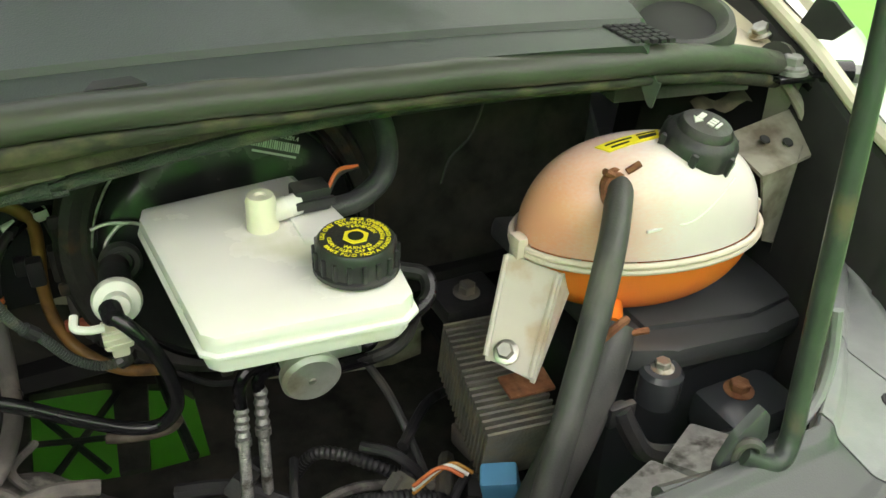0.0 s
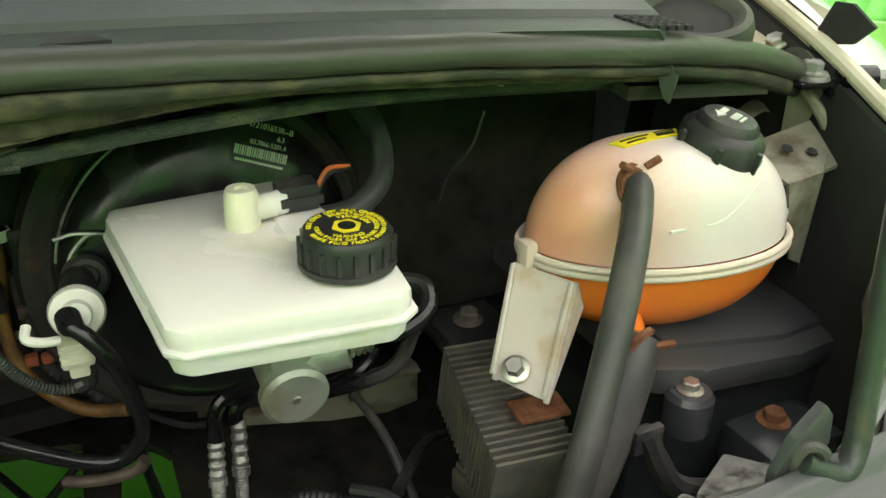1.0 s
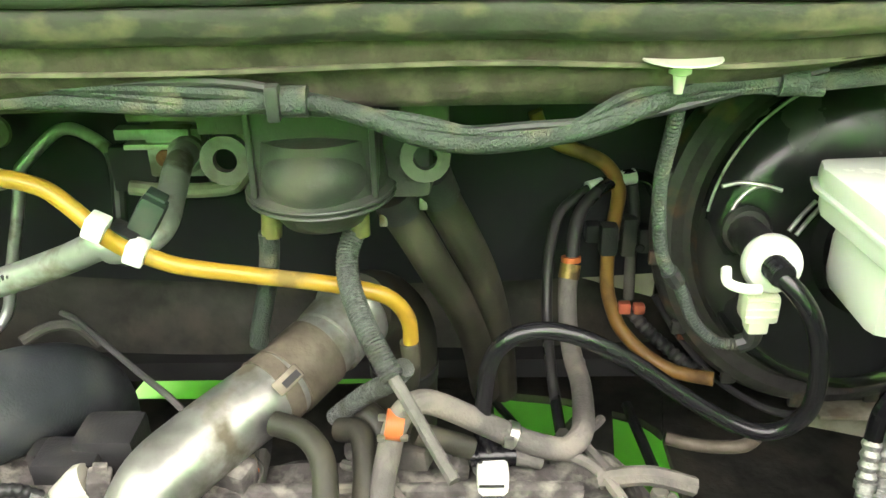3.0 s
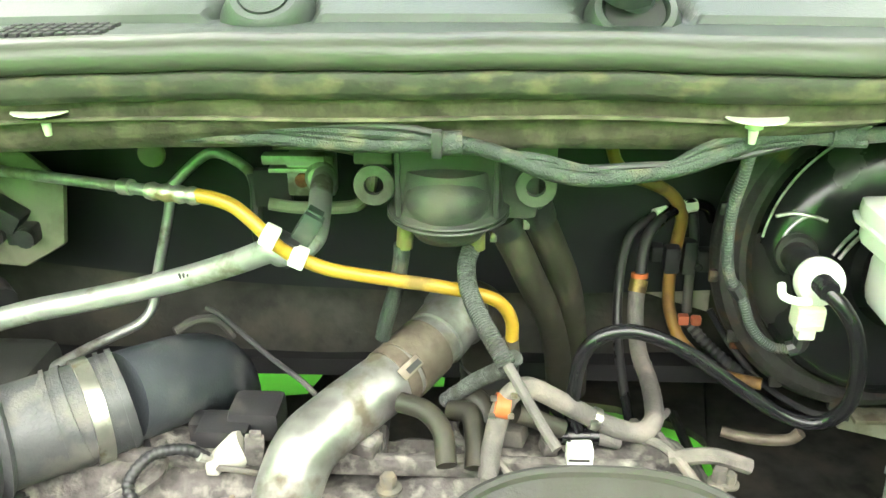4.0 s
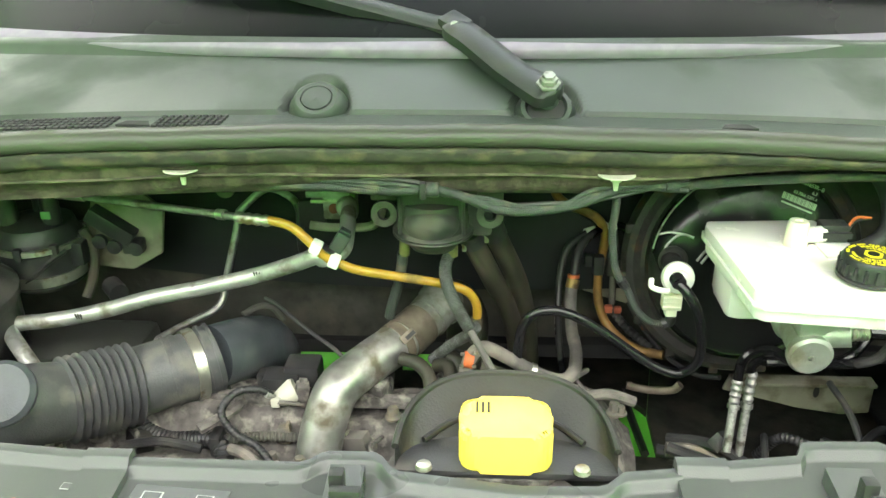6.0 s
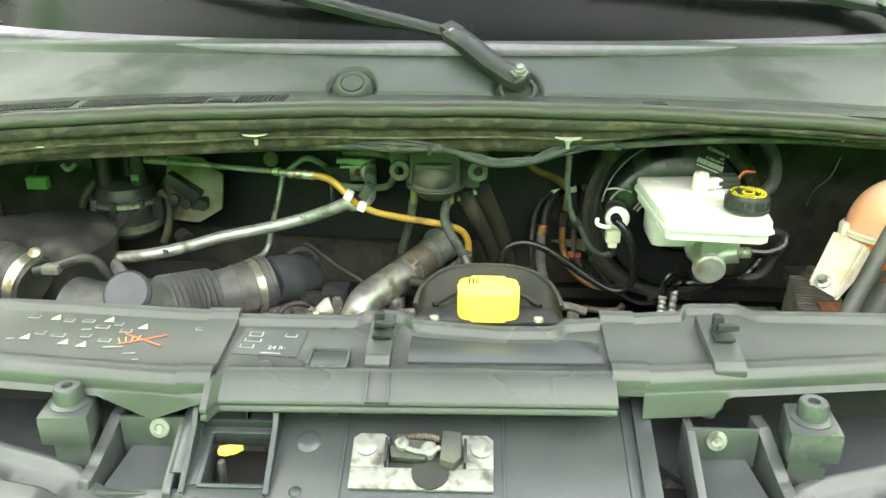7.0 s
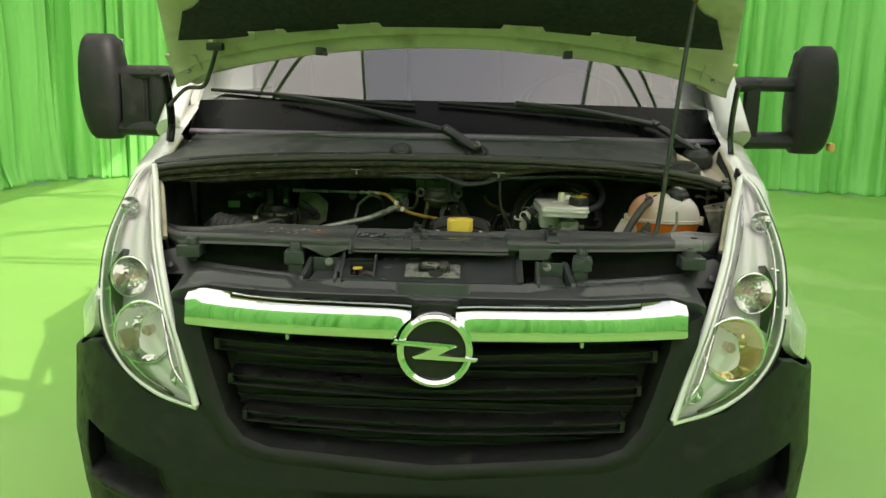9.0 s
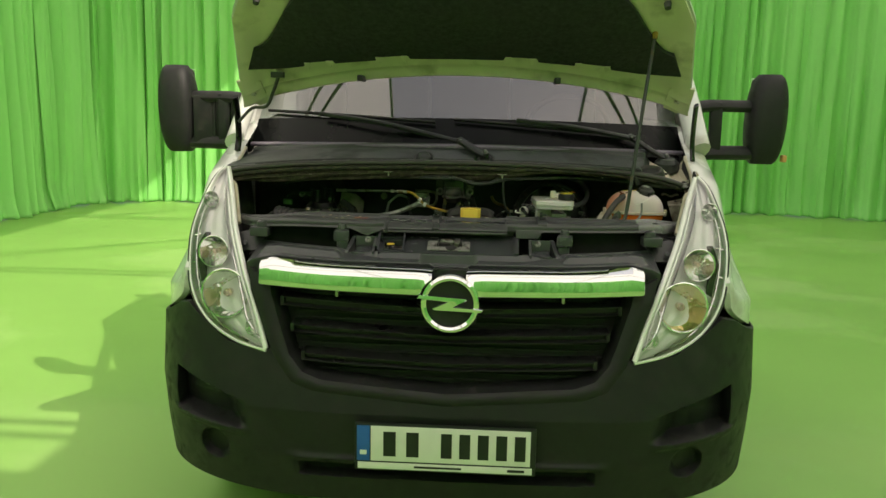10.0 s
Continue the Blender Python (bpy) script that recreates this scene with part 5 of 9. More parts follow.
def clip_tower(x, ya, yb, w):
    t = part("clip_tower", prism(B(), [(ya, 1.146), (ya, 1.154), (ya + 0.008, 1.160), (yb, 1.168), (yb, 1.146)], w, Matrix.Translation((x - w / 2, 0, 0)) @ pose(0, 0, 0, 90, 0, 90), 0.0015), cover_plastic, panel)
    c = Vector((x + 0.002, (ya + yb) / 2 + 0.004, 1.166))
    part("clip", box(B(), c + Vector((-0.004, 0.006, 0.008)), (0.010, 0.010, 0.022), 0.002), black_plastic, t)
    part("clip_arm", box(B(), c + Vector((0.003, -0.006, 0.012)), (0.020, 0.007, 0.006), 0.0015), black_plastic, t)
    part("clip_foot", box(B(), c + Vector((0.0, -0.002, 0.001)), (0.020, 0.022, 0.004), 0.001), black_plastic, t)


clip_tower(-0.056, 0.196, 0.272, 0.024)
clip_tower(0.276, 0.196, 0.283, 0.030)
for x, y in ((-0.66, 0.30), (0.640, 0.305)):
    part("tab_hole", lathe(B(), [(0, 0), (0.010, 0), (0.008, 0.002), (0, 0.002)], Matrix.Translation((x, y, 1.1535 - dip(x) * 0.8)), 12), void_black, panel)

# printed warning signs and data label
signs = tagged(link("warning_print", B(), grey_print), "faded printed warning symbols with a red cross", "warning label")


def on_cover(x, v, lift=0.0008):
    b, f = cover_edges(x)
    y = b + (f - b) * v
    z0, z1 = (1.156, 1.1515) if not -0.212 < x < 0.168 else (1.152, 1.148)
    ya, yb = b - 0.015, f + (0.020 if not -0.212 < x < 0.168 else 0.012)
    w = (y - ya) / (yb - ya)
    slope = math.degrees(math.atan2(z0 - z1, ya - yb))
    return Matrix.Translation((x, y, z0 + (z1 - z0) * w + lift)) @ pose(0, 0, 0, slope, 0, -4)


def sign_bar(name, x, v, w, h, mat, turn=0):
    return part(name, box(B(), (0, 0, 0), (w, h, 0.0006), 0.0, on_cover(x, v) @ pose(0, 0, 0, 0, 0, turn)), mat, signs, smooth=False)


for x, v in ((-0.400, 0.24), (-0.342, 0.22), (-0.302, 0.30), (-0.415, 0.58), (-0.372, 0.62), (-0.352, 0.64)):
    part("warning_triangle", prism(B(), [(-0.0052, -0.0040), (0.0052, -0.0040), (0.001, 0.0055)], 0.0005, on_cover(x, v)), sign_cream, signs, smooth=False)
for x, v, w in ((-0.425, 0.24, 0.012), (-0.385, 0.27, 0.010), (-0.364, 0.26, 0.012), (-0.330, 0.28, 0.009), (-0.243, 0.27, 0.009), (-0.404, 0.50, 0.010), (-0.384, 0.52, 0.014), (-0.355, 0.50, 0.010), (-0.333, 0.55, 0.012), (-0.345, 0.34, 0.014), (-0.318, 0.38, 0.012)):
    f = part("symbol_frame", box(B(), (0, 0, 0), (w, 0.006, 0.0005), 0.0, on_cover(x, v)), grey_print, signs, smooth=False)
    part("symbol_field", box(B(), (0, 0, 0.0004), (w * 0.86, 0.0046, 0.0005), 0.0, on_cover(x, v)), cover_plastic, f, smooth=False)
for x, v, w in ((-0.430, 0.62, 0.008), (-0.36, 0.40, 0.010), (-0.30, 0.72, 0.012), (-0.29, 0.80, 0.006), (-0.32, 0.64, 0.02)):
    sign_bar("print_line", x, v, w, 0.0012, grey_print, 10)
sign_bar("cross_stroke", -0.295, 0.50, 0.048, 0.0020, red_print, 26)
sign_bar("cross_stroke", -0.295, 0.50, 0.048, 0.0020, red_print, -22)
for k in range(4):
    sign_bar("hand_stroke", -0.318 + 0.006 * k, 0.54 - 0.02 * k, 0.0012, 0.010, amber_print, 34 - 12 * k)
LAB = on_cover(-0.168, 0.46)
data = tagged(link("data_label", box(B(), (0, 0, 0), (0.066, 0.046, 0.0006), 0.0, LAB), tray_plastic), "black sticker with faint printed symbols on the cover", "label")
for dx, dy, w, h in ((-0.018, 0.013, 0.014, 0.008), (0.018, 0.014, 0.012, 0.006), (-0.018, 0.002, 0.017, 0.005), (-0.021, -0.009, 0.014, 0.006)):
    f = part("symbol_frame", box(B(), (dx, dy, 0.0005), (w, h, 0.0005), 0.0, LAB), grey_print, data, smooth=False)
    part("symbol_field", box(B(), (dx, dy, 0.0009), (w * 0.84, h * 0.75, 0.0005), 0.0, LAB), tray_plastic, f, smooth=False)
text_mesh("print", "24 R-", 0.0085, LAB @ Matrix.Translation((0.010, -0.010, 0.0007)), grey_print, data)
part("print_line", box(B(), (0.006, -0.019, 0.0005), (0.02, 0.0012, 0.0005), 0.0, LAB), grey_print, data, smooth=False)

# top trim between the tray and the chrome bar
def trim_section(x):
    ax = abs(x)
    za = 1.0475 + lerp_table(ax, (0, 0.35, 0.45, 0.53, 0.60, 0.625), (0, 0.002, 0.006, 0.010, -0.006, -0.02)) - 0.010 * (1 - step(0.05, 0.065, ax))
    ya = plan_curve(x) + 0.052 + 0.010 * (1 - step(0.05, 0.065, ax))
    yc = lerp_table(ax, (0, 0.215, 0.225, 0.31, 0.331, 0.414, 0.508, 0.625), (0.094, 0.098, 0.108, 0.122, 0.139, 0.165, 0.202, 0.258))
    zc = lerp_table(ax, (0, 0.22, 0.30, 0.35, 0.625), (1.069, 1.072, 1.060, 1.072, 1.072))
    zb = 1.053 + 0.010 * step(0.22, 0.34, ax)
    zb -= 0.013 * (1 - step(0.083, 0.090, abs(x + 0.008)))
    yb = yc - 0.010
    h = 0.018 * step(0.325, 0.350, ax) * (1 - step(0.575, 0.60, ax))
    p = lambda w, lift=0.0: (x, ya + (yb - ya) * w, za + (zb - za) * w + lift)
    return [(x, ya + 0.012, za - 0.035), (x, ya + 0.002, za - 0.006), p(0), p(0.22), p(0.30, h), p(0.62, h), p(0.72), p(1.0), (x, yc - 0.002, zc), (x, yc + 0.006, zc), (x, yc + 0.008, zc - 0.03)]


part("gap_filler", sheet(B(), lambda u, v: ((2 * u - 1) * 0.58, plan_curve((2 * u - 1) * 0.58) + 0.02 + 0.05 * v, 1.018 + 0.004 * v), 40, 2, (0, 0, -0.006)), void_black, panel)
trim = thing("grille_top_trim", "matt dark grey plastic trim panel on top of the grille", "trim panel")
part("trim_face", strips(B(), trim_section, span(-0.625, 0.625, 180), 0.0022, (0, 0.003, -0.006)), trim_grey, trim)
part("centre_pad", strips(B(), lambda x: [(x, 0.066, 1.030), (x, 0.068, 1.0400), (x, 0.083, 1.0415), (x, 0.0885, 1.0665), (x, 0.096, 1.066)], span(-0.084, 0.066, 8), 0.001, (0, 0.003, -0.004)), trim_grey, trim)

# latch tray, a sloping floor with a hole, ribs and dividing beads
tray = thing("latch_tray", "black plastic tray holding the bonnet latch", "tray")
TR = Matrix.Translation((0, 0.15, 1.0894)) @ pose(0, 0, 0, 19.8, 0, 0)


def tray_y(y):
    return (y - 0.15) / math.cos(radians(19.8))


def plate(name, x0, x1, y0, y1, up=0.0, thick=0.006, mat=None, bev=0.001):
    a, b = tray_y(y0), tray_y(y1)
    return part(name, box(B(), ((x0 + x1) / 2, (a + b) / 2, up - thick / 2), (x1 - x0, b - a, thick), bev, TR), mat or tray_plastic, tray)


plate("tray_floor", -0.148, 0.200, 0.095, 0.214)
plate("tray_floor", -0.222, -0.1485, 0.095, 0.112)
plate("tray_floor", -0.222, -0.1485, 0.163, 0.214)
plate("hole_wall", -0.2215, -0.2085, 0.1125, 0.1625, 0.0, 0.03)
plate("hole_rim", -0.211, -0.146, 0.109, 0.113, 0.003, 0.02)
plate("hole_rim", -0.151, -0.147, 0.111, 0.166, 0.003, 0.02)
plate("hole_rim", -0.2115, -0.2075, 0.111, 0.166, 0.003, 0.02)
plate("hole_rim", -0.211, -0.146, 0.162, 0.166, 0.004, 0.02)
plate("hole_bottom", -0.215, -0.140, 0.10, 0.18, -0.055, 0.004, void_black)
plate("bead", -0.0850, -0.0815, 0.098, 0.205, 0.002, 0.003)
plate("bead", 0.0630, 0.0665, 0.098, 0.205, 0.002, 0.003)
plate("bead", -0.0850, 0.0665, 0.200, 0.203, 0.002, 0.003)
plate("front_bead", -0.148, 0.200, 0.0945, 0.0985, 0.0025, 0.006)
plate("front_bead", -0.222, -0.1485, 0.0945, 0.0985, 0.0025, 0.006)
plate("end_step", 0.187, 0.203, 0.097, 0.215, 0.007, 0.010)
plate("end_step", 0.176, 0.180, 0.100, 0.210, 0.0015, 0.004)
rib_side = [(-0.050, 0.0), (0.064, 0.0), (0.064, 0.040), (0.050, 0.040), (0.012, 0.017), (-0.050, 0.004)]
for x in (-0.226, -0.150):
    part("rib", prism(B(), rib_side, 0.005, TR @ Matrix.Translation((x, 0, 0)) @ pose(0, 0, 0, 90, 0, 90), 0.0012), tray_plastic, tray)
part("rib", prism(B(), [(0.026, 0.0), (0.064, 0.0), (0.064, 0.036), (0.050, 0.036), (0.032, 0.020)], 0.003, TR @ Matrix.Translation((-0.181, 0, 0)) @ pose(0, 0, 0, 90, 0, 90), 0.0008), tray_plastic, tray)
plate("rib", -0.222, -0.149, 0.171, 0.174, 0.010, 0.012)
plate("rib", -0.222, -0.149, 0.196, 0.199, 0.014, 0.016)
part("side_bulge", tube([TR @ Vector((-0.232, -0.03, -0.004)), TR @ Vector((-0.230, 0.02, 0.002)), TR @ Vector((-0.229, 0.05, 0.004))], 0.010, 14, 6), trim_grey, tray)
part("tray_back", box(B(), (-0.012, 0.214, 1.122), (0.40, 0.006, 0.030), 0.002), cover_plastic, tray)
part("hook", prism(B(), [(-0.011, -0.004), (-0.004, -0.006), (0.006, -0.002), (0.012, 0.005), (-0.002, 0.006), (-0.010, 0.003)], 0.006, Matrix.Translation((-0.190, 0.148, 1.084)), 0.0015), yellow_cap, tray, "yellow release hook")
part("hook_shank", box(B(), (-0.197, 0.140, 1.066), (0.006, 0.009, 0.030), 0.002), black_plastic, tray)
for x, y, r in ((-0.118, 0.158, 0.012), (-0.122, 0.108, 0.006)):
    part("boss", lathe(B(), [(0, 0), (r, 0), (r * 0.8, 0.0015), (r * 0.5, 0.0022), (0, 0.0022)], TR @ Matrix.Translation((x, tray_y(y), 0)), 18), tray_plastic, tray)
for k, (x0, x1, y) in enumerate(((-0.132, -0.124, 0.186), (-0.104, -0.094, 0.186), (-0.070, -0.045, 0.188))):
    plate("scuff", x0, x1, y, y + 0.006, 0.0004, 0.0006, cover_plastic, 0.0)

latch_pose = Matrix.Translation((0, 0.136, 1.0846)) @ pose(0, 0, 0, 19.8, 0, 0)
latch = thing("bonnet_latch", "greasy grey steel bonnet latch on the tray", "latch")
part("base_plate", box(B(), (-0.010, -0.016, 0.002), (0.130, 0.022, 0.004), 0.0015, latch_pose), latch_steel, latch)
for x0, w in ((-0.058, 0.034), (0.038, 0.034)):
    part("back_plate", prism(B(), [(x0 - w / 2, -0.005), (x0 + w / 2, -0.005), (x0 + w / 2, 0.026), (x0 + w / 2 - 0.006, 0.031), (x0 - w / 2 + 0.006, 0.031), (x0 - w / 2, 0.026)], 0.004, latch_pose, 0.001), latch_steel, latch)
part("pit", box(B(), (-0.008, 0.010, 0.001), (0.064, 0.044, 0.002), 0.0, latch_pose), void_black, latch)
part("jaw", lathe(B(), [(0, 0), (0.017, 0), (0.017, 0.004), (0, 0.004)], latch_pose @ Matrix.Translation((-0.002, -0.010, 0.002)), 22), void_black, latch)
part("lever", prism(B(), [(-0.038, 0.0), (-0.008, -0.002), (0.004, 0.008), (0.002, 0.018), (-0.030, 0.020), (-0.040, 0.012)], 0.009, latch_pose @ Matrix.Translation((0, 0, 0.004)), 0.002), black_plastic, latch)
part("lever", prism(B(), [(0.006, -0.004), (0.020, -0.008), (0.026, 0.0), (0.026, 0.026), (0.008, 0.028)], 0.014, latch_pose @ Matrix.Translation((0, 0, 0.003)), 0.003), rubber, latch)
part("pawl", tube([latch_pose @ Vector((-0.034, 0.016, 0.014)), latch_pose @ Vector((-0.020, 0.006, 0.016)), latch_pose @ Vector((-0.006, 0.004, 0.016)), latch_pose @ Vector((0.006, 0.010, 0.014))], 0.0026, 8), latch_steel, latch)
part("pawl_boss", lathe(B(), [(0, 0), (0.0075, 0), (0.0075, 0.008), (0.005, 0.010), (0, 0.010)], latch_pose @ Matrix.Translation((-0.004, 0.008, 0.008)), 16), latch_steel, latch)
part("pivot", lathe(B(), [(0, 0), (0.006, 0), (0.006, 0.010), (0.003, 0.012), (0, 0.012)], latch_pose @ Matrix.Translation((-0.028, 0.012, 0.008)), 14), latch_steel, latch)
part("side_cheek", box(B(), (-0.043, 0.008, 0.008), (0.003, 0.026, 0.012), 0.001, latch_pose), black_plastic, latch)
part("side_cheek", box(B(), (0.029, 0.008, 0.008), (0.003, 0.026, 0.012), 0.001, latch_pose), black_plastic, latch)
part("spring", ribbed([latch_pose @ Vector((-0.034, 0.022, 0.010)), latch_pose @ Vector((-0.010, 0.024, 0.011)), latch_pose @ Vector((0.006, 0.022, 0.010))], 0.0032, 0.003, 0.0010, 8), sleeve_steel, latch)
for x in (-0.062, 0.044):
    part("rivet", lathe(B(), [(0, 0), (0.010, 0), (0.010, 0.002), (0.0065, 0.0035), (0, 0.004)], latch_pose @ Matrix.Translation((x, 0.016, 0.004)), 20), latch_steel, latch)


# bump stops and screw pockets, mirrored
def stop(s):
    st = thing("bump_stop", "black rubber bonnet bump stop on a plastic block", "bump stop", "bump stops")
    m = Matrix.Translation((s * 0.343, 0.166, 0)) @ Matrix.Diagonal((s * 0.86, 0.86, 1, 1))
    part("block", prism(B(), [(-0.030, -0.028), (0.026, -0.030), (0.030, 0.030), (-0.020, 0.032)], 0.032, m @ Matrix.Translation((0, 0, 1.092)), 0.005), trim_grey, st)
    part("block_foot", prism(B(), [(-0.024, -0.020), (0.016, -0.024), (0.020, 0.030), (-0.016, 0.030)], 0.04, m @ Matrix.Translation((0, 0, 1.054)), 0.004), trim_grey, st)
    part("collar", lathe(B(), [(0, 0), (0.021, 0), (0.021, 0.003), (0.017, 0.005), (0, 0.005)], m @ Matrix.Translation((0, 0, 1.1225)), 24), trim_grey, st)
    part("rubber", lathe(B(), [(0, 0), (0.0155, 0), (0.0155, 0.013), (0.0135, 0.016), (0.0065, 0.016), (0.0055, 0.012), (0, 0.012)], m @ Matrix.Translation((0, 0, 1.127)), 24), trim_grey, st)
    part("socket", lathe(B(), [(0, 0), (0.0054, 0), (0, 0.001)], m @ Matrix.Translation((0, 0, 1.1395)), 14), void_black, st)
    so = thing("bump_stop", "black rubber bonnet bump stop at the panel's end", "bump stop", "bump stops")
    part("block", box(B(), (s * 0.618, 0.232, 1.105), (0.06, 0.06, 0.030), 0.006), trim_grey, so)
    part("rubber", lathe(B(), [(0, 0), (0.018, 0), (0.0165, 0.016), (0.012, 0.020), (0.006, 0.020), (0.006, 0.014), (0, 0.014)], Matrix.Translation((s * 0.612, 0.228, 1.119)), 22), trim_grey, so)
    po = thing("screw_pocket", "dark grey plastic bracket with a mounting screw", "bracket", "screw pockets")
    m = Matrix.Translation((s * 0.268, 0, 0)) @ Matrix.Diagonal((s, 1, 1, 1))
    part("floor", sheet(B(), lambda u, v: m @ Vector((-0.030 + (0.066 - 0.012 * v) * u, 0.108 + 0.014 * u + (0.062 - 0.014 * u) * v, 1.062 + 0.012 * v)), 2, 2, (0, 0, -0.006)), tray_plastic, po)
    part("sill", box(B(), (0.003, 0.113, 1.0625), (0.070, 0.005, 0.006), 0.0015, m), trim_grey, po)
    part("back", box(B(), (0.0, 0.172, 1.086), (0.066, 0.005, 0.042), 0.0015, m), trim_grey, po)
    part("cheek", prism(B(), [(0.104, 1.050), (0.190, 1.050), (0.190, 1.106), (0.170, 1.106), (0.110, 1.077), (0.104, 1.072)], 0.008, m @ Matrix.Translation((-0.034, 0, 0)) @ pose(0, 0, 0, 90, 0, 90), 0.0015), trim_grey, po)
    part("cheek", prism(B(), [(0.104, 1.050), (0.190, 1.050), (0.190, 1.106), (0.172, 1.104), (0.130, 1.074), (0.112, 1.070)], 0.012, m @ Matrix.Translation((0.070, 0.010, 0)) @ pose(0, 0, 0, 90, 0, 90 + 12) , 0.002), trim_grey, po)
    part("screw", lathe(B(), [(0, 0), (0.010, 0), (0.0095, 0.003), (0.005, 0.004), (0.003, 0.002), (0, 0.002)], axis_pose((s * 0.262, 0.1690, 1.096), (0, -1, 0.30)), 18), latch_steel, po)
    part("stud", lathe(B(), [(0, 0), (0.008, 0), (0.008, 0.010), (0.014, 0.012), (0.013, 0.018), (0, 0.018)], Matrix.Translation((s * 0.262, 0.205, 1.10)), 14), trim_grey, po)
    # dark wall added so that the gap behind the pocket looks shaded
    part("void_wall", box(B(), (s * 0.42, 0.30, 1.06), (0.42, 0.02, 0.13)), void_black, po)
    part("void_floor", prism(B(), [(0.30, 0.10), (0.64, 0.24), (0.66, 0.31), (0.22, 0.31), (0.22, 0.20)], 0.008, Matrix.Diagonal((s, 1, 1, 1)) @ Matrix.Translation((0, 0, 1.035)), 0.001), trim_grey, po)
    part("end_plate", prism(B(), [(-0.06, -0.03), (0.05, -0.03), (0.06, 0.02), (0.02, 0.05), (-0.05, 0.03)], 0.01, Matrix.Translation((s * 0.665, 0.255, 1.06)) @ pose(0, 0, 0, 55, 0, 0), 0.003), cover_plastic, po)
    for dx, dz in ((-0.03, 0.0), (0.03, -0.02)):
        part("screw", lathe(B(), [(0, 0), (0.010, 0), (0.008, 0.004), (0, 0.005)], axis_pose((s * (0.64 + dx), 0.225, 1.085 + dz), (0, -0.8, 0.6)), 14), trim_grey, po)


both(stop)
# ---- things in the bay ----
# coolant expansion tank
TANK = Matrix.Translation((0.6095, 0.5225, 1.163)) @ pose(0, 0, 0, 0, 0, -12)
TANK_A, TANK_B, TANK_RISE = 0.0975, 0.0545, 0.069


def dome_at(x, y, lift=0.0):
    """A point on the upper shell over the tank's own plan."""
    rr = min(0.999, math.hypot(x / TANK_A, y / TANK_B))
    vv = math.acos(rr ** (1 / 0.62)) / (PI / 2)
    return TANK @ Vector((x, y, 0.004 + lift + TANK_RISE * math.sin(vv * PI / 2) ** 1.05))


def tank_shell(z0, rise, name, mat, parent):
    def fn(u, v):
        a = 2 * PI * u
        r = math.cos(v * PI / 2) ** 0.62 if v < 1 else 0.0
        return TANK @ Vector((TANK_A * r * math.cos(a), TANK_B * r * math.sin(a), z0 + rise * math.sin(v * PI / 2) ** 1.05))
    return part(name, sheet(B(), fn, 64, 26), mat, parent, angle=60)


tank = thing("expansion_tank", "translucent plastic coolant tank part filled with orange coolant", "coolant tank")
tank_shell(0.004, TANK_RISE, "upper_shell", tank_dome, tank)
low = tank_shell(-0.004, -0.055, "lower_shell", coolant, tank)
low["label"] = "lower shell glowing orange with coolant"
bm = B()
for dz, r in ((0.0024, 0.0026), (-0.0026, 0.0026)):
    sweep(bm, [TANK @ Vector(((TANK_A + 0.0035) * math.cos(2 * PI * k / 72), (TANK_B + 0.0035) * math.sin(2 * PI * k / 72), dz)) for k in range(73)], r, 8)
part("seam", bm, tank_plastic, tank)
for a in (-2.95, 0.1):
    part("seam_lug", box(B(), TANK @ Vector(((TANK_A + 0.005) * math.cos(a), (TANK_B + 0.005) * math.sin(a), 0)), (0.010, 0.014, 0.024), 0.004), tank_plastic, tank)
# moulded line and lettering bars low on the dome
part("moulded_line", tube([dome_at(0.004 + 0.050 * k / 8, -0.0515 + 0.020 * (k / 8) ** 2, 0.0003) for k in range(9)], 0.0007, 6, 2), white_plastic, tank)
part("moulded_mark", box(B(), dome_at(-0.014, -0.0515, 0.001), (0.016, 0.002, 0.002), 0.0005, None), white_plastic, tank)
CAP_WAY = Vector((0.10, -0.20, 1)).normalized()
cap_m = axis_pose(Vector((0.643, 0.505, 1.2515)) - CAP_WAY * 0.041, CAP_WAY)
cap = part("filler_cap", lathe(B(), [(0, 0), (0.026, 0), (0.0285, 0.003), (0.0295, 0.012), (0.0285, 0.029), (0.0255, 0.033), (0.0215, 0.035), (0.0205, 0.0385), (0.018, 0.041), (0, 0.0415)], cap_m, 40), black_plastic, tank, "black screw cap with a moulded warning symbol")
for k in range(6):
    a = 2 * PI * k / 6 + 0.3
    part("grip", box(B(), (0.0285 * math.cos(a), 0.0285 * math.sin(a), 0.019), (0.006, 0.006, 0.020), 0.0025, cap_m), black_plastic, cap)
for dx, w in ((-0.003, 0.003), (0.0015, 0.003), (0.006, 0.003)):
    part("symbol", box(B(), (dx, -0.003, 0.042), (w, 0.005, 0.001), 0.0, cap_m), white_print, cap)
part("symbol", prism(B(), [(-0.010, 0.006), (-0.002, 0.011), (-0.002, 0.003)], 0.001, cap_m @ Matrix.Translation((0, 0, 0.0412))), white_print, cap)
part("symbol", box(B(), (0.003, 0.0065, 0.042), (0.010, 0.004, 0.001), 0.0, cap_m), white_print, cap)
part("symbol", box(B(), (0.001, -0.008, 0.042), (0.011, 0.002, 0.001), 0.0, cap_m), white_print, cap)
part("symbol", box(B(), (0.003, -0.0295, 0.017), (0.0025, 0.001, 0.010), 0.0, cap_m), white_print, cap)
part("neck", lathe(B(), [(0, -0.030), (0.0245, -0.030), (0.0225, 0.002), (0, 0.002)], cap_m, 28), tank_plastic, tank)
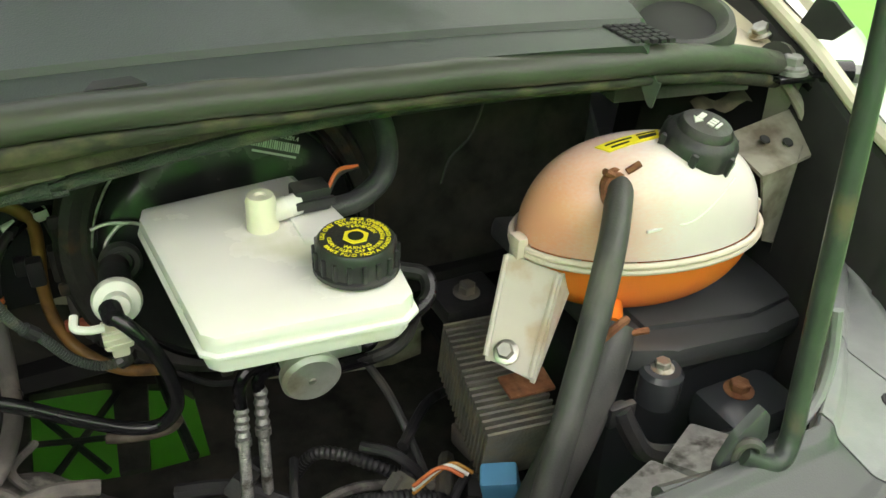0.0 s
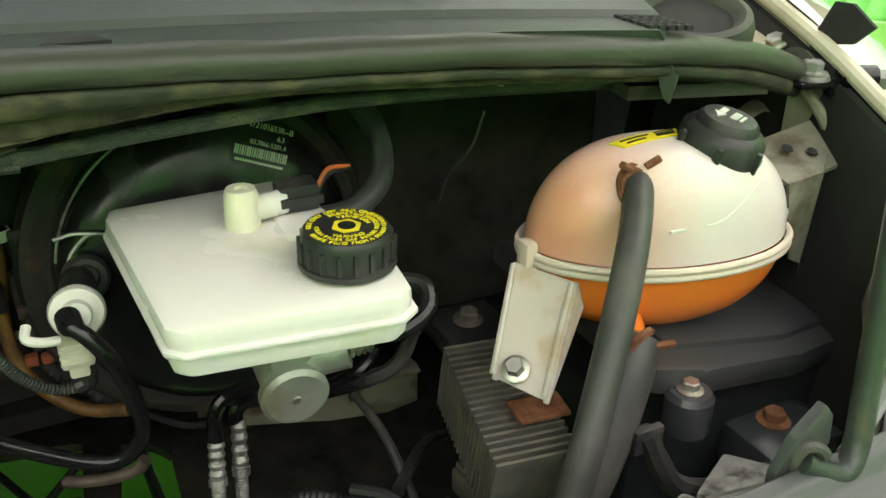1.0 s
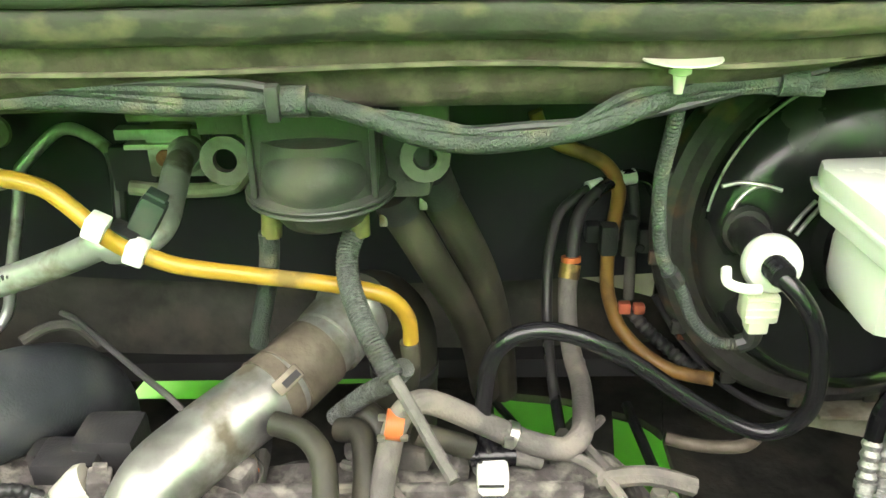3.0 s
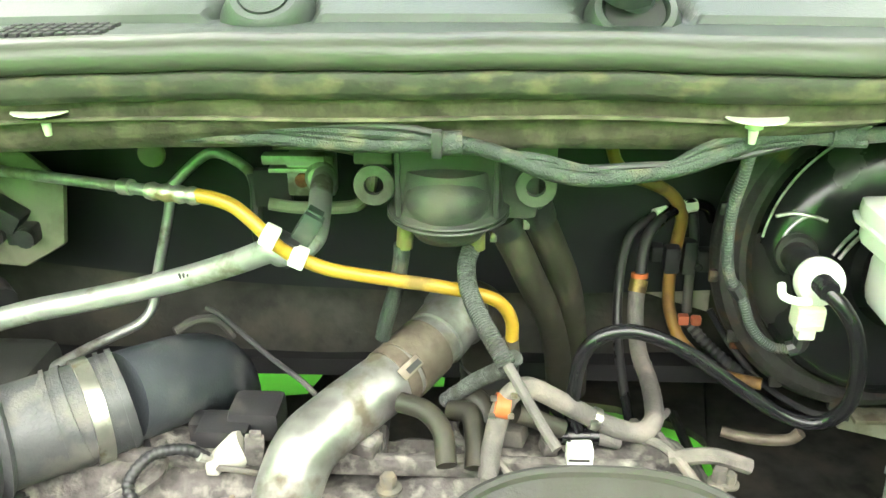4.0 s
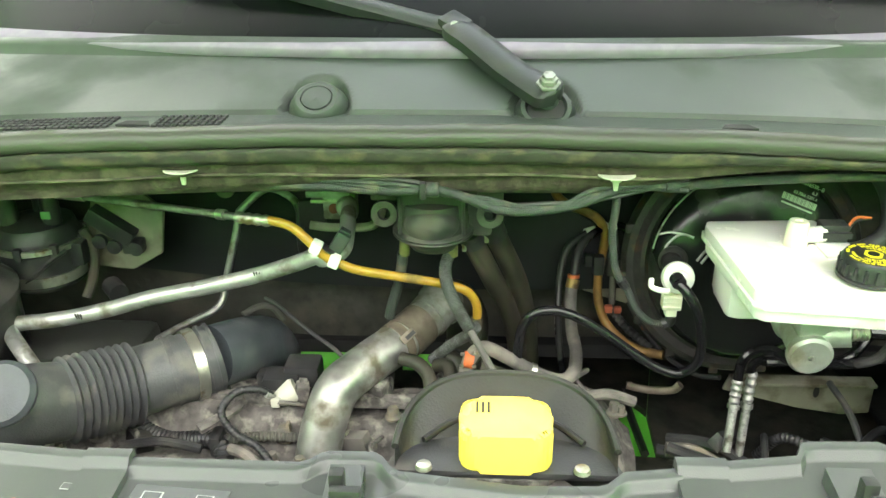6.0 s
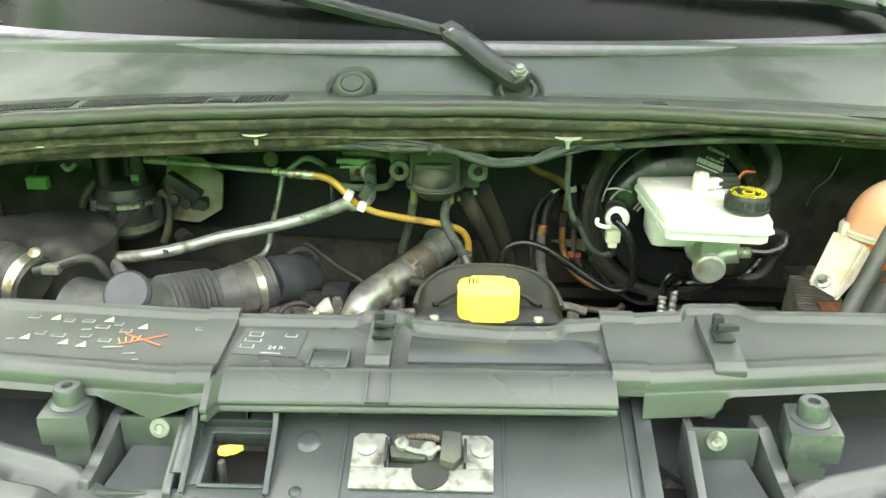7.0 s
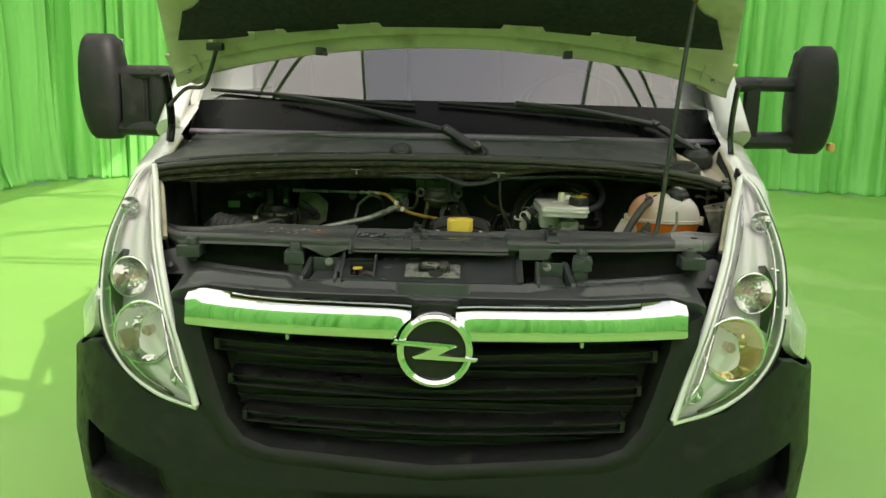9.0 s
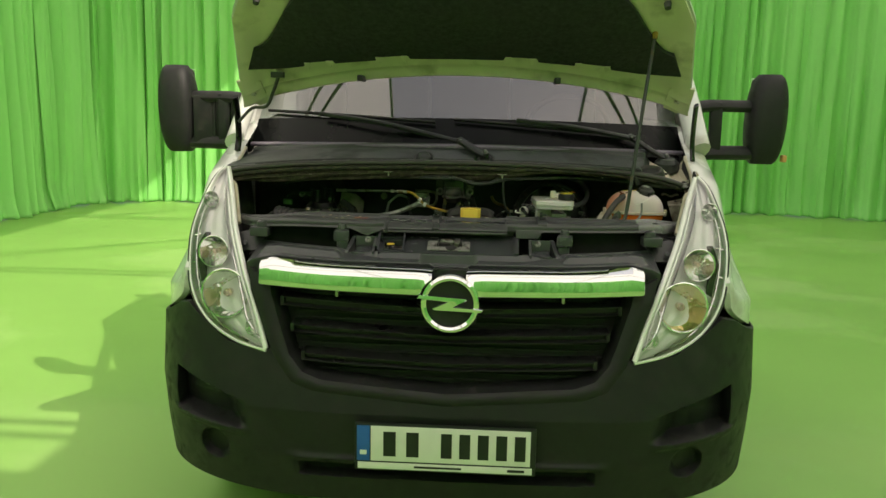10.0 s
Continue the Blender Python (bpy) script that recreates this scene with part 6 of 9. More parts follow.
# yellow caution sticker lying on the dome
def sticker(u, v):
    a, b = Vector((-0.037, -0.0094)).lerp(Vector((0.0075, 0.003)), u), Vector((-0.044, 0.0012)).lerp(Vector((0.0125, 0.0165)), u)
    q = a.lerp(b, v)
    return dome_at(q.x, q.y, 0.0012)
st = part("caution_sticker", sheet(B(), sticker, 14, 7, (0, 0, -0.001)), yellow_print, tank, "yellow caution sticker")
for v, u0, u1 in ((0.22, 0.10, 0.42), (0.60, 0.08, 0.52)):
    part("print_bar", sheet(B(), lambda u, w: Vector(sticker(u0 + (u1 - u0) * u, v + 0.10 * w)) + Vector((0, -0.0002, 0.0008)), 8, 1, (0, 0, -0.0006)), plate_ink, st)
for v, u0, u1, h in ((0.22, 0.62, 0.94, 0.30), (0.72, 0.62, 0.94, 0.08)):
    part("print_bar", sheet(B(), lambda u, w: Vector(sticker(u0 + (u1 - u0) * u, v + h * w)) + Vector((0, -0.0002, 0.0008)), 8, 2, (0, 0, -0.0006)), plate_ink, st)
# bracket leg: an open channel with a zinc bolt
def leg(u, v):
    a, b = Vector((0.500, 0.534, 1.160)), Vector((0.526, 0.503, 1.155))
    c, d = Vector((0.461, 0.490, 1.107)), Vector((0.482, 0.462, 1.101))
    return a.lerp(b, u).lerp(c.lerp(d, u), v)
part("leg", sheet(B(), leg, 4, 6, (0.004, 0.003, -0.003)), leg_plastic, tank)
for e in (0.0, 1.0):
    part("leg_flange", sheet(B(), lambda u, v: leg(e, v) + Vector((0.040 * u * (1.05 - v), 0.028 * u * (1.05 - v), -0.002)), 3, 6, (0.002, -0.003, 0)), leg_plastic, tank)
    part("leg_rib", tube([leg(e, 0.02), leg(e, 0.5), leg(e, 0.98)], 0.0022, 8, 2), leg_plastic, tank)
hexbolt(leg(0.42, 0.86) + Vector((-0.002, -0.002, 0.0015)), (-0.52, -0.50, 0.85), 0.0056, 0.011, tank)
part("foot", box(B(), (0.615, 0.53, 1.092), (0.03, 0.03, 0.05), 0.006), tank_plastic, tank)
part("outlet_stub", tube([(0.575, 0.500, 1.118), (0.556, 0.475, 1.126), (0.545, 0.460, 1.128)], 0.0095, 14), coolant, tank)
part("inlet_stub", tube([(0.592, 0.520, 1.196), (0.576, 0.511, 1.218), (0.568, 0.504, 1.2195)], 0.0085, 12), tank_plastic, tank)

hose = thing("coolant_hose", "thick black rubber coolant hose with rusty spring clip", "hose", "coolant hoses")
part("hose", tube([(0.572, 0.508, 1.217), (0.560, 0.490, 1.214), (0.535, 0.460, 1.198), (0.506, 0.432, 1.162), (0.476, 0.407, 1.114), (0.450, 0.387, 1.064), (0.42, 0.36, 1.00)], 0.0100, 16), black_hose, hose)
part("spring_clip", tube([(0.5665 + 0.0125 * math.cos(a), 0.500 + 0.0125 * math.sin(a) * 0.55, 1.2165 + 0.0125 * math.sin(a) * 0.83) for a in [2 * PI * k / 12 for k in range(13)]], 0.003, 6, 3), rust, hose)
part("spring_clip", tube([(0.5640 + 0.0125 * math.cos(a), 0.496 + 0.0125 * math.sin(a) * 0.55, 1.2155 + 0.0125 * math.sin(a) * 0.83) for a in [2 * PI * k / 12 for k in range(13)]], 0.0026, 6, 3), rust, hose)
for dx in (-0.009, 0.011):
    part("clip_ear", tube([(0.566 + dx * 0.6, 0.501, 1.228), (0.566 + dx * 1.5, 0.500, 1.233)], 0.0026, 6, 2), rust, hose)
hose = thing("coolant_hose", "thick ribbed black coolant hose under the tank", "hose", "coolant hoses")
part("hose", tube([(0.548, 0.462, 1.128), (0.535, 0.450, 1.112), (0.510, 0.435, 1.075), (0.478, 0.420, 1.040), (0.44, 0.395, 1.02), (0.40, 0.37, 0.98)], 0.017, 16), black_hose, hose)
part("spring_clip", tube([(0.544 + 0.014 * math.cos(a), 0.457 + 0.010 * math.cos(a + 1), 1.126 + 0.015 * math.sin(a)) for a in [2 * PI * k / 12 for k in range(13)]], 0.003, 6, 3), rust, hose)
part("clip_ear", tube([(0.552, 0.448, 1.130), (0.566, 0.444, 1.131)], 0.0025, 6, 2), rust, hose)

# battery box under the tank
batt = thing("battery_box", "black plastic battery box with a ribbed lid under the coolant tank", "battery box")
lid_m = Matrix.Translation((0.68, 0.5, 1.062)) @ pose(0, 0, 0, 0, 10, 0) @ Matrix.Translation((-0.68, -0.5, 0))
bm = prism(B(), [(0.560, 0.455), (0.60, 0.447), (0.70, 0.452), (0.80, 0.475), (0.82, 0.66), (0.56, 0.67)], 0.022, lid_m, 0.008)
part("lid", bm, cover_plastic, batt)
part("lid_panel", prism(B(), [(0.585, 0.474), (0.70, 0.472), (0.772, 0.490), (0.785, 0.64), (0.59, 0.65)], 0.006, lid_m @ Matrix.Translation((0, 0, 0.021)), 0.005), cover_plastic, batt)
part("case", box(B(), (0.685, 0.565, 0.945), (0.235, 0.19, 0.20), 0.012), tray_plastic, batt)
part("lid_lug", lathe(B(), [(0, 0), (0.017, 0), (0.017, 0.026), (0.014, 0.030), (0, 0.030)], Matrix.Translation((0.588, 0.445, 1.058)), 22), tray_plastic, batt)
hexbolt((0.588, 0.445, 1.087), (0, 0, 1), 0.0055, 0.008, batt)
part("foot", box(B(), (0.675, 0.432, 1.018), (0.075, 0.05, 0.04), 0.008), tray_plastic, batt)
hexbolt((0.672, 0.440, 1.037), (0, 0, 1), 0.0075, 0.010, batt, rust, "rusty_bolt")
part("foot", box(B(), (0.71, 0.405, 0.99), (0.10, 0.04, 0.05), 0.01), tray_plastic, batt)

# finned control unit
ecu = thing("finned_module", "dirty ribbed aluminium control module below the tank", "control module")
em = Matrix.Translation((0.490, 0.515, 1.040)) @ pose(0, 0, 0, 12, 0, -8)
part("body", box(B(), (0, 0, 0), (0.044, 0.108, 0.050), 0.003, em), fin_metal, ecu)
for k in range(19):
    part("fin", box(B(), (-0.003, -0.0535 + 0.0059 * k, 0.003), (0.058, 0.0022, 0.060), 0.0, em), fin_metal, ecu, smooth=False)
part("rusty_plate", prism(B(), [(-0.014, -0.010), (0.022, -0.014), (0.026, 0.010), (-0.012, 0.014)], 0.003, Matrix.Translation((0.488, 0.482, 1.076)), 0.001), rust, ecu)

# brake fluid reservoir on its master cylinder
res = thing("brake_fluid_reservoir", "milky white brake fluid reservoir with a black and yellow cap", "fluid reservoir")
rp = [(0.262, 0.640), (0.258, 0.625), (0.268, 0.482), (0.276, 0.474), (0.385, 0.462), (0.396, 0.470), (0.400, 0.502), (0.386, 0.520), (0.388, 0.560), (0.374, 0.590), (0.376, 0.648)]
part("tank_top", prism(B(), rp, 0.014, Matrix.Translation((0, 0, 1.184)), 0.005), nylon, res)
part("tank_rim", prism(B(), [(0.33 + (x - 0.33) * 1.03, 0.555 + (y - 0.555) * 1.03) for x, y in rp], 0.003, Matrix.Translation((0, 0, 1.1825)), 0.001), nylon, res)
part("tank_belly", prism(B(), [(0.33 + (x - 0.33) * 0.97, 0.555 + (y - 0.555) * 0.97) for x, y in rp], 0.015, Matrix.Translation((0, 0, 1.168)), 0.005), nylon, res)
part("rear_sump", box(B(), (0.300, 0.600, 1.142), (0.055, 0.07, 0.045), 0.012), nylon, res)
part("sensor_boss", lathe(B(), [(0, 0), (0.0112, 0), (0.0102, 0.025), (0.0088, 0.029), (0.004, 0.029), (0.0035, 0.027), (0, 0.027)], Matrix.Translation((0.333, 0.580, 1.194)), 22), nylon_stub, res)
part("plug_cradle", prism(B(), [(0.352, 0.548), (0.372, 0.544), (0.388, 0.556), (0.384, 0.590), (0.352, 0.596)], 0.006, Matrix.Translation((0, 0, 1.194)), 0.002), nylon, res)
part("sensor_boss", sweep(B(), [Vector((0.338, 0.580, 1.208)), Vector((0.360, 0.585, 1.208))], 0.008, 12), nylon, res)
plug = part("sensor_plug", box(B(), (0.370, 0.590, 1.209), (0.026, 0.019, 0.018), 0.003, None), black_plastic, res, "black sensor connector")
part("plug_rib", box(B(), (0.370, 0.578, 1.209), (0.028, 0.004, 0.006), 0.001), black_plastic, plug)
for dz in (0.0, 0.004):
    part("wire", tube([(0.385, 0.594, 1.206 + dz), (0.396, 0.602, 1.214 + dz), (0.412, 0.606, 1.216)], 0.0016, 6, 5), orange_clip if dz else black_plastic, plug)
cm = axis_pose((0.3725, 0.5065, 1.201), (0, -0.02, 1))
bc = part("reservoir_cap", lathe(B(), [(0, 0), (0.0275, 0), (0.0275, 0.003), (0.0255, 0.004), (0.0255, 0.018), (0.0235, 0.021), (0, 0.0212)], cm, 40), black_plastic, res, "ribbed black cap with yellow warning print")
for k in range(18):
    a = 2 * PI * k / 18
    part("rib", box(B(), (0.026 * math.cos(a), 0.026 * math.sin(a), 0.010), (0.003, 0.003, 0.012), 0.001, cm), black_plastic, bc)
part("print_centre", lathe(B(), [(0, 0.0212), (0.0085, 0.0212), (0.0085, 0.0218), (0, 0.0218)], cm, 6), yellow_print, bc)
part("print_ring", lathe(B(), [(0.0035, 0.0218), (0.005, 0.0218), (0.005, 0.0222), (0.0035, 0.0222)], cm, 20), plate_ink, bc)


def ring_words(words, r, start, size):
    """Letters set round the cap's centre, start in degrees clockwise from the top."""
    a = start
    for ch in words:
        if ch != " ":
            text_mesh("letter", ch, size, cm @ pose(0, 0, 0.0212, 0, 0, -a) @ Matrix.Translation((0, r, 0)), yellow_print, bc, 0.0003)
        a += math.degrees(size * (0.62 if ch not in "I L" else 0.42) / r)


def ring_under(words, r, start, size):
    a = start
    for ch in words:
        if ch != " ":
            text_mesh("letter", ch, size, cm @ pose(0, 0, 0.0212, 0, 0, -a) @ Matrix.Translation((0, r, 0)) @ pose(0, 0, 0, 0, 0, 180), yellow_print, bc, 0.0003)
        a -= math.degrees(size * (0.62 if ch not in "I L" else 0.42) / r)


ring_words("NUR ORIGINAL", 0.0205, 18, 0.0042)
ring_words("BREMSFLUSSIGKEIT", 0.0165, -14, 0.0040)
ring_words("VERWENDEN", 0.0125, 0, 0.0038)
ring_words("USE ONLY DOT 4+", 0.0205, -72, 0.0042)
ring_under("BRAKE FLUID FROM A SEALED CONTAINER", 0.0205, 262, 0.0038)
ring_under("CLEAN FILLER CAP BEFORE REMOVING", 0.0165, 285, 0.0036)
ring_under("WARNING", 0.0125, 228, 0.0042)

mc = thing("master_cylinder", "cast alloy brake master cylinder below the reservoir", "brake cylinder")
part("bore", lathe(B(), [(0, 0), (0.018, 0), (0.021, 0.003), (0.021, 0.010), (0.017, 0.014), (0.018, 0.05), (0.022, 0.055), (0.022, 0.13), (0.034, 0.135), (0.034, 0.15), (0, 0.15)], axis_pose((0.340, 0.512, 1.112), (0.05, 1, 0.12)), 28), cast_alloy, mc)
part("end_plug", lathe(B(), [(0, 0), (0.003, 0), (0.0025, 0.001), (0, 0.0015)], axis_pose((0.340, 0.5115, 1.112), (-0.05, -1, -0.12)), 10), zinc, mc)
part("port", tube([(0.352, 0.530, 1.128), (0.376, 0.522, 1.134)], 0.0135, 14), cast_alloy, mc)
part("port_nut", ribbed([(0.376, 0.522, 1.134), (0.392, 0.523, 1.134)], 0.008, 0.005, 0.002, 12), zinc, mc)
part("flange", box(B(), (0.352, 0.535, 1.140), (0.05, 0.035, 0.020), 0.004), cast_alloy, mc)
bl = thing("brake_line", "black steel brake line bent round the master cylinder", "brake line", "brake lines")
part("line", tube([(0.392, 0.523, 1.134), (0.415, 0.527, 1.132), (0.436, 0.535, 1.138), (0.440, 0.548, 1.148), (0.425, 0.560, 1.150)], 0.0062, 10), gloss_black, bl)
bl = thing("brake_line", "black steel brake line bent round the master cylinder", "brake line", "brake lines")
part("line", tube([(0.430, 0.540, 1.125), (0.420, 0.545, 1.095), (0.395, 0.548, 1.085), (0.350, 0.565, 1.075), (0.334, 0.590, 1.073), (0.312, 0.588, 1.071), (0.303, 0.586, 1.059), (0.302, 0.586, 1.036)], 0.0052, 10), gloss_black, bl)
bl = thing("brake_line", "black steel brake line bent round the master cylinder", "brake line", "brake lines")
part("line", tube([(0.440, 0.60, 1.10), (0.400, 0.575, 1.072), (0.343, 0.602, 1.052), (0.327, 0.601, 1.053), (0.320, 0.600, 1.047), (0.320, 0.600, 1.038)], 0.0052, 10), gloss_black, bl)
for top, bot in (((0.302, 0.586, 1.039), (0.293, 0.560, 0.965)), ((0.321, 0.600, 1.041), (0.312, 0.575, 0.940))):
    h = thing("braided_brake_hose", "steel-braided brake hose with crimped fittings", "brake hose", "braided brake hoses")
    d = (Vector(bot) - Vector(top))
    part("fitting", ribbed([top, Vector(top) + d * 0.34], 0.0062, 0.012, 0.0015, 16), braid_steel, h)
    part("collar", tube([Vector(top) + d * 0.34, Vector(top) + d * 0.40], 0.0066, 16, 2), braid_steel, h)
    part("hose", ribbed([Vector(top) + d * 0.38, Vector(top) + d * 1.0], 0.0050, 0.0022, 0.0004, 12), braid_steel, h)

# brake booster
boost = thing("brake_booster", "round black brake booster with a printed label", "brake booster")
bmx = axis_pose((0.338, 0.712, 1.112), (0.03, -0.985, 0.17))
part("shell", lathe(B(), [(0, -0.06), (0.125, -0.06), (0.136, -0.052), (0.141, -0.036), (0.141, -0.028), (0.137, -0.020), (0.130, -0.017), (0.121, -0.019), (0.1165, -0.016), (0.114, -0.008), (0, -0.008)], bmx, 64), booster_rim, boost, "rough black rim with rust stains")
part("drum", lathe(B(), [(0.1142, -0.010), (0.1140, 0.000), (0.111, 0.010), (0.104, 0.017), (0.090, 0.0215), (0.06, 0.025), (0.05, 0.026), (0.045, 0.034), (0, 0.034)], bmx, 64), booster_black, boost)
# bright tube laid on the drum's black edge as its highlight
part("shell_edge", tube([bmx @ Vector((0.1145 * math.cos(a), 0.1145 * math.sin(a), 0.0045)) for a in [2.05 + 0.9 * k / 10 for k in range(11)]], 0.0011, 6, 3), aluminium, boost)
for k in range(9):
    a = 1.6 + 0.42 * k
    part("crimp", box(B(), bmx @ Vector((0.139 * math.cos(a), 0.139 * math.sin(a), -0.024)), (0.012, 0.006, 0.012), 0.003), booster_rim, boost)
part("grommet", lathe(B(), [(0, 0.0), (0.024, 0.0), (0.024, 0.006), (0.020, 0.010), (0.014, 0.010), (0.012, 0.003), (0, 0.003)], axis_pose((0.243, 0.682, 1.132), (0.03, -0.93, 0.30)) @ Matrix.Scale(0.68, 4), 24), canister_grey, boost)
# bright tubes put in for highlights along the drum's pressed steps
for pts in ([(0.233, 0.686, 1.140), (0.238, 0.690, 1.149), (0.251, 0.692, 1.159), (0.265, 0.688, 1.157)], [(0.227, 0.692, 1.159), (0.240, 0.693, 1.161), (0.254, 0.690, 1.160)], [(0.267, 0.672, 1.136), (0.275, 0.676, 1.145), (0.284, 0.680, 1.153)], [(0.272, 0.672, 1.133), (0.280, 0.676, 1.142), (0.289, 0.680, 1.150)]):
    part("pressed_ridge", tube(pts, 0.0016, 8, 6), aluminium, boost)
lab = bmx @ Matrix.Translation((bmx.inverted() @ Vector((0.381, 0.684, 1.206))).xy.to_3d() + Vector((0, 0, 0.0228))) @ pose(0, 0, 0, -9, 5, -22) @ Matrix.Diagonal((0.78, 0.85, 1, 1))
for words, dy, size in (("472101653R--B", 0.016, 0.0075), ("6.3", 0.008, 0.0065), ("03.7866-5201.4", 0.001, 0.006)):
    text_mesh("print", words, size, lab @ Matrix.Translation((0.006 if dy != 0.008 else 0.018, dy, 0)), white_print, boost)
for k in range(22):
    part("barcode_bar", box(B(), (-0.026 + 0.0025 * k, -0.008, 0.0002), (0.0018 if (k * 7) % 5 < 3 else 0.0010, 0.0085, 0.0004), 0.0, lab), white_print, boost, smooth=False)
part("print_bar", box(B(), (0, -0.0165, 0.0002), (0.05, 0.0022, 0.0004), 0.0, lab), white_print, boost, smooth=False)
part("booster_neck", tube([(0.385, 0.640, 1.165), (0.425, 0.640, 1.168), (0.455, 0.655, 1.185), (0.462, 0.690, 1.215), (0.44, 0.73, 1.245), (0.40, 0.76, 1.26)], 0.0090, 14), bellows_rubber, boost)

# white vacuum valve and its shiny hose
vac = thing("vacuum_hose", "shiny black vacuum hose with a white check valve", "vacuum hose")
vm = axis_pose((0.233, 0.612, 1.145), (-0.06, -0.92, 0.32))
part("check_valve", lathe(B(), [(0, -0.012), (0.009, -0.012), (0.010, -0.004), (0.0160, -0.002), (0.0172, 0.001), (0.0168, 0.004), (0.0155, 0.008), (0.0095, 0.011), (0.0085, 0.020), (0, 0.020)], vm, 32), white_plastic, vac, "white plastic check valve")
conn = part("valve_connector", box(B(), (0.228, 0.606, 1.121), (0.020, 0.016, 0.018), 0.003), nylon_stub, vac, "pale plastic push-on connector")
part("connector_neck", box(B(), (0.228, 0.606, 1.110), (0.012, 0.012, 0.012), 0.002), nylon_stub, conn)
for dz in (-0.004, 0.001, 0.006):
    part("connector_rib", box(B(), Vector((0.228, 0.606, 1.121)) + Vector((-0.001, -0.0082, dz)), (0.018, 0.002, 0.0016), 0.0005), nylon_stub, conn)
part("valve_lip", tube([(0.204, 0.600, 1.148), (0.203, 0.592, 1.144), (0.211, 0.590, 1.141), (0.221, 0.590, 1.140)], 0.0030, 8), white_plastic, vac)
part("valve_tail", tube([(0.234, 0.625, 1.145), (0.237, 0.665, 1.138)], 0.0115, 14, 3), black_plastic, vac)
part("cuff", ribbed([(0.227, 0.594, 1.153), (0.228, 0.580, 1.153)], 0.0075, 0.0036, 0.0010, 14), shiny_hose, vac)
part("hose", tube([(0.227, 0.585, 1.152), (0.237, 0.578, 1.143), (0.247, 0.574, 1.126), (0.255, 0.575, 1.096), (0.256, 0.580, 1.064), (0.242, 0.586, 1.045), (0.219, 0.590, 1.048), (0.187, 0.592, 1.068), (0.155, 0.594, 1.091), (0.126, 0.593, 1.108), (0.103, 0.592, 1.114), (0.085, 0.592, 1.109), (0.074, 0.592, 1.094), (0.070, 0.592, 1.068), (0.069, 0.590, 1.042)], 0.0053, 14), shiny_hose, vac)

# corrugated thin conduit to the valve
con = thing("corrugated_conduit", "thin grey-green corrugated cable conduit", "conduit")
part("conduit", ribbed([(0.155, 0.556, 1.258), (0.156, 0.566, 1.238), (0.157, 0.580, 1.209), (0.162, 0.592, 1.178), (0.169, 0.600, 1.153), (0.182, 0.606, 1.132), (0.195, 0.613, 1.105), (0.212, 0.618, 1.088), (0.228, 0.620, 1.085)], 0.0040, 0.0026, 0.0009, 10), sheath, con)
part("end_boot", tube([(0.225, 0.620, 1.085), (0.232, 0.619, 1.089), (0.232, 0.616, 1.099)], 0.0058, 10, 4), black_plastic, con)
part("tape", tube([(0.173, 0.602, 1.146), (0.179, 0.605, 1.137)], 0.0050, 10, 2), black_plastic, con)

# wiring harness under the flange and white clips
har = thing("wiring_harness", "taped wiring harness hung under the seal flange", "wiring harness")
part("loom", tube([(-0.62, 0.555, 1.232), (-0.478, 0.565, 1.252), (-0.368, 0.565, 1.257), (-0.273, 0.562, 1.262), (-0.135, 0.556, 1.262), (-0.062, 0.552, 1.259), (-0.016, 0.548, 1.262), (0.014, 0.545, 1.256), (0.039, 0.545, 1.246), (0.069, 0.546, 1.242), (0.113, 0.550, 1.247), (0.146, 0.552, 1.259), (0.166, 0.555, 1.266), (0.215, 0.562, 1.264), (0.30, 0.57, 1.268), (0.42, 0.575, 1.270), (0.60, 0.58, 1.26)], 0.0046, 12), sheath, har)
for x, y, z in ((-0.016, 0.545, 1.263), (-0.268, 0.560, 1.262), (0.205, 0.560, 1.265)):
    part("tape_band", tube([(x - 0.006, y, z), (x + 0.006, y, z)], 0.0070, 12, 2), sheath, har)
for off, r in ((0.0, 0.0030), (0.006, 0.0026), (-0.005, 0.0024)):
    part("wire", tube([(-0.42, 0.566, 1.258 + off), (-0.30, 0.562, 1.260 - off), (-0.20, 0.556, 1.268 + off), (-0.05, 0.550, 1.266 - off), (0.03, 0.546, 1.252 + 0.5 * off), (0.09, 0.548, 1.246 - 0.7 * off), (0.14, 0.552, 1.258 + off), (0.22, 0.560, 1.266 - off)], r, 8), sheath if off >= 0 else black_plastic, har)
part("tie_head", box(B(), (-0.024, 0.540, 1.264), (0.006, 0.008, 0.016), 0.0015), black_plastic, har)
part("cable_clip", box(B(), (-0.262, 0.554, 1.268), (0.016, 0.010, 0.012), 0.003), plate_paint, har)
for x, y, z in ((-0.248, 0.562, 1.279), (0.151, 0.562, 1.278), (0.50, 0.580, 1.286), (-0.52, 0.553, 1.265)):
    cl = thing("panel_clip", "pale plastic clip pushed through the flange", "clip", "panel clips")
    if x != 0.50:
        part("saucer", lathe(B(), [(0, 0.000), (0.004, 0.0), (0.011, 0.0016), (0.0175, 0.0034), (0.0172, 0.0042), (0.008, 0.0036), (0, 0.0034)], Matrix.Translation((x, y - 0.016, z - 0.002)), 20), clip_plastic, cl)
    part("stem", lathe(B(), [(0, -0.012), (0.002, -0.012), (0.003, -0.004), (0.005, -0.003), (0.005, 0.001), (0, 0.002)], Matrix.Translation((x, y - 0.016, z - 0.002)), 12), clip_plastic, cl)

# fuel pump / canister under the harness
can = thing("vacuum_canister", "dull grey plastic canister hung under the harness", "canister")
part("shield", box(B(), (-0.021, 0.583, 1.234), (0.062, 0.030, 0.056), 0.004), canister_grey, can)
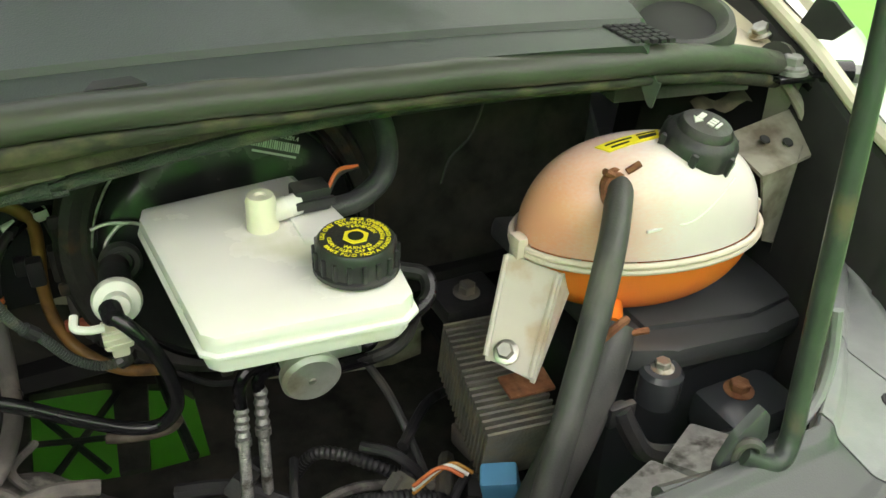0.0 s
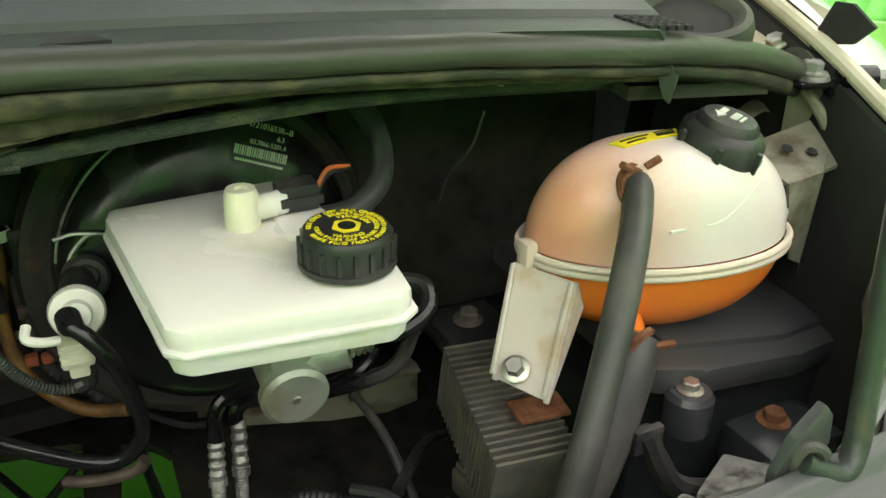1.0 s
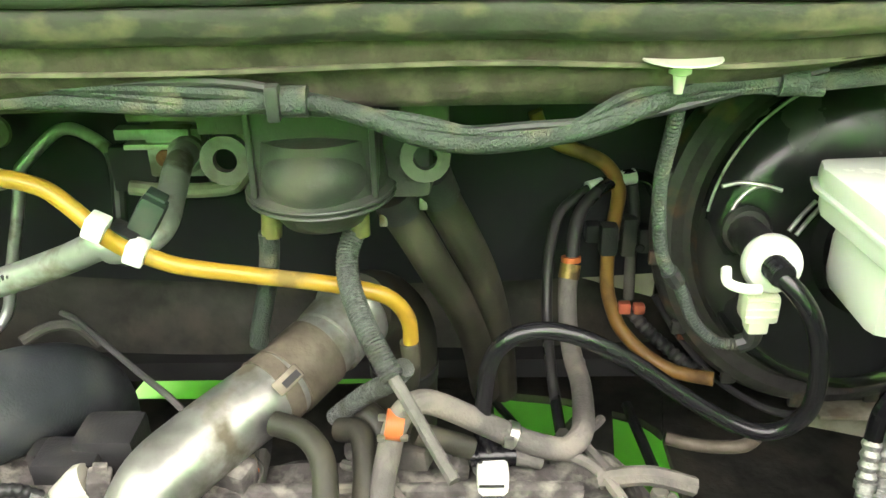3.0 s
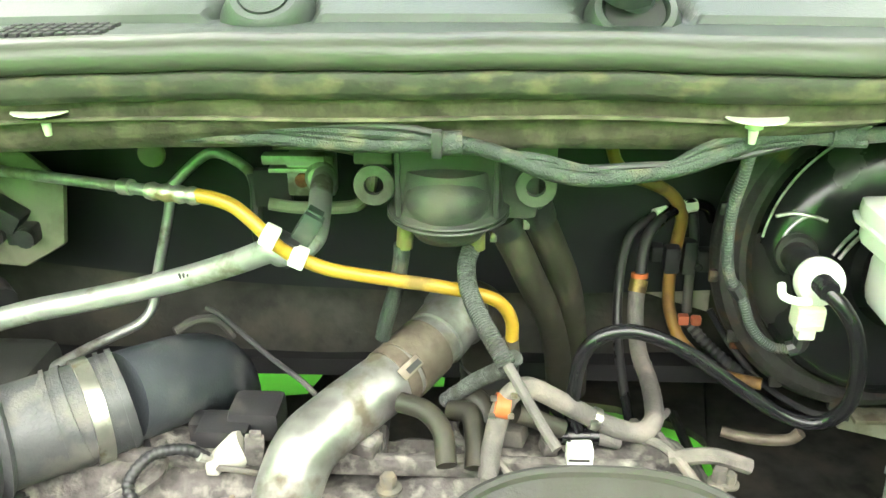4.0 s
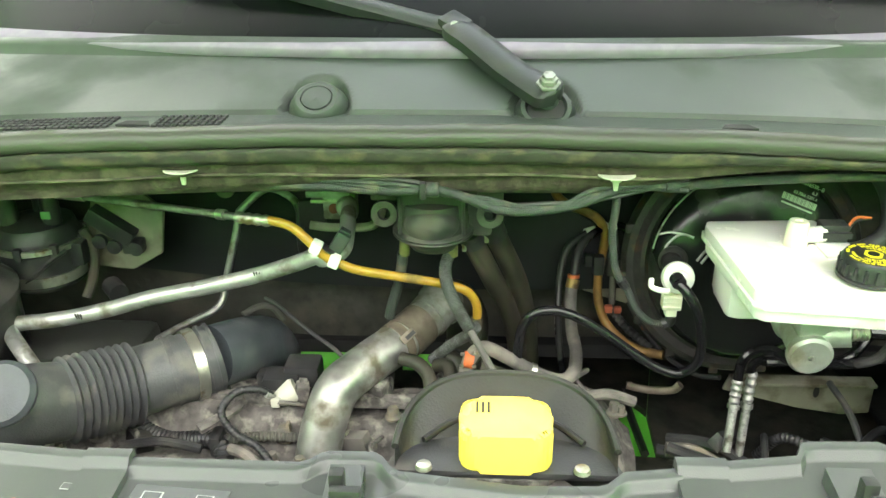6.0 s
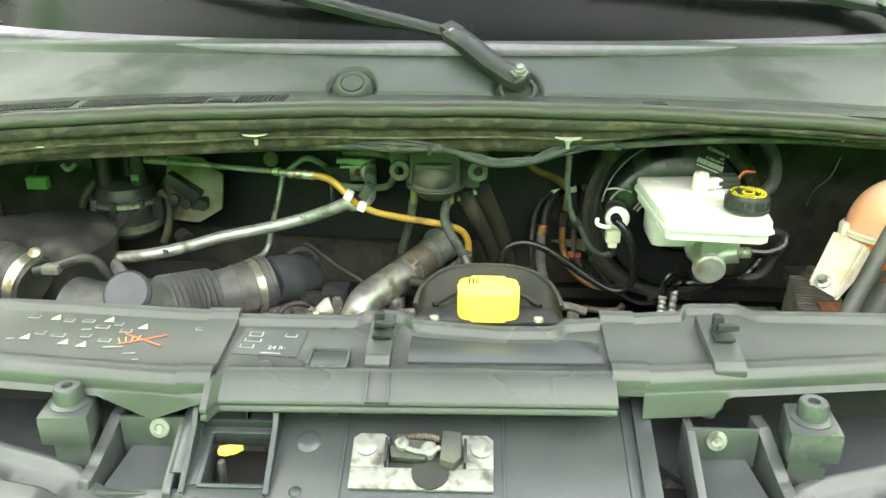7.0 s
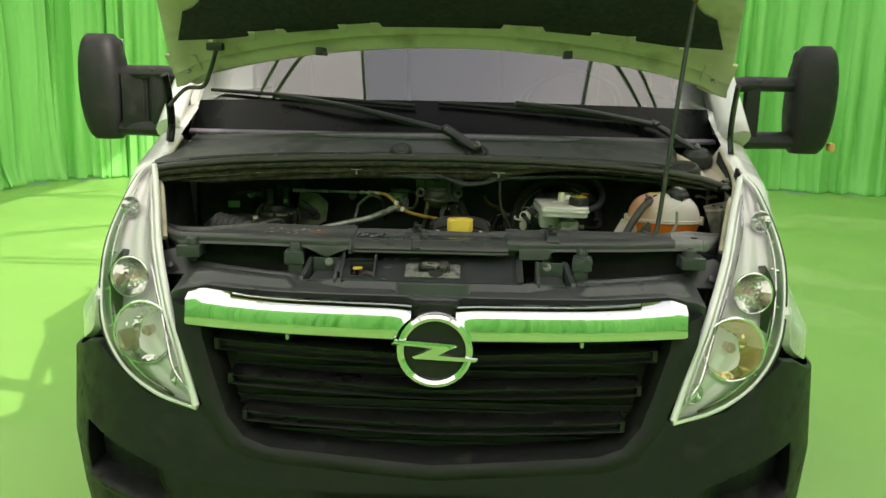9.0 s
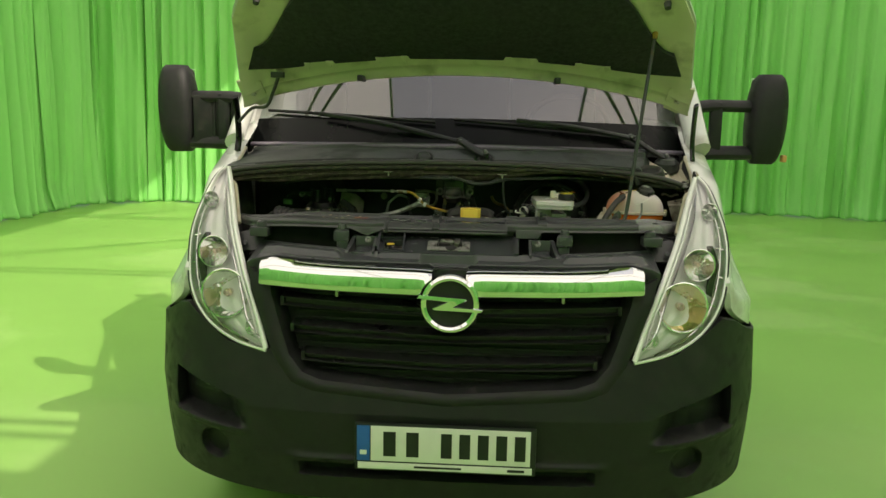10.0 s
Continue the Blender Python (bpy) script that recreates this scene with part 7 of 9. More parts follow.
part("slot", box(B(), (-0.024, 0.5675, 1.250), (0.018, 0.003, 0.008), 0.001), void_black, can)
for x in (-0.050, 0.008):
    part("shield_rib", box(B(), (x, 0.568, 1.230), (0.003, 0.006, 0.056), 0.001), canister_grey, can)
part("dome", lathe(B(), [(0, -0.022), (0.012, -0.0215), (0.021, -0.018), (0.026, -0.011), (0.028, -0.006), (0.036, -0.004), (0.037, 0.001), (0.034, 0.003), (0.031, 0.03), (0, 0.035)], Matrix.Translation((-0.021, 0.588, 1.200)), 36), canister_grey, can)
for h in (-0.0015, 0.0015):
    part("rim_line", tube([(-0.021 + 0.0372 * math.cos(a), 0.588 + 0.0372 * math.sin(a), 1.1985 + h) for a in [2 * PI * k / 32 for k in range(33)]], 0.0009, 6, 1), canister_grey, can)
part("side_cover", box(B(), (0.020, 0.600, 1.220), (0.030, 0.020, 0.060), 0.006), rubber, can)
part("bulge", lathe(B(), [(0, 0.019), (0.008, 0.0178), (0.015, 0.0142), (0.0205, 0.009), (0.0235, 0.0035), (0.0245, 0.0), (0, -0.004)], axis_pose((-0.021, 0.5685, 1.212), (0, -1, 0.1)) @ Matrix.Diagonal((1.05, 0.82, 1, 1)), 32), canister_grey, can)
for x in (-0.066, 0.032):
    m = axis_pose((x, 0.583, 1.216), (0, -1, 0.12))
    bm = B()
    prof = [(0.0060, -0.003), (0.0125, -0.003), (0.0125, 0.003), (0.0060, 0.003)]
    rings = [[bm.verts.new(m @ Vector((r * math.cos(2 * PI * j / 20), r * math.sin(2 * PI * j / 20), h))) for j in range(20)] for r, h in prof]
    for a, b in zip(rings, rings[1:] + rings[:1]):
        for j in range(20):
            bm.faces.new((a[j], a[(j + 1) % 20], b[(j + 1) % 20], b[j]))
    box(bm, (x, 0.584, 1.244), (0.024, 0.006, 0.030), 0.002)
    part("lug", bm, lug_cast, can)
for pts in ([(-0.047, 0.588, 1.196), (-0.049, 0.587, 1.172)], [(-0.003, 0.588, 1.196), (-0.003, 0.587, 1.172)]):
    part("nipple", tube(pts, 0.0054, 12, 3), nipple_green, can)
can.matrix_basis = Matrix.Translation((-0.0165, 0.6220, 1.2080)) @ Matrix.Scale(1.115, 4) @ Matrix.Translation((0.0170, -0.5830, -1.2160))

# mesh-sleeved fuel hoses under the canister
br = thing("braided_hose", "dark green sleeved fuel hose hung from the canister", "hose", "sleeved hoses")
part("hose", tube([(-0.054, 0.627, 1.161), (-0.055, 0.628, 1.148), (-0.060, 0.632, 1.122), (-0.069, 0.638, 1.090), (-0.072, 0.640, 1.076)], 0.0060, 12), sheath, br)
br = thing("braided_hose", "grey mesh-sleeved fuel hose", "hose", "sleeved hoses")
part("hose", ribbed([(-0.004, 0.628, 1.161), (-0.008, 0.618, 1.150), (-0.006, 0.604, 1.138), (0.002, 0.585, 1.127), (0.012, 0.566, 1.118), (0.020, 0.556, 1.108)], 0.0068, 0.0020, 0.0007, 14), mesh_sleeve, br)
part("tail", tube([(0.019, 0.557, 1.110), (0.030, 0.548, 1.094), (0.042, 0.535, 1.078), (0.052, 0.520, 1.069)], 0.0036, 10), grey_hose, br)
br = thing("braided_hose", "grey mesh-sleeved fuel hose", "hose", "sleeved hoses")
part("hose", ribbed([(0.026, 0.566, 1.108), (0.016, 0.575, 1.092), (-0.002, 0.594, 1.068), (-0.023, 0.613, 1.038)], 0.0062, 0.0020, 0.0006, 12), mesh_sleeve, br)

# amber fuel line with its steel start
fl = thing("fuel_line", "translucent amber fuel line clipped across the bay", "fuel line")
part("amber_hose", tube([(-0.189, 0.606, 1.205), (-0.177, 0.605, 1.203), (-0.164, 0.604, 1.198), (-0.151, 0.601, 1.188), (-0.141, 0.599, 1.178), (-0.133, 0.602, 1.167), (-0.121, 0.605, 1.159), (-0.101, 0.607, 1.150), (-0.064, 0.614, 1.140), (-0.030, 0.618, 1.133), (0.000, 0.620, 1.126), (0.016, 0.622, 1.118), (0.025, 0.625, 1.102), (0.026, 0.627, 1.081)], 0.0050, 14), yellow_hose, fl)
part("hose_end", tube([(0.025, 0.627, 1.085), (0.026, 0.628, 1.071), (0.024, 0.632, 1.050)], 0.0062, 12, 3), aged_hose, fl)
part("steel_end", tube([(-0.459, 0.700, 1.195), (-0.423, 0.690, 1.196), (-0.245, 0.622, 1.204), (-0.224, 0.613, 1.205)], 0.0042, 12), steel_pipe, fl)
part("coupling", ribbed([(-0.225, 0.613, 1.205), (-0.187, 0.606, 1.204)], 0.0066, 0.010, 0.0012, 14), zinc, fl)
part("coupling", tube([(-0.247, 0.623, 1.204), (-0.238, 0.619, 1.205)], 0.0058, 12, 2), zinc, fl)
part("coupling", tube([(-0.461, 0.701, 1.195), (-0.422, 0.690, 1.196)], 0.0060, 12, 3), zinc, fl)
for p, a in (((-0.140, 0.599, 1.179), 28), ((-0.123, 0.604, 1.161), 24)):
    part("clip_half", box(B(), (0, 0, 0), (0.0115, 0.014, 0.0125), 0.002, Matrix.Translation(p) @ pose(0, 0, 0, 0, a, 0)), white_plastic, fl, "white pipe clip")
clip = part("clip_body", box(B(), (0, 0, 0), (0.018, 0.016, 0.020), 0.003, Matrix.Translation((-0.134, 0.612, 1.163)) @ pose(0, 0, 0, 0, 30, 0)), black_plastic, fl)
part("clip_arm", box(B(), (0, 0, 0), (0.015, 0.012, 0.030), 0.003, Matrix.Translation((-0.120, 0.618, 1.174)) @ pose(0, 0, 0, 0, 32, 0)), tag_dark, clip)
part("clip_tab", box(B(), (0, 0, 0), (0.012, 0.010, 0.008), 0.0015, Matrix.Translation((-0.114, 0.622, 1.185)) @ pose(0, 0, 0, 0, 32, 0)), tag_dark, clip)

# air conditioning pipes
ac = thing("air_conditioning_pipe", "bright aluminium air conditioning pipe", "pipe", "air conditioning pipes")
part("pipe", tube([(-0.434, 0.545, 1.053), (-0.456, 0.565, 1.063), (-0.480, 0.590, 1.067), (-0.496, 0.610, 1.069), (-0.485, 0.617, 1.071), (-0.456, 0.620, 1.073), (-0.422, 0.621, 1.079), (-0.380, 0.623, 1.089), (-0.335, 0.625, 1.102), (-0.275, 0.627, 1.115), (-0.217, 0.628, 1.130), (-0.172, 0.618, 1.149), (-0.142, 0.606, 1.165)] + [(-0.136, 0.608, 1.161), (-0.125, 0.618, 1.160), (-0.117, 0.632, 1.164), (-0.117, 0.655, 1.173), (-0.120, 0.685, 1.181), (-0.124, 0.715, 1.178)], 0.0088, 16), aluminium, ac)
for q, way in (((-0.417, 0.612, 1.084), (0.97, 0.05, 0.1)), ((-0.214, 0.620, 1.135), (0.95, 0, 0.25))):
    for k in range(3):
        part("print_bar", box(B(), (0.0028 * k, 0, 0), (0.0012, 0.0016, 0.0075), 0.0, Matrix.Translation(q) @ pose(0, 0, 0, 14, -10 + 6 * k, 0)), rubber, ac)
ac = thing("air_conditioning_pipe", "thin aluminium refrigerant pipe", "pipe", "air conditioning pipes")
part("pipe", tube([(-0.193, 0.765, 1.150), (-0.201, 0.772, 1.162), (-0.217, 0.780, 1.170), (-0.233, 0.786, 1.173), (-0.248, 0.788, 1.167), (-0.273, 0.786, 1.145)] + [(-0.277, 0.784, 1.138), (-0.282, 0.780, 1.114), (-0.297, 0.770, 1.058), (-0.303, 0.763, 1.030), (-0.313, 0.752, 1.018), (-0.333, 0.735, 1.013), (-0.350, 0.715, 1.011), (-0.372, 0.680, 1.009)], 0.0047, 14), aluminium, ac)
part("boot", tube([(-0.197, 0.768, 1.161), (-0.194, 0.764, 1.146), (-0.192, 0.750, 1.114), (-0.184, 0.730, 1.105)], 0.0052, 10), black_plastic, ac, "black rubber sleeve on the pipe")
blk = thing("expansion_valve", "aluminium expansion valve block in a cream firewall frame", "valve block")
fr = [(-0.178, 0.745, 1.142), (-0.153, 0.745, 1.139), (-0.111, 0.745, 1.140), (-0.097, 0.745, 1.147), (-0.090, 0.745, 1.164), (-0.091, 0.745, 1.181), (-0.098, 0.745, 1.190), (-0.130, 0.745, 1.196), (-0.170, 0.745, 1.196)]
part("frame", tube(fr, 0.0055, 10, 4), bracket_paint, blk)
part("block", box(B(), (-0.140, 0.750, 1.169), (0.040, 0.02, 0.036), 0.003), aluminium, blk)
part("top_bar", box(B(), (-0.153, 0.742, 1.184), (0.052, 0.012, 0.008), 0.0015), aluminium, blk)
part("top_bar", box(B(), (-0.154, 0.742, 1.175), (0.040, 0.012, 0.004), 0.001), zinc, blk)
part("port", lathe(B(), [(0, 0), (0.013, 0), (0.013, 0.006), (0.010, 0.010), (0, 0.010)], axis_pose((-0.130, 0.738, 1.170), (0, -1, 0.1)), 20), aluminium, blk)
part("port_bolt", lathe(B(), [(0, 0), (0.006, 0), (0.006, 0.004), (0.003, 0.005), (0, 0.005)], axis_pose((-0.146, 0.738, 1.167), (0, -1, 0.1)), 14), rust, blk)
part("blind_hole", box(B(), (-0.176, 0.756, 1.153), (0.032, 0.010, 0.034), 0.002), void_black, blk)
pad_disc = thing("firewall_grommet", "pale round grommet on the firewall", "grommet")
part("disc", lathe(B(), [(0, 0), (0.013, 0), (0.012, 0.003), (0.006, 0.004), (0, 0.0035)], axis_pose((-0.296, 0.800, 1.167), (0, -1, 0.1)), 20), plate_paint, pad_disc)

# metal charge pipe
cp = thing("charge_pipe", "dull bare-metal charge air pipe rising from the engine", "pipe")
CHARGE = [(-0.020, 0.690, 1.065), (-0.032, 0.668, 1.060), (-0.056, 0.632, 1.053), (-0.080, 0.603, 1.048), (-0.103, 0.578, 1.041), (-0.118, 0.558, 1.035), (-0.127, 0.542, 1.018), (-0.134, 0.526, 0.992), (-0.138, 0.512, 0.964), (-0.143, 0.500, 0.938)]
part("pipe", tube(CHARGE, 0.0235, 28), steel_pipe, cp)
part("pipe_sleeve", tube([Vector(CHARGE[1]).lerp(Vector(CHARGE[2]), w) for w in (0.30, 0.75, 1.05)], 0.0252, 28, 3), sleeve_steel, cp, "dull brown slip-on steel sleeve")
part("pipe_sleeve", tube([Vector(CHARGE[2]).lerp(Vector(CHARGE[3]), w) for w in (0.12, 0.30, 0.42)], 0.0246, 28, 3), sleeve_steel, cp)
pm = axis_pose(CHARGE[0], Vector(CHARGE[0]) - Vector(CHARGE[1]))
part("bead", lathe(B(), [(0.019, -0.030), (0.0255, -0.028), (0.0260, -0.004), (0.0285, 0.000), (0.0285, 0.005), (0.0262, 0.008), (0.021, 0.008)], pm, 32), steel_pipe, cp)
cs = axis_pose((-0.048, 0.606, 1.072), (0.15, -0.80, 0.55))
part("clip_slot", box(B(), (0, 0, 0), (0.010, 0.019, 0.004), 0.0015, cs @ pose(0, 0, 0, 0, 0, -52)), sleeve_steel, cp)
part("slot_hole", box(B(), (0.001, 0.002, 0.0018), (0.0045, 0.012, 0.002), 0.0, cs @ pose(0, 0, 0, 0, 0, -52)), void_black, cp)
part("rubber_boot", tube([(-0.016, 0.700, 1.064), (-0.002, 0.735, 1.046), (0.011, 0.755, 1.012), (0.012, 0.760, 0.969), (0.011, 0.760, 0.918)], 0.0270, 20), aged_hose, cp)
part("boot_band", tube([(0.012, 0.758, 0.982), (0.012, 0.760, 0.970)], 0.0282, 20, 2), black_plastic, cp)

# intake hose with ribbed bellows
ih = thing("intake_hose", "large black rubber air intake hose with ribbed bellows", "air hose")
part("elbow", tube([(-0.485, 0.470, 1.066), (-0.452, 0.460, 1.064), (-0.432, 0.468, 1.059), (-0.409, 0.480, 1.059), (-0.387, 0.505, 1.047)], 0.0400, 26), bellows_rubber, ih)
part("end_cap", lathe(B(), [(0, 0), (0.030, 0), (0.030, 0.004), (0.026, 0.008), (0, 0.008)], axis_pose((-0.397, 0.435, 1.103), (0.05, -0.75, 0.65)), 28), outlet_rubber, ih)
part("bellows", ribbed([(-0.388, 0.503, 1.048), (-0.362, 0.530, 1.042), (-0.335, 0.555, 1.037)], 0.0450, 0.0080, 0.0065, 30), bellows_rubber, ih)
part("cuff", tube([(-0.337, 0.554, 1.037), (-0.309, 0.570, 1.040), (-0.283, 0.585, 1.042), (-0.262, 0.600, 1.044)], 0.0375, 26), bellows_rubber, ih)
clamp = part("hose_clamp", tube([(-0.287, 0.582, 1.042), (-0.278, 0.589, 1.042)], 0.0402, 32, 2), zinc, ih, "worm-drive hose clamp")
part("clamp_print", tube([(-0.295, 0.578, 1.041), (-0.290, 0.581, 1.042)], 0.0388, 28, 2), bellows_rubber, clamp)
for a, b in ((310, 316), (380, 386), (396, 403)):
    part("cuff_bead", tube([Vector((-0.309, 0.570, 1.040)).lerp(Vector((-0.262, 0.600, 1.044)), (w - 300) / 104) for w in (a, b)], 0.0392, 26, 2), bellows_rubber, ih)
part("outlet", tube([(-0.265, 0.598, 1.044), (-0.249, 0.622, 1.038), (-0.238, 0.655, 1.025), (-0.232, 0.690, 1.003), (-0.232, 0.715, 0.970), (-0.237, 0.725, 0.924)], 0.0355, 26), outlet_rubber, ih)
part("outlet_lip", tube([(-0.255, 0.690, 1.047), (-0.241, 0.705, 1.050), (-0.226, 0.715, 1.044), (-0.216, 0.722, 1.024)], 0.0040, 8), rubber, ih)
wi = thing("sensor_wire", "thin black sensor cable", "cable")
part("wire", tube([(-0.233, 0.712, 1.058), (-0.219, 0.705, 1.055), (-0.195, 0.690, 1.044), (-0.168, 0.672, 1.033), (-0.141, 0.650, 1.028), (-0.127, 0.640, 1.021)], 0.0024, 8), rubber, wi)

# heater hoses
for pts in ([(0.016, 0.655, 1.173), (0.021, 0.660, 1.158), (0.030, 0.668, 1.137), (0.043, 0.682, 1.104), (0.058, 0.703, 1.065), (0.071, 0.730, 1.014), (0.079, 0.760, 0.949)], [(0.039, 0.660, 1.184), (0.045, 0.668, 1.165), (0.056, 0.680, 1.137), (0.069, 0.695, 1.102), (0.079, 0.715, 1.061), (0.088, 0.745, 1.005), (0.094, 0.770, 0.942)]):
    hh = thing("heater_hose", "dull brown-black heater hose running down the firewall", "hose", "heater hoses")
    part("hose", tube(pts, 0.0122, 16), heater_rubber, hh)
    part("cuff", tube([Vector(pts[0]), Vector(pts[0]).lerp(Vector(pts[1]), 1.0)], 0.0132, 16, 3), black_plastic, hh)
    part("clip_ear", box(B(), Vector(pts[1]) + Vector((-0.010, -0.010, 0.0)), (0.005, 0.006, 0.008), 0.001), zinc, hh)
    part("paint_dot", lathe(B(), [(0, 0), (0.0022, 0), (0.0015, 0.0008), (0, 0.001)], axis_pose(Vector(pts[3]) + Vector((0.001, -0.0098, 0.005)), (0, -0.9, 0.45)), 10), white_print, hh)

# grey coolant hose loop
gh = thing("grey_hose", "dusty grey rubber hose looping over the engine", "hose")
part("hose", tube([(0.141, 0.752, 1.060), (0.140, 0.745, 1.044), (0.140, 0.732, 1.028), (0.140, 0.708, 1.020), (0.141, 0.672, 1.020), (0.137, 0.632, 1.026), (0.131, 0.602, 1.032), (0.120, 0.592, 1.029), (0.103, 0.592, 1.032), (0.086, 0.592, 1.040), (0.066, 0.588, 1.054), (0.045, 0.582, 1.070), (0.033, 0.578, 1.076), (0.024, 0.575, 1.072), (0.018, 0.573, 1.061), (0.014, 0.568, 1.046), (0.011, 0.560, 1.034), (0.009, 0.550, 1.019)], 0.0073, 16), grey_hose, gh)
part("spring_clip", tube([(0.013, 0.571, 1.066), (0.023, 0.571, 1.064)], 0.0088, 16, 2), orange_clip, gh, "orange spring clip")
for p in ((0.012, 0.564, 1.076), (0.026, 0.566, 1.077), (0.011, 0.562, 1.063), (0.024, 0.562, 1.063)):
    part("clip_ear", box(B(), p, (0.0045, 0.004, 0.003), 0.001), zinc, gh)
part("clamp", tube([(0.089, 0.592, 1.039), (0.084, 0.592, 1.041)], 0.0086, 16, 2), zinc, gh, "bright crimped clamp")
part("clamp_ear", box(B(), (0.085, 0.583, 1.042), (0.006, 0.004, 0.006), 0.001), zinc, gh)
part("collar", tube([(0.143, 0.758, 1.075), (0.143, 0.757, 1.071)], 0.0076, 14, 2), orange_clip, gh)
part("collar", tube([(0.143, 0.757, 1.069), (0.141, 0.752, 1.059)], 0.0080, 14, 2), brass, gh, "brass hose fitting")
part("band", tube([(0.141, 0.700, 1.018), (0.141, 0.696, 1.017)], 0.0078, 14, 2), black_plastic, gh)
bh = thing("vent_hose", "thin black vent hose arching in front of the firewall", "hose", "vent hoses")
part("hose", tube([(0.144, 0.758, 1.072), (0.146, 0.768, 1.088), (0.151, 0.778, 1.102), (0.163, 0.790, 1.112), (0.179, 0.800, 1.119), (0.194, 0.805, 1.122), (0.208, 0.808, 1.118), (0.216, 0.810, 1.105)], 0.0052, 12), gloss_black, bh)
part("marker", tube([(0.183, 0.802, 1.120), (0.197, 0.806, 1.121)], 0.0062, 12, 2), white_plastic, bh, "white plastic marker sleeve")
bh = thing("vent_hose", "thin black vent hose arching in front of the firewall", "hose", "vent hoses")
part("hose", tube([(0.177, 0.806, 1.117), (0.164, 0.800, 1.115), (0.148, 0.790, 1.109), (0.136, 0.780, 1.101), (0.129, 0.770, 1.083), (0.126, 0.760, 1.058), (0.125, 0.745, 1.031), (0.125, 0.720, 1.011), (0.127, 0.690, 0.991), (0.129, 0.670, 0.978)], 0.0042, 12), gloss_black, bh)
part("marker", tube([(0.159, 0.797, 1.115), (0.171, 0.803, 1.116)], 0.0054, 12, 2), white_plastic, bh, "white plastic marker sleeve")
bh = thing("vent_hose", "thin black hose dropping down the firewall plate", "hose", "vent hoses")
part("hose", tube([(0.196, 0.808, 1.113), (0.200, 0.806, 1.087), (0.199, 0.802, 1.052), (0.199, 0.795, 1.016)], 0.0046, 12), rubber, bh)
th = thing("return_hose", "amber-brown fuel return hose at the firewall", "hose")
part("hose", tube([(0.116, 0.800, 1.177), (0.122, 0.800, 1.162), (0.135, 0.800, 1.151), (0.158, 0.800, 1.142), (0.174, 0.800, 1.132), (0.184, 0.800, 1.114), (0.183, 0.800, 1.089), (0.179, 0.796, 1.060), (0.179, 0.790, 1.032), (0.183, 0.784, 1.014), (0.191, 0.776, 0.997), (0.209, 0.762, 0.982), (0.230, 0.748, 0.975), (0.258, 0.735, 0.976)], 0.0058, 12), tan_hose, th)
# same amber hose; the duller brown stands in for shade low in the bay
part("lower_run", tube([(0.202, 0.660, 0.980), (0.216, 0.655, 0.979), (0.234, 0.650, 0.980), (0.252, 0.646, 0.984), (0.259, 0.644, 0.993)], 0.0048, 12), sleeve_steel, th)
cable = thing("ribbed_cable", "black ribbed cable with a red tag beside the booster", "cable")
part("cable", ribbed([(0.199, 0.790, 1.009), (0.215, 0.778, 0.993), (0.236, 0.765, 0.978), (0.259, 0.750, 0.966)], 0.0060, 0.0060, 0.0012, 12), black_plastic, cable)
part("cable", tube([(0.220, 0.795, 1.019), (0.230, 0.785, 1.003), (0.241, 0.772, 0.989), (0.265, 0.748, 0.967), (0.295, 0.715, 0.962), (0.317, 0.690, 0.974)], 0.0032, 10), black_plastic, cable)
part("tag", box(B(), (0.193, 0.782, 1.015), (0.010, 0.008, 0.010), 0.002), red_print, cable, "red locking tag")
part("tag", box(B(), (0.205, 0.782, 1.014), (0.010, 0.009, 0.009), 0.003), red_print, cable, "red locking tag")
part("rust_mark", box(B(), (0.238, 0.764, 0.999), (0.009, 0.004, 0.008), 0.002), rust, cable)
pl = thing("firewall_plate", "cream painted pressed plate on the firewall", "plate")
corners = [Vector(p) for p in [(0.232, 0.826, 1.169), (0.187, 0.826, 1.143), (0.159, 0.826, 1.119), (0.164, 0.826, 1.020), (0.183, 0.826, 1.016), (0.191, 0.826, 1.012), (0.228, 0.826, 1.000), (0.224, 0.826, 1.078), (0.231, 0.826, 1.118)]]
part("plate", prism(B(), [(p.x, p.z) for p in corners], 0.006, Matrix.Translation((0, 0.828, 0)) @ pose(0, 0, 0, 90, 0, 0), 0.0015), firewall_cream, pl)
rack = part("clamp_block", box(B(), (0.188, 0.806, 1.072), (0.044, 0.010, 0.012), 0.003), black_plastic, pl, "black hose clamp")
for q, w, h in (((0.166, 0.802, 1.075), 0.012, 0.016), ((0.177, 0.790, 1.074), 0.014, 0.026), ((0.195, 0.800, 1.072), 0.012, 0.034), ((0.210, 0.802, 1.068), 0.014, 0.022)):
    part("jaw", box(B(), q, (w, 0.014, h), 0.003), black_plastic, rack)
part("bolt_hole", lathe(B(), [(0, 0), (0.004, 0), (0.003, 0.001), (0, 0.001)], axis_pose((0.204, 0.794, 1.063), (0, -1, 0.1)), 12), void_black, rack)

# bracket plate behind the booster hoses
bp = thing("bracket_plate", "grey painted bracket plate with an oval hole", "bracket")
part("plate", prism(B(), [(0.344, 0.914), (0.350, 0.932), (0.520, 0.936), (0.535, 0.930), (0.535, 0.884), (0.500, 0.880), (0.440, 0.890)], 0.006, Matrix.Translation((0, 0.760, 0)) @ pose(0, 0, 0, 90, 0, 0), 0.002), bracket_paint, bp)
part("hole", lathe(B(), [(0, 0), (0.005, 0), (0.0045, 0.0008), (0, 0.0008)], axis_pose((0.463, 0.754, 0.914), (0, -1, 0)) @ Matrix.Diagonal((0.8, 1.7, 1, 1)), 16), void_black, bp)
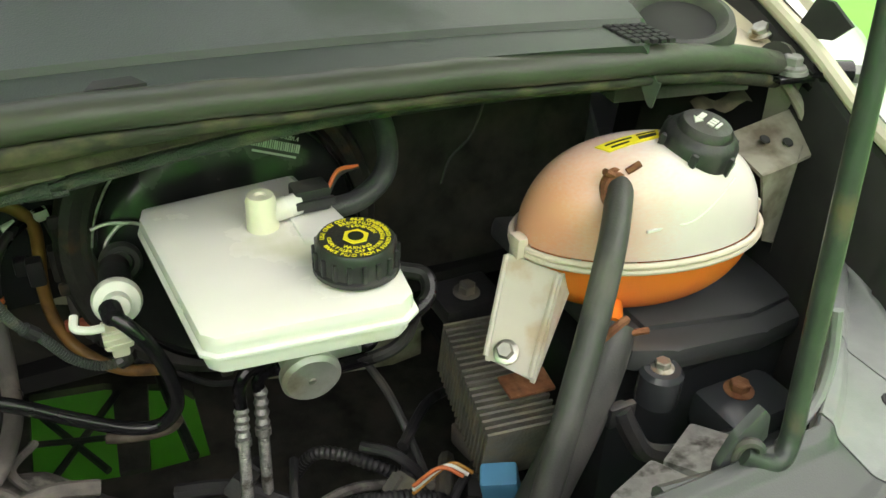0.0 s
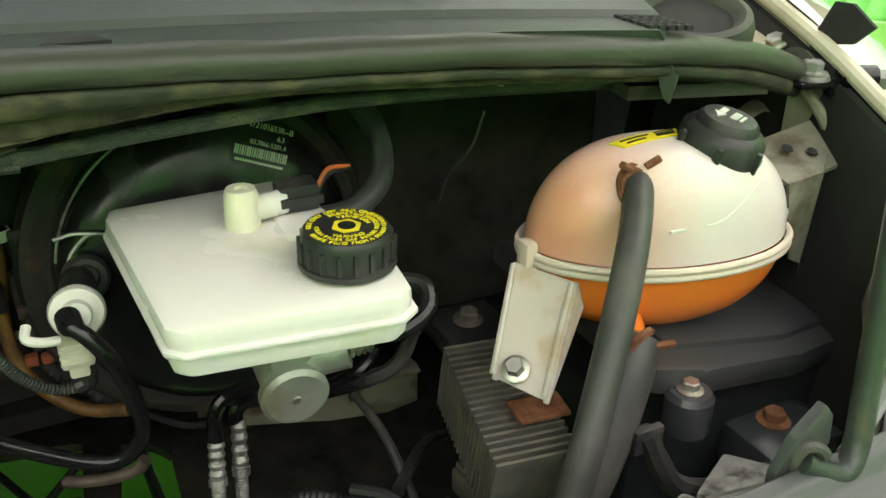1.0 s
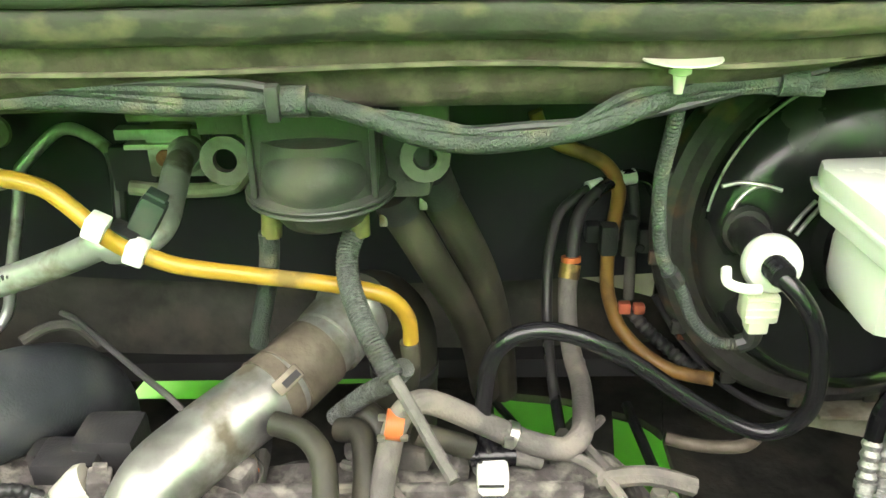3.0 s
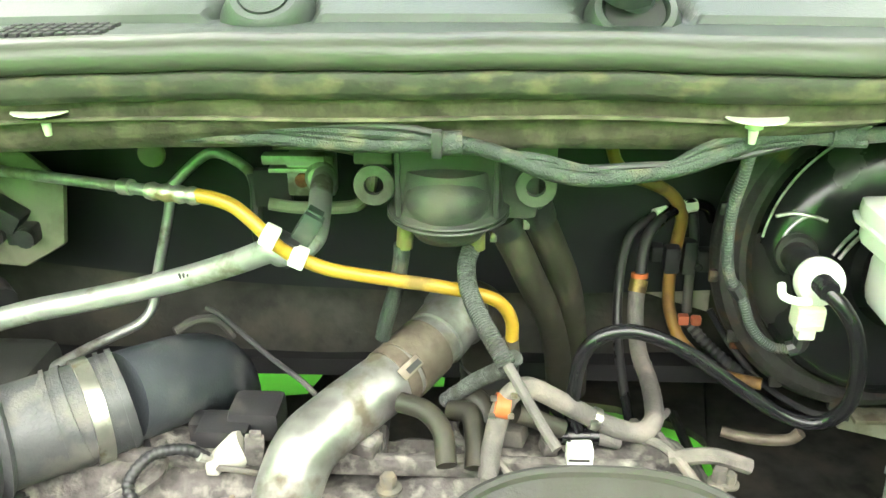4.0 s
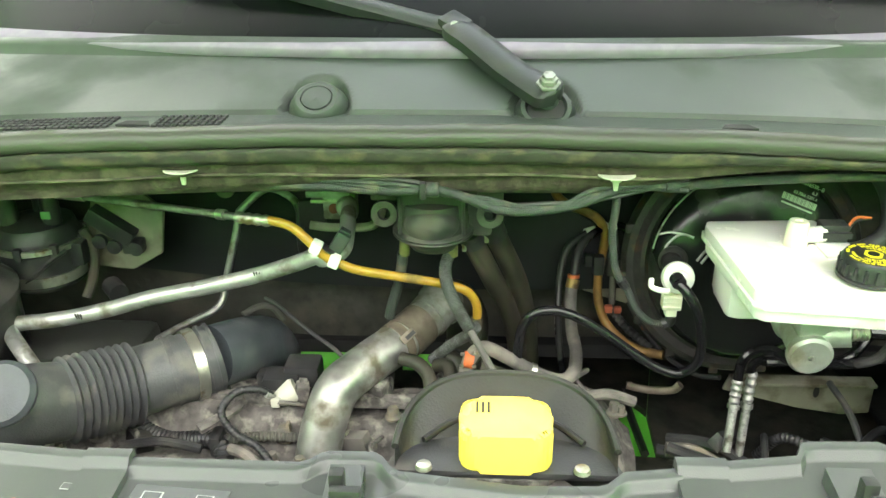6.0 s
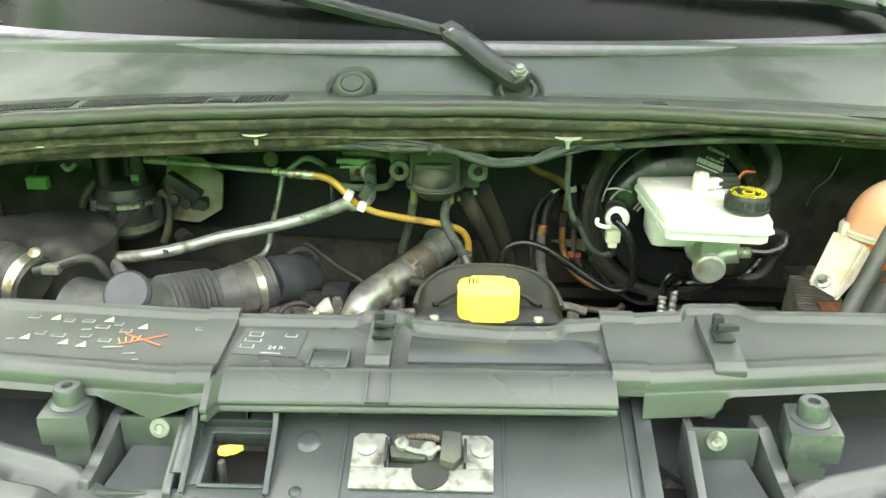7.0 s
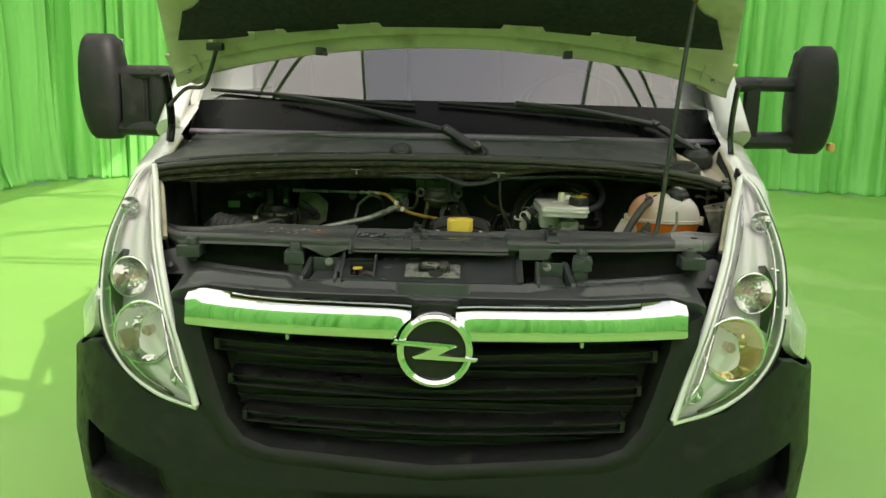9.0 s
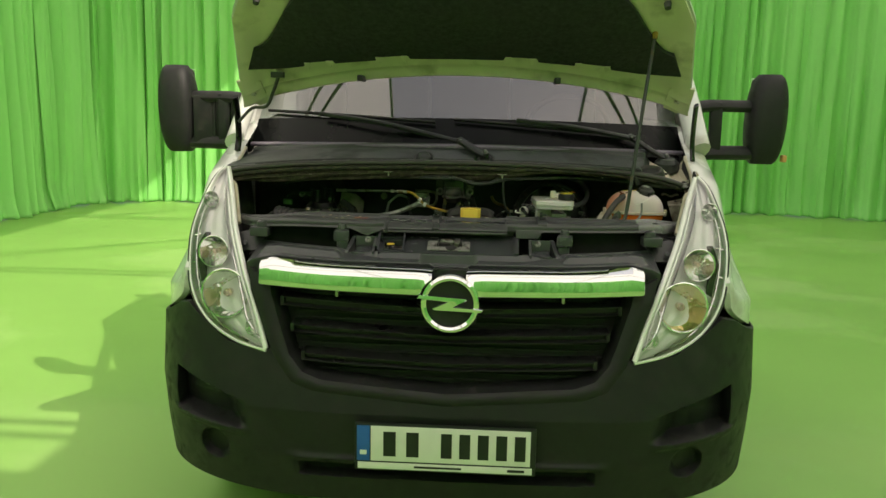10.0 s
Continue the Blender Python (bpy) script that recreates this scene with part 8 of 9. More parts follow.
part("fold", box(B(), (0.440, 0.748, 0.934), (0.18, 0.022, 0.005), 0.002), bracket_paint, bp)

# engine block and cover
eng = thing("engine", "dirty engine top with grime-covered plastic covers", "engine")


def engine_top(y):
    """Height of the engine's covers, which step up towards the firewall."""
    return 0.935 + 0.030 * step(0.44, 0.48, y) + 0.035 * step(0.53, 0.57, y)


def crusty(u, v):
    x, y = -0.46 + 0.66 * u, 0.24 + 0.42 * v
    z = engine_top(y) + 0.010 * math.sin(17 * x) * math.sin(13 * y) + 0.008 * noise.noise(Vector((x * 30, y * 30, 0))) - 0.05 * step(0.85, 1, abs(2 * u - 1)) - 0.06 * step(0.90, 1, v)
    return x, y, z


part("top_cover", sheet(B(), crusty, 90, 60, (0, 0, -0.08)), engine_dirt, eng)
part("block", box(B(), (-0.13, 0.44, 0.72), (0.62, 0.40, 0.38), 0.03), engine_dirt, eng)
for x, y, sx, sy, sz in ((-0.36, 0.34, 0.12, 0.10, 0.05), (-0.22, 0.33, 0.10, 0.09, 0.04), (-0.07, 0.36, 0.10, 0.08, 0.035), (0.05, 0.40, 0.12, 0.10, 0.03)):
    part("lump", box(B(), (x, y, engine_top(y) + 0.012), (sx, sy, sz), 0.012, None), engine_dirt, eng)
for x, y in ((-0.40, 0.42), (-0.02, 0.46), (0.02, 0.36), (0.12, 0.38)):
    hexbolt((x, y, engine_top(y) + 0.012), (0, 0, 1), 0.008, 0.014, eng, fin_metal)
part("rib", box(B(), (-0.10, 0.485, 0.975), (0.40, 0.012, 0.02), 0.004), engine_dirt, eng)
part("rib", box(B(), (-0.10, 0.575, 1.008), (0.46, 0.010, 0.016), 0.004), engine_dirt, eng)
for y in (0.34, 0.385, 0.425):
    part("cover_rib", box(B(), (-0.13, y, 0.948), (0.56, 0.006, 0.016), 0.002, pose(0, 0, 0, 0, 0, 2)), engine_dirt, eng)
rng = random.Random(11)
for k in range(130):
    x, y = rng.uniform(-0.42, 0.18), rng.uniform(0.30, 0.64)
    z = engine_top(y) + 0.006 + rng.uniform(0, 0.014) - 0.03 * step(0.60, 0.65, y)
    turn = pose(x, y, z, rng.uniform(-15, 15), rng.uniform(-15, 15), rng.uniform(0, 180))
    pick = rng.random()
    tone = rng.choice((engine_dirt, engine_dirt, black_plastic, grey_hose, fin_metal))
    if pick < 0.30:
        hexbolt((x, y, z), (0, 0, 1), rng.uniform(0.004, 0.007), rng.uniform(0.008, 0.016), eng, fin_metal)
    elif pick < 0.70:
        a, b, c = rng.uniform(0.012, 0.034), rng.uniform(0.010, 0.022), rng.uniform(0.010, 0.020)
        bm = box(B(), (0, 0, 0), (a, b, c), 0.002, turn)
        box(bm, (a * 0.3, 0, c * 0.5), (a * 0.3, b * 0.6, c * 0.4), 0.001, turn)
        part("terminal", bm, tone, eng)
    else:
        p = Vector((x, y, z + 0.004))
        d = Vector((rng.uniform(-1, 1), rng.uniform(-1, 1), 0)).normalized() * rng.uniform(0.02, 0.05)
        side = Vector((-d.y, d.x, 0)) * rng.uniform(-0.6, 0.6)
        part("lead", tube([p - d, p + side + Vector((0, 0, 0.008)), p + d], rng.uniform(0.0022, 0.0065), 8, 6), tone, eng)
sc = thing("sensor_connector", "cream sensor connector with black plug on the engine", "connector")
part("body", lathe(B(), [(0, 0), (0.010, 0), (0.012, 0.006), (0.015, 0.016), (0.0165, 0.022), (0.015, 0.027), (0, 0.027)], axis_pose((-0.188, 0.572, 1.009), (0.85, 0.25, 0.42)) @ Matrix.Scale(0.85, 4), 20), clip_plastic, sc)
part("body_tab", box(B(), (-0.188, 0.562, 1.012), (0.010, 0.008, 0.010), 0.002), clip_plastic, sc)
part("plug", box(B(), (-0.189, 0.600, 1.013), (0.040, 0.030, 0.024), 0.004, None), black_plastic, sc)
part("plug", box(B(), (-0.168, 0.615, 1.019), (0.040, 0.035, 0.026), 0.006), black_plastic, sc)
part("plug", box(B(), (-0.208, 0.610, 1.011), (0.022, 0.02, 0.018), 0.003), black_plastic, sc)
part("contact", tube([(-0.197, 0.560, 1.023), (-0.191, 0.566, 1.016)], 0.0035, 8, 2), aluminium, sc)
part("cable", ribbed([(-0.193, 0.566, 1.018), (-0.205, 0.560, 1.029), (-0.223, 0.552, 1.032), (-0.234, 0.540, 1.027), (-0.237, 0.530, 1.017), (-0.223, 0.520, 1.003), (-0.195, 0.505, 0.997), (-0.177, 0.490, 0.985), (-0.170, 0.480, 0.971)], 0.0046, 0.004, 0.0006, 10), black_plastic, sc)
oc = thing("orange_connector", "brown-orange electrical plug with thin wires", "connector")
part("plug", box(B(), (-0.086, 0.604, 1.015), (0.018, 0.016, 0.013), 0.003), orange_plug, oc)
part("plug_rib", box(B(), (-0.080, 0.598, 1.025), (0.010, 0.010, 0.008), 0.002), orange_plug, oc)
for k in range(3):
    part("wire", tube([Vector(p) + Vector((0.003 * k, 0.001 * k, 0.002 * k)) for p in [(-0.079, 0.596, 1.016), (-0.073, 0.590, 1.011), (-0.076, 0.584, 1.005), (-0.084, 0.580, 1.000)]], 0.0012, 6), (white_plastic, orange_clip, rubber)[k], oc)
cdt = thing("corrugated_conduit", "black corrugated cable conduit across the engine", "conduit")
part("conduit", ribbed([(-0.340, 0.555, 0.987), (-0.325, 0.548, 0.979), (-0.303, 0.540, 0.976), (-0.275, 0.538, 0.978), (-0.252, 0.532, 0.983), (-0.237, 0.520, 0.978), (-0.228, 0.490, 0.958)], 0.0100, 0.005, 0.0014, 14), black_plastic, cdt)
part("branch", ribbed([(-0.247, 0.532, 0.982), (-0.224, 0.535, 0.984), (-0.195, 0.538, 0.985), (-0.158, 0.540, 0.983)], 0.0060, 0.004, 0.0012, 12), rubber, cdt)
part("strap", box(B(), (-0.245, 0.530, 0.983), (0.012, 0.024, 0.024), 0.003), black_plastic, cdt)
for pts, r in (([(-0.054, 0.585, 1.056), (-0.035, 0.575, 1.056), (-0.023, 0.560, 1.050), (-0.019, 0.540, 1.037)], 0.0075), ([(0.029, 0.580, 1.052), (0.042, 0.582, 1.046), (0.062, 0.586, 1.035)], 0.0070), ([(-0.008, 0.610, 1.048), (0.004, 0.602, 1.044), (0.008, 0.590, 1.034)], 0.0080), ([(-0.018, 0.600, 1.039), (-0.004, 0.590, 1.043), (0.000, 0.570, 1.033), (-0.000, 0.555, 1.023)], 0.0078)):
    solid("stub_hose", tube(pts, r, 12), aged_hose, "short dusty rubber hose on the engine", "hose", "engine stub hoses")
tj = thing("hose_junction", "black plastic T-junction with a white connector", "hose junction")
part("barrel", tube([(0.061, 0.588, 1.027), (0.089, 0.590, 1.026)], 0.0066, 14, 3), gloss_black, tj)
part("barrel_rib", tube([(0.067, 0.588, 1.027), (0.069, 0.588, 1.028)], 0.0078, 14, 2), gloss_black, tj)
part("barrel_rib", tube([(0.083, 0.590, 1.026), (0.085, 0.590, 1.026)], 0.0078, 14, 2), gloss_black, tj)
part("branch", tube([(0.074, 0.590, 1.031), (0.070, 0.592, 1.043)], 0.0058, 12, 2), gloss_black, tj)
white = part("connector", box(B(), (0.075, 0.578, 1.013), (0.019, 0.016, 0.030), 0.003), white_plastic, tj, "white plastic connector")
part("connector_slot", box(B(), Vector((0.074, 0.578, 1.020)) + Vector((0, -0.0085, 0)), (0.015, 0.001, 0.0015)), void_black, white)
part("barb", tube([(0.088, 0.590, 1.026), (0.105, 0.592, 1.020)], 0.0060, 12, 3), grey_hose, tj)

# oil filler shroud with yellow cap
of = thing("oil_filler", "black plastic filler shroud with a bright yellow cap", "oil filler")


def shroud(u, v):
    a = PI * (0.02 + 0.96 * u)
    x = 0.050 - 0.076 * math.copysign(abs(math.cos(a)) ** 0.75, math.cos(a))
    y = 0.278 + 0.087 * math.sin(a) ** 0.8 * (0.42 + 0.58 * v)
    return x, y, 1.151 + 0.030 * v - 0.012 * (1 - math.sin(a)) * v
part("shroud", sheet(B(), shroud, 40, 8, (0, 0.004, -0.003)), shroud_plastic, of)
part("shroud_rim", sweep(B(), [Vector(shroud(k / 40, 1)) + Vector((0, 0.002, 0)) for k in range(41)], 0.0028, 8), shroud_plastic, of)
part("shroud_floor", prism(B(), [(-0.035, 0.282), (0.132, 0.282), (0.120, 0.315), (0.085, 0.332), (0.010, 0.332), (-0.022, 0.315)], 0.006, Matrix.Translation((0, 0, 1.150)), 0.002), black_plastic, of)
part("shroud_ridge", tube([(-0.008, 0.312, 1.159), (0.015, 0.332, 1.162), (0.050, 0.340, 1.163), (0.084, 0.332, 1.162), (0.106, 0.312, 1.159)], 0.0025, 8), shroud_plastic, of)
part("skirt", sheet(B(), lambda u, v: Vector(shroud(u, 1)) + Vector((0, 0.004 * v, -0.09 * v)), 30, 3, (0, 0.004, 0)), black_plastic, of)
for x in (-0.008, 0.100):
    part("screw", lathe(B(), [(0, 0), (0.006, 0), (0.005, 0.003), (0, 0.004)], Matrix.Translation((x + 0.002, 0.284, 1.157)), 12), zinc, of)
part("cap", prism(B(), [(0.050 + 0.0325 * math.copysign(abs(math.cos(a)) ** 0.45, math.cos(a)), 0.305 + 0.024 * math.copysign(abs(math.sin(a)) ** 0.45, math.sin(a))) for a in [2 * PI * k / 28 for k in range(28)]], 0.031, Matrix.Translation((0, 0, 1.155)), 0.005), yellow_cap, of, "bright yellow oil cap")
for k in range(3):
    part("grip", box(B(), (0.030 + 0.004 * k, 0.315, 1.1862), (0.0016, 0.012, 0.001)), plate_ink, of)

# left side: filter pump, bracket, air box
fp = thing("filter_housing", "grimy cylindrical fuel filter housing with ribbed clamp", "filter housing")
fm = Matrix.Translation((-0.518, 0.745, 1.060)) @ Matrix.Scale(1.04, 4)
part("bowl", lathe(B(), [(0, 0), (0.040, 0.002), (0.046, 0.008), (0.047, 0.050), (0.050, 0.054), (0.050, 0.062), (0.046, 0.066), (0.042, 0.080), (0.02, 0.086), (0, 0.086)], fm, 36), black_plastic, fp)
part("clamp_band", lathe(B(), [(0.046, 0.012), (0.0485, 0.012), (0.0485, 0.024), (0.046, 0.024)], fm, 36), zinc, fp)
part("rim", lathe(B(), [(0.046, 0.052), (0.053, 0.054), (0.053, 0.060), (0.046, 0.062)], fm, 36), zinc, fp)
for k in range(8):
    a = 2 * PI * k / 8
    part("lug", box(B(), fm @ Vector((0.050 * math.cos(a), 0.050 * math.sin(a), 0.057)), (0.010, 0.010, 0.016), 0.003), black_plastic, fp)
for dx, dy, h in ((-0.022, -0.015, 0.045), (0.026, -0.01, 0.05), (0.0, 0.02, 0.05)):
    part("pipe_stub", lathe(B(), [(0, 0.08), (0.011, 0.08), (0.010, 0.08 + h), (0, 0.08 + h)], fm @ Matrix.Translation((dx, dy, 0)), 14), black_plastic, fp)
part("tag", box(B(), fm @ Vector((0.026, -0.0225, 0.095)), (0.012, 0.002, 0.010), 0.001), tag_green, fp)
part("side_bracket", box(B(), fm @ Vector((0.052, -0.012, 0.045)), (0.016, 0.02, 0.03), 0.003), black_plastic, fp)
part("loop", tube([fm @ Vector((0.0, -0.046, 0.02)), fm @ Vector((0.03, -0.045, 0.045)), fm @ Vector((0.046, -0.03, 0.055))], 0.003, 6), black_plastic, fp)
sp = thing("firewall_plate", "beige pressed steel plate with a dark bracket", "plate")
part("plate", prism(B(), [(-0.045, -0.045), (0.01, -0.05), (0.045, -0.03), (0.05, 0.02), (0.02, 0.045), (-0.03, 0.05)], 0.008, Matrix.Translation((-0.335, 0.625, 1.188)) @ pose(0, 0, 0, 80, 0, 0), 0.004), plate_paint, sp)
part("bracket", box(B(), (0, 0, 0), (0.055, 0.02, 0.018), 0.003, Matrix.Translation((-0.340, 0.606, 1.196)) @ pose(0, 0, 0, 0, 35, 0)), black_plastic, sp)
part("bracket", box(B(), (-0.318, 0.606, 1.172), (0.022, 0.016, 0.016), 0.003), black_plastic, sp)
for x, z in ((-0.352, 1.180), (-0.336, 1.174), (-0.312, 1.172)):
    part("knob", lathe(B(), [(0, 0), (0.008, 0), (0.008, 0.006), (0, 0.007)], axis_pose((x, 0.600, z), (0, -1, 0)), 12), black_plastic, sp)
part("stub", tube([(-0.350, 0.60, 1.125), (-0.335, 0.585, 1.122)], 0.011, 12, 3), black_plastic, sp)
sp.matrix_basis = Matrix.Translation((-0.423, 0.775, 1.125)) @ Matrix.Scale(1.12, 4) @ Matrix.Translation((0.335, -0.625, -1.188))
ab = thing("air_filter_box", "large rounded black air filter box at the bay's side", "air filter box")
part("drum", lathe(B(), [(0, 0), (0.10, 0), (0.105, 0.01), (0.105, 0.12), (0.108, 0.125), (0.108, 0.135), (0.092, 0.148), (0.05, 0.156), (0, 0.158)], Matrix.Translation((-0.592, 0.600, 0.972)), 44), black_plastic, ab)
part("drum_base", box(B(), (-0.60, 0.56, 0.92), (0.26, 0.26, 0.16), 0.03), black_plastic, ab)
part("inlet_collar", ribbed([(-0.638, 0.500, 1.121), (-0.585, 0.485, 1.114), (-0.534, 0.470, 1.098)], 0.036, 0.014, 0.004, 26), rubber, ab)
part("clamp", tube([(-0.552, 0.474, 1.103), (-0.539, 0.471, 1.099)], 0.0380, 28, 2), zinc, ab)
part("clamp_screw", lathe(B(), [(0, 0), (0.008, 0), (0.008, 0.008), (0.004, 0.010), (0, 0.010)], axis_pose((-0.512, 0.450, 1.147), (0, -0.5, 0.85)), 12), zinc, ab)
part("lid_shelf", box(B(), (-0.467, 0.665, 1.004), (0.200, 0.10, 0.045), 0.014), canister_grey, ab)
part("cable", tube([(-0.513, 0.440, 1.130), (-0.484, 0.440, 1.138), (-0.456, 0.445, 1.146), (-0.438, 0.450, 1.141), (-0.426, 0.455, 1.117)], 0.006, 10), black_plastic, ab)
part("cable_plug", box(B(), (-0.488, 0.435, 1.136), (0.022, 0.014, 0.012), 0.003), fin_metal, ab)
gp = thing("green_plug", "small green electrical plug with a thin cable", "connector")
part("plug", box(B(), (-0.655, 0.740, 1.143), (0.034, 0.014, 0.020), 0.003), tag_green, gp)
part("cable", tube([(-0.660, 0.742, 1.158), (-0.654, 0.745, 1.171), (-0.628, 0.750, 1.177), (-0.606, 0.750, 1.174)], 0.003, 8), black_plastic, gp)
part("body", box(B(), (-0.589, 0.752, 1.173), (0.05, 0.018, 0.018), 0.003), black_plastic, gp)
part("ring", tube([(-0.611, 0.740, 1.173), (-0.601, 0.738, 1.165), (-0.589, 0.740, 1.174)], 0.004, 8), aluminium, gp)

for pts, r, tone in (([(-0.578, 0.745, 1.168), (-0.565, 0.750, 1.180), (-0.569, 0.755, 1.195)], 0.0045, sheath), ([(-0.562, 0.740, 1.146), (-0.580, 0.730, 1.121), (-0.592, 0.720, 1.077), (-0.593, 0.700, 1.047)], 0.007, aged_hose), ([(-0.462, 0.745, 1.132), (-0.452, 0.745, 1.106), (-0.454, 0.735, 1.073), (-0.460, 0.720, 1.050)], 0.006, aged_hose)):
    solid("side_hose", tube(pts, r, 10), tone, "thin dusty hose beside the filter housing", "hose", "filter side hoses")
# right side: strut bracket by the wing, hinge bolt
rb = thing("wing_bracket", "cream painted folded steel bracket by the wing", "bracket")


def quad(a, b, c, d, thick, n=4):
    """A flat four-cornered plate from corner to corner, thick along the given vector."""
    a, b, c, d = (Vector(p) for p in (a, b, c, d))
    return sheet(B(), lambda u, v: a.lerp(b, u).lerp(d.lerp(c, u), v), n, n, thick)


part("top_plate", quad((0.722, 0.512, 1.188), (0.790, 0.524, 1.190), (0.797, 0.566, 1.212), (0.730, 0.572, 1.196), (0, 0, -0.003)), bracket_paint, rb)
part("front_plate", quad((0.722, 0.512, 1.188), (0.766, 0.518, 1.189), (0.770, 0.524, 1.108), (0.745, 0.516, 1.122), (0, 0.003, 0)), bracket_paint, rb)
part("foot_plate", quad((0.745, 0.516, 1.122), (0.768, 0.522, 1.110), (0.786, 0.542, 1.108), (0.766, 0.540, 1.118), (0, 0, -0.003)), bracket_paint, rb)
part("side_plate", sheet(B(), lambda u, v: Vector((0.766 + 0.026 * u, 0.518 + 0.020 * u, 1.189 + 0.006 * u)).lerp(Vector((0.778 + 0.016 * u, 0.530 + 0.014 * u, 1.085 + 0.02 * u)), v) + Vector((0, 0, 0.004 * math.sin(14 * u + 9 * v))), 8, 8, (0.003, 0.003, 0)), bracket_paint, rb)
part("web", quad((0.792, 0.590, 1.250), (0.806, 0.540, 1.225), (0.806, 0.535, 1.10), (0.798, 0.590, 1.10), (0.004, 0, 0)), bracket_paint, rb)
part("web_bead", tube([(0.785, 0.580, 1.245), (0.797, 0.555, 1.218), (0.802, 0.535, 1.19)], 0.005, 8), bracket_paint, rb)
part("torn_lip", sheet(B(), lambda u, v: (0.712 + 0.060 * u, 0.585 + 0.012 * v, 1.214 + 0.004 * math.sin(9 * u) + 0.006 * v), 8, 2, (0, 0.002, 0)), hem_paint, rb)
for x, y, z in ((0.752, 0.545, 1.2008), (0.771, 0.537, 1.1982)):
    part("hole", lathe(B(), [(0, 0), (0.0048, 0), (0.004, 0.001), (0, 0.001)], axis_pose((x, y, z), (0, -0.4, 0.9)), 14), void_black, rb)
hg = new("hinge")
hg.parent = van
part("leaf", prism(B(), [(-0.022, -0.012), (0.030, -0.020), (0.042, 0.006), (0.0, 0.022), (-0.020, 0.012)], 0.005, Matrix.Translation((0.786, 0.566, 1.243)), 0.0015), gloss_black, hg)
part("washer", lathe(B(), [(0, 0), (0.015, 0), (0.014, 0.003), (0, 0.003)], Matrix.Translation((0.786, 0.566, 1.248)), 20), latch_steel, hg)
hexbolt((0.786, 0.566, 1.251), (0, 0, 1), 0.0075, 0.011, hg, latch_steel)
part("barrel", tube([(0.802, 0.552, 1.250), (0.826, 0.540, 1.250)], 0.0105, 14, 3), gloss_black, hg)
part("barrel_nut", tube([(0.822, 0.541, 1.250), (0.836, 0.534, 1.249)], 0.0085, 6, 2), latch_steel, hg)
part("arm", sweep(B(), spline([(0.806, 0.556, 1.246), (0.812, 0.520, 1.228), (0.818, 0.470, 1.200), (0.822, 0.420, 1.168)], 5), 0.014, 8, 0.45), gloss_black, hg)
part("hinge_gap", prism(B(), [(0.592, 1.279), (0.581, 1.303), (0.564, 1.304), (0.540, 1.290), (0.556, 1.274), (0.585, 1.268)], 0.004, Matrix.Translation((0.813, 0, 0)) @ pose(0, 0, 0, 90, 0, 90), 0.001), void_black, hg)
sp2 = thing("bay_side_panel", "cream painted bay side panel with bolts", "panel")
part("panel", quad((0.806, 0.598, 1.250), (0.836, 0.600, 1.290), (0.848, 0.86, 1.345), (0.812, 0.86, 1.285), (0.004, 0, -0.002)), inner_paint, sp2)
part("lower_flange", quad((0.770, 0.612, 1.246), (0.806, 0.598, 1.250), (0.812, 0.86, 1.285), (0.770, 0.86, 1.262), (0, 0, -0.004)), inner_paint, sp2)
part("seam", tube([(0.775, 0.615, 1.250), (0.772, 0.70, 1.258), (0.772, 0.85, 1.268)], 0.005, 8), inner_paint, sp2)
part("drain_duct", tube([(0.735, 0.625, 1.256), (0.745, 0.70, 1.270), (0.735, 0.80, 1.29), (0.70, 0.86, 1.31)], 0.014, 12), inner_paint, sp2)
part("slot", box(B(), (0.742, 0.700, 1.284), (0.012, 0.03, 0.006), 0.002), void_black, sp2)
hexbolt((0.809, 0.627, 1.260), (-0.5, 0, 0.85), 0.007, 0.008, sp2, zinc)
wl = thing("loose_wires", "loose thin wires with a yellow sleeve on the firewall", "cable")
part("wire", tube([(0.545, 0.66, 1.222), (0.54, 0.67, 1.19), (0.525, 0.68, 1.165), (0.52, 0.685, 1.14)], 0.0012, 6), rubber, wl)
mb = thing("mount_bracket", "dark steel mounting bracket with a bolt", "bracket")
part("foot", box(B(), (0.520, 0.630, 1.048), (0.06, 0.05, 0.02), 0.006), black_plastic, mb)
hexbolt((0.519, 0.627, 1.057), (0, -0.1, 1), 0.0075, 0.011, mb, fin_metal)

# relay covers, brackets and plugs near the front panel
for x, y, s in ((0.535, 0.37, 0.0), (0.590, 0.385, 8.0)):
    rc = solid("relay_cover", box(B(), (0, 0, 0), (0.055, 0.045, 0.04), 0.004, Matrix.Translation((x, y, 1.035)) @ pose(0, 0, 0, -10, 5, 20 + s)), relay_grey, "weathered grey relay cover", "relay cover", "relay covers")
bk = thing("battery_bracket", "bent black steel battery bracket", "bracket")
part("strip", tube([(0.535, 0.425, 1.085), (0.545, 0.420, 1.062), (0.560, 0.415, 1.040), (0.60, 0.412, 1.025), (0.65, 0.405, 1.03)], 0.008, 8), black_plastic, bk)
part("loop", box(B(), (0.536, 0.424, 1.080), (0.022, 0.006, 0.018), 0.002), black_plastic, bk)
bpq = thing("blue_connector", "pale blue electrical connector below the module", "connector")
part("plug", box(B(), (0, 0, 0), (0.028, 0.020, 0.045), 0.003, Matrix.Translation((0.462, 0.455, 1.005)) @ pose(0, 0, 0, 10, -10, -30)), blue_plug, bpq)
for k, mat_ in enumerate((orange_clip, white_plastic, orange_plug)):
    part("wire", tube([(0.440 + 0.004 * k, 0.475, 1.010), (0.425 + 0.004 * k, 0.485, 1.016), (0.405, 0.49, 1.0 - 0.004 * k)], 0.0018, 6), mat_, bpq)
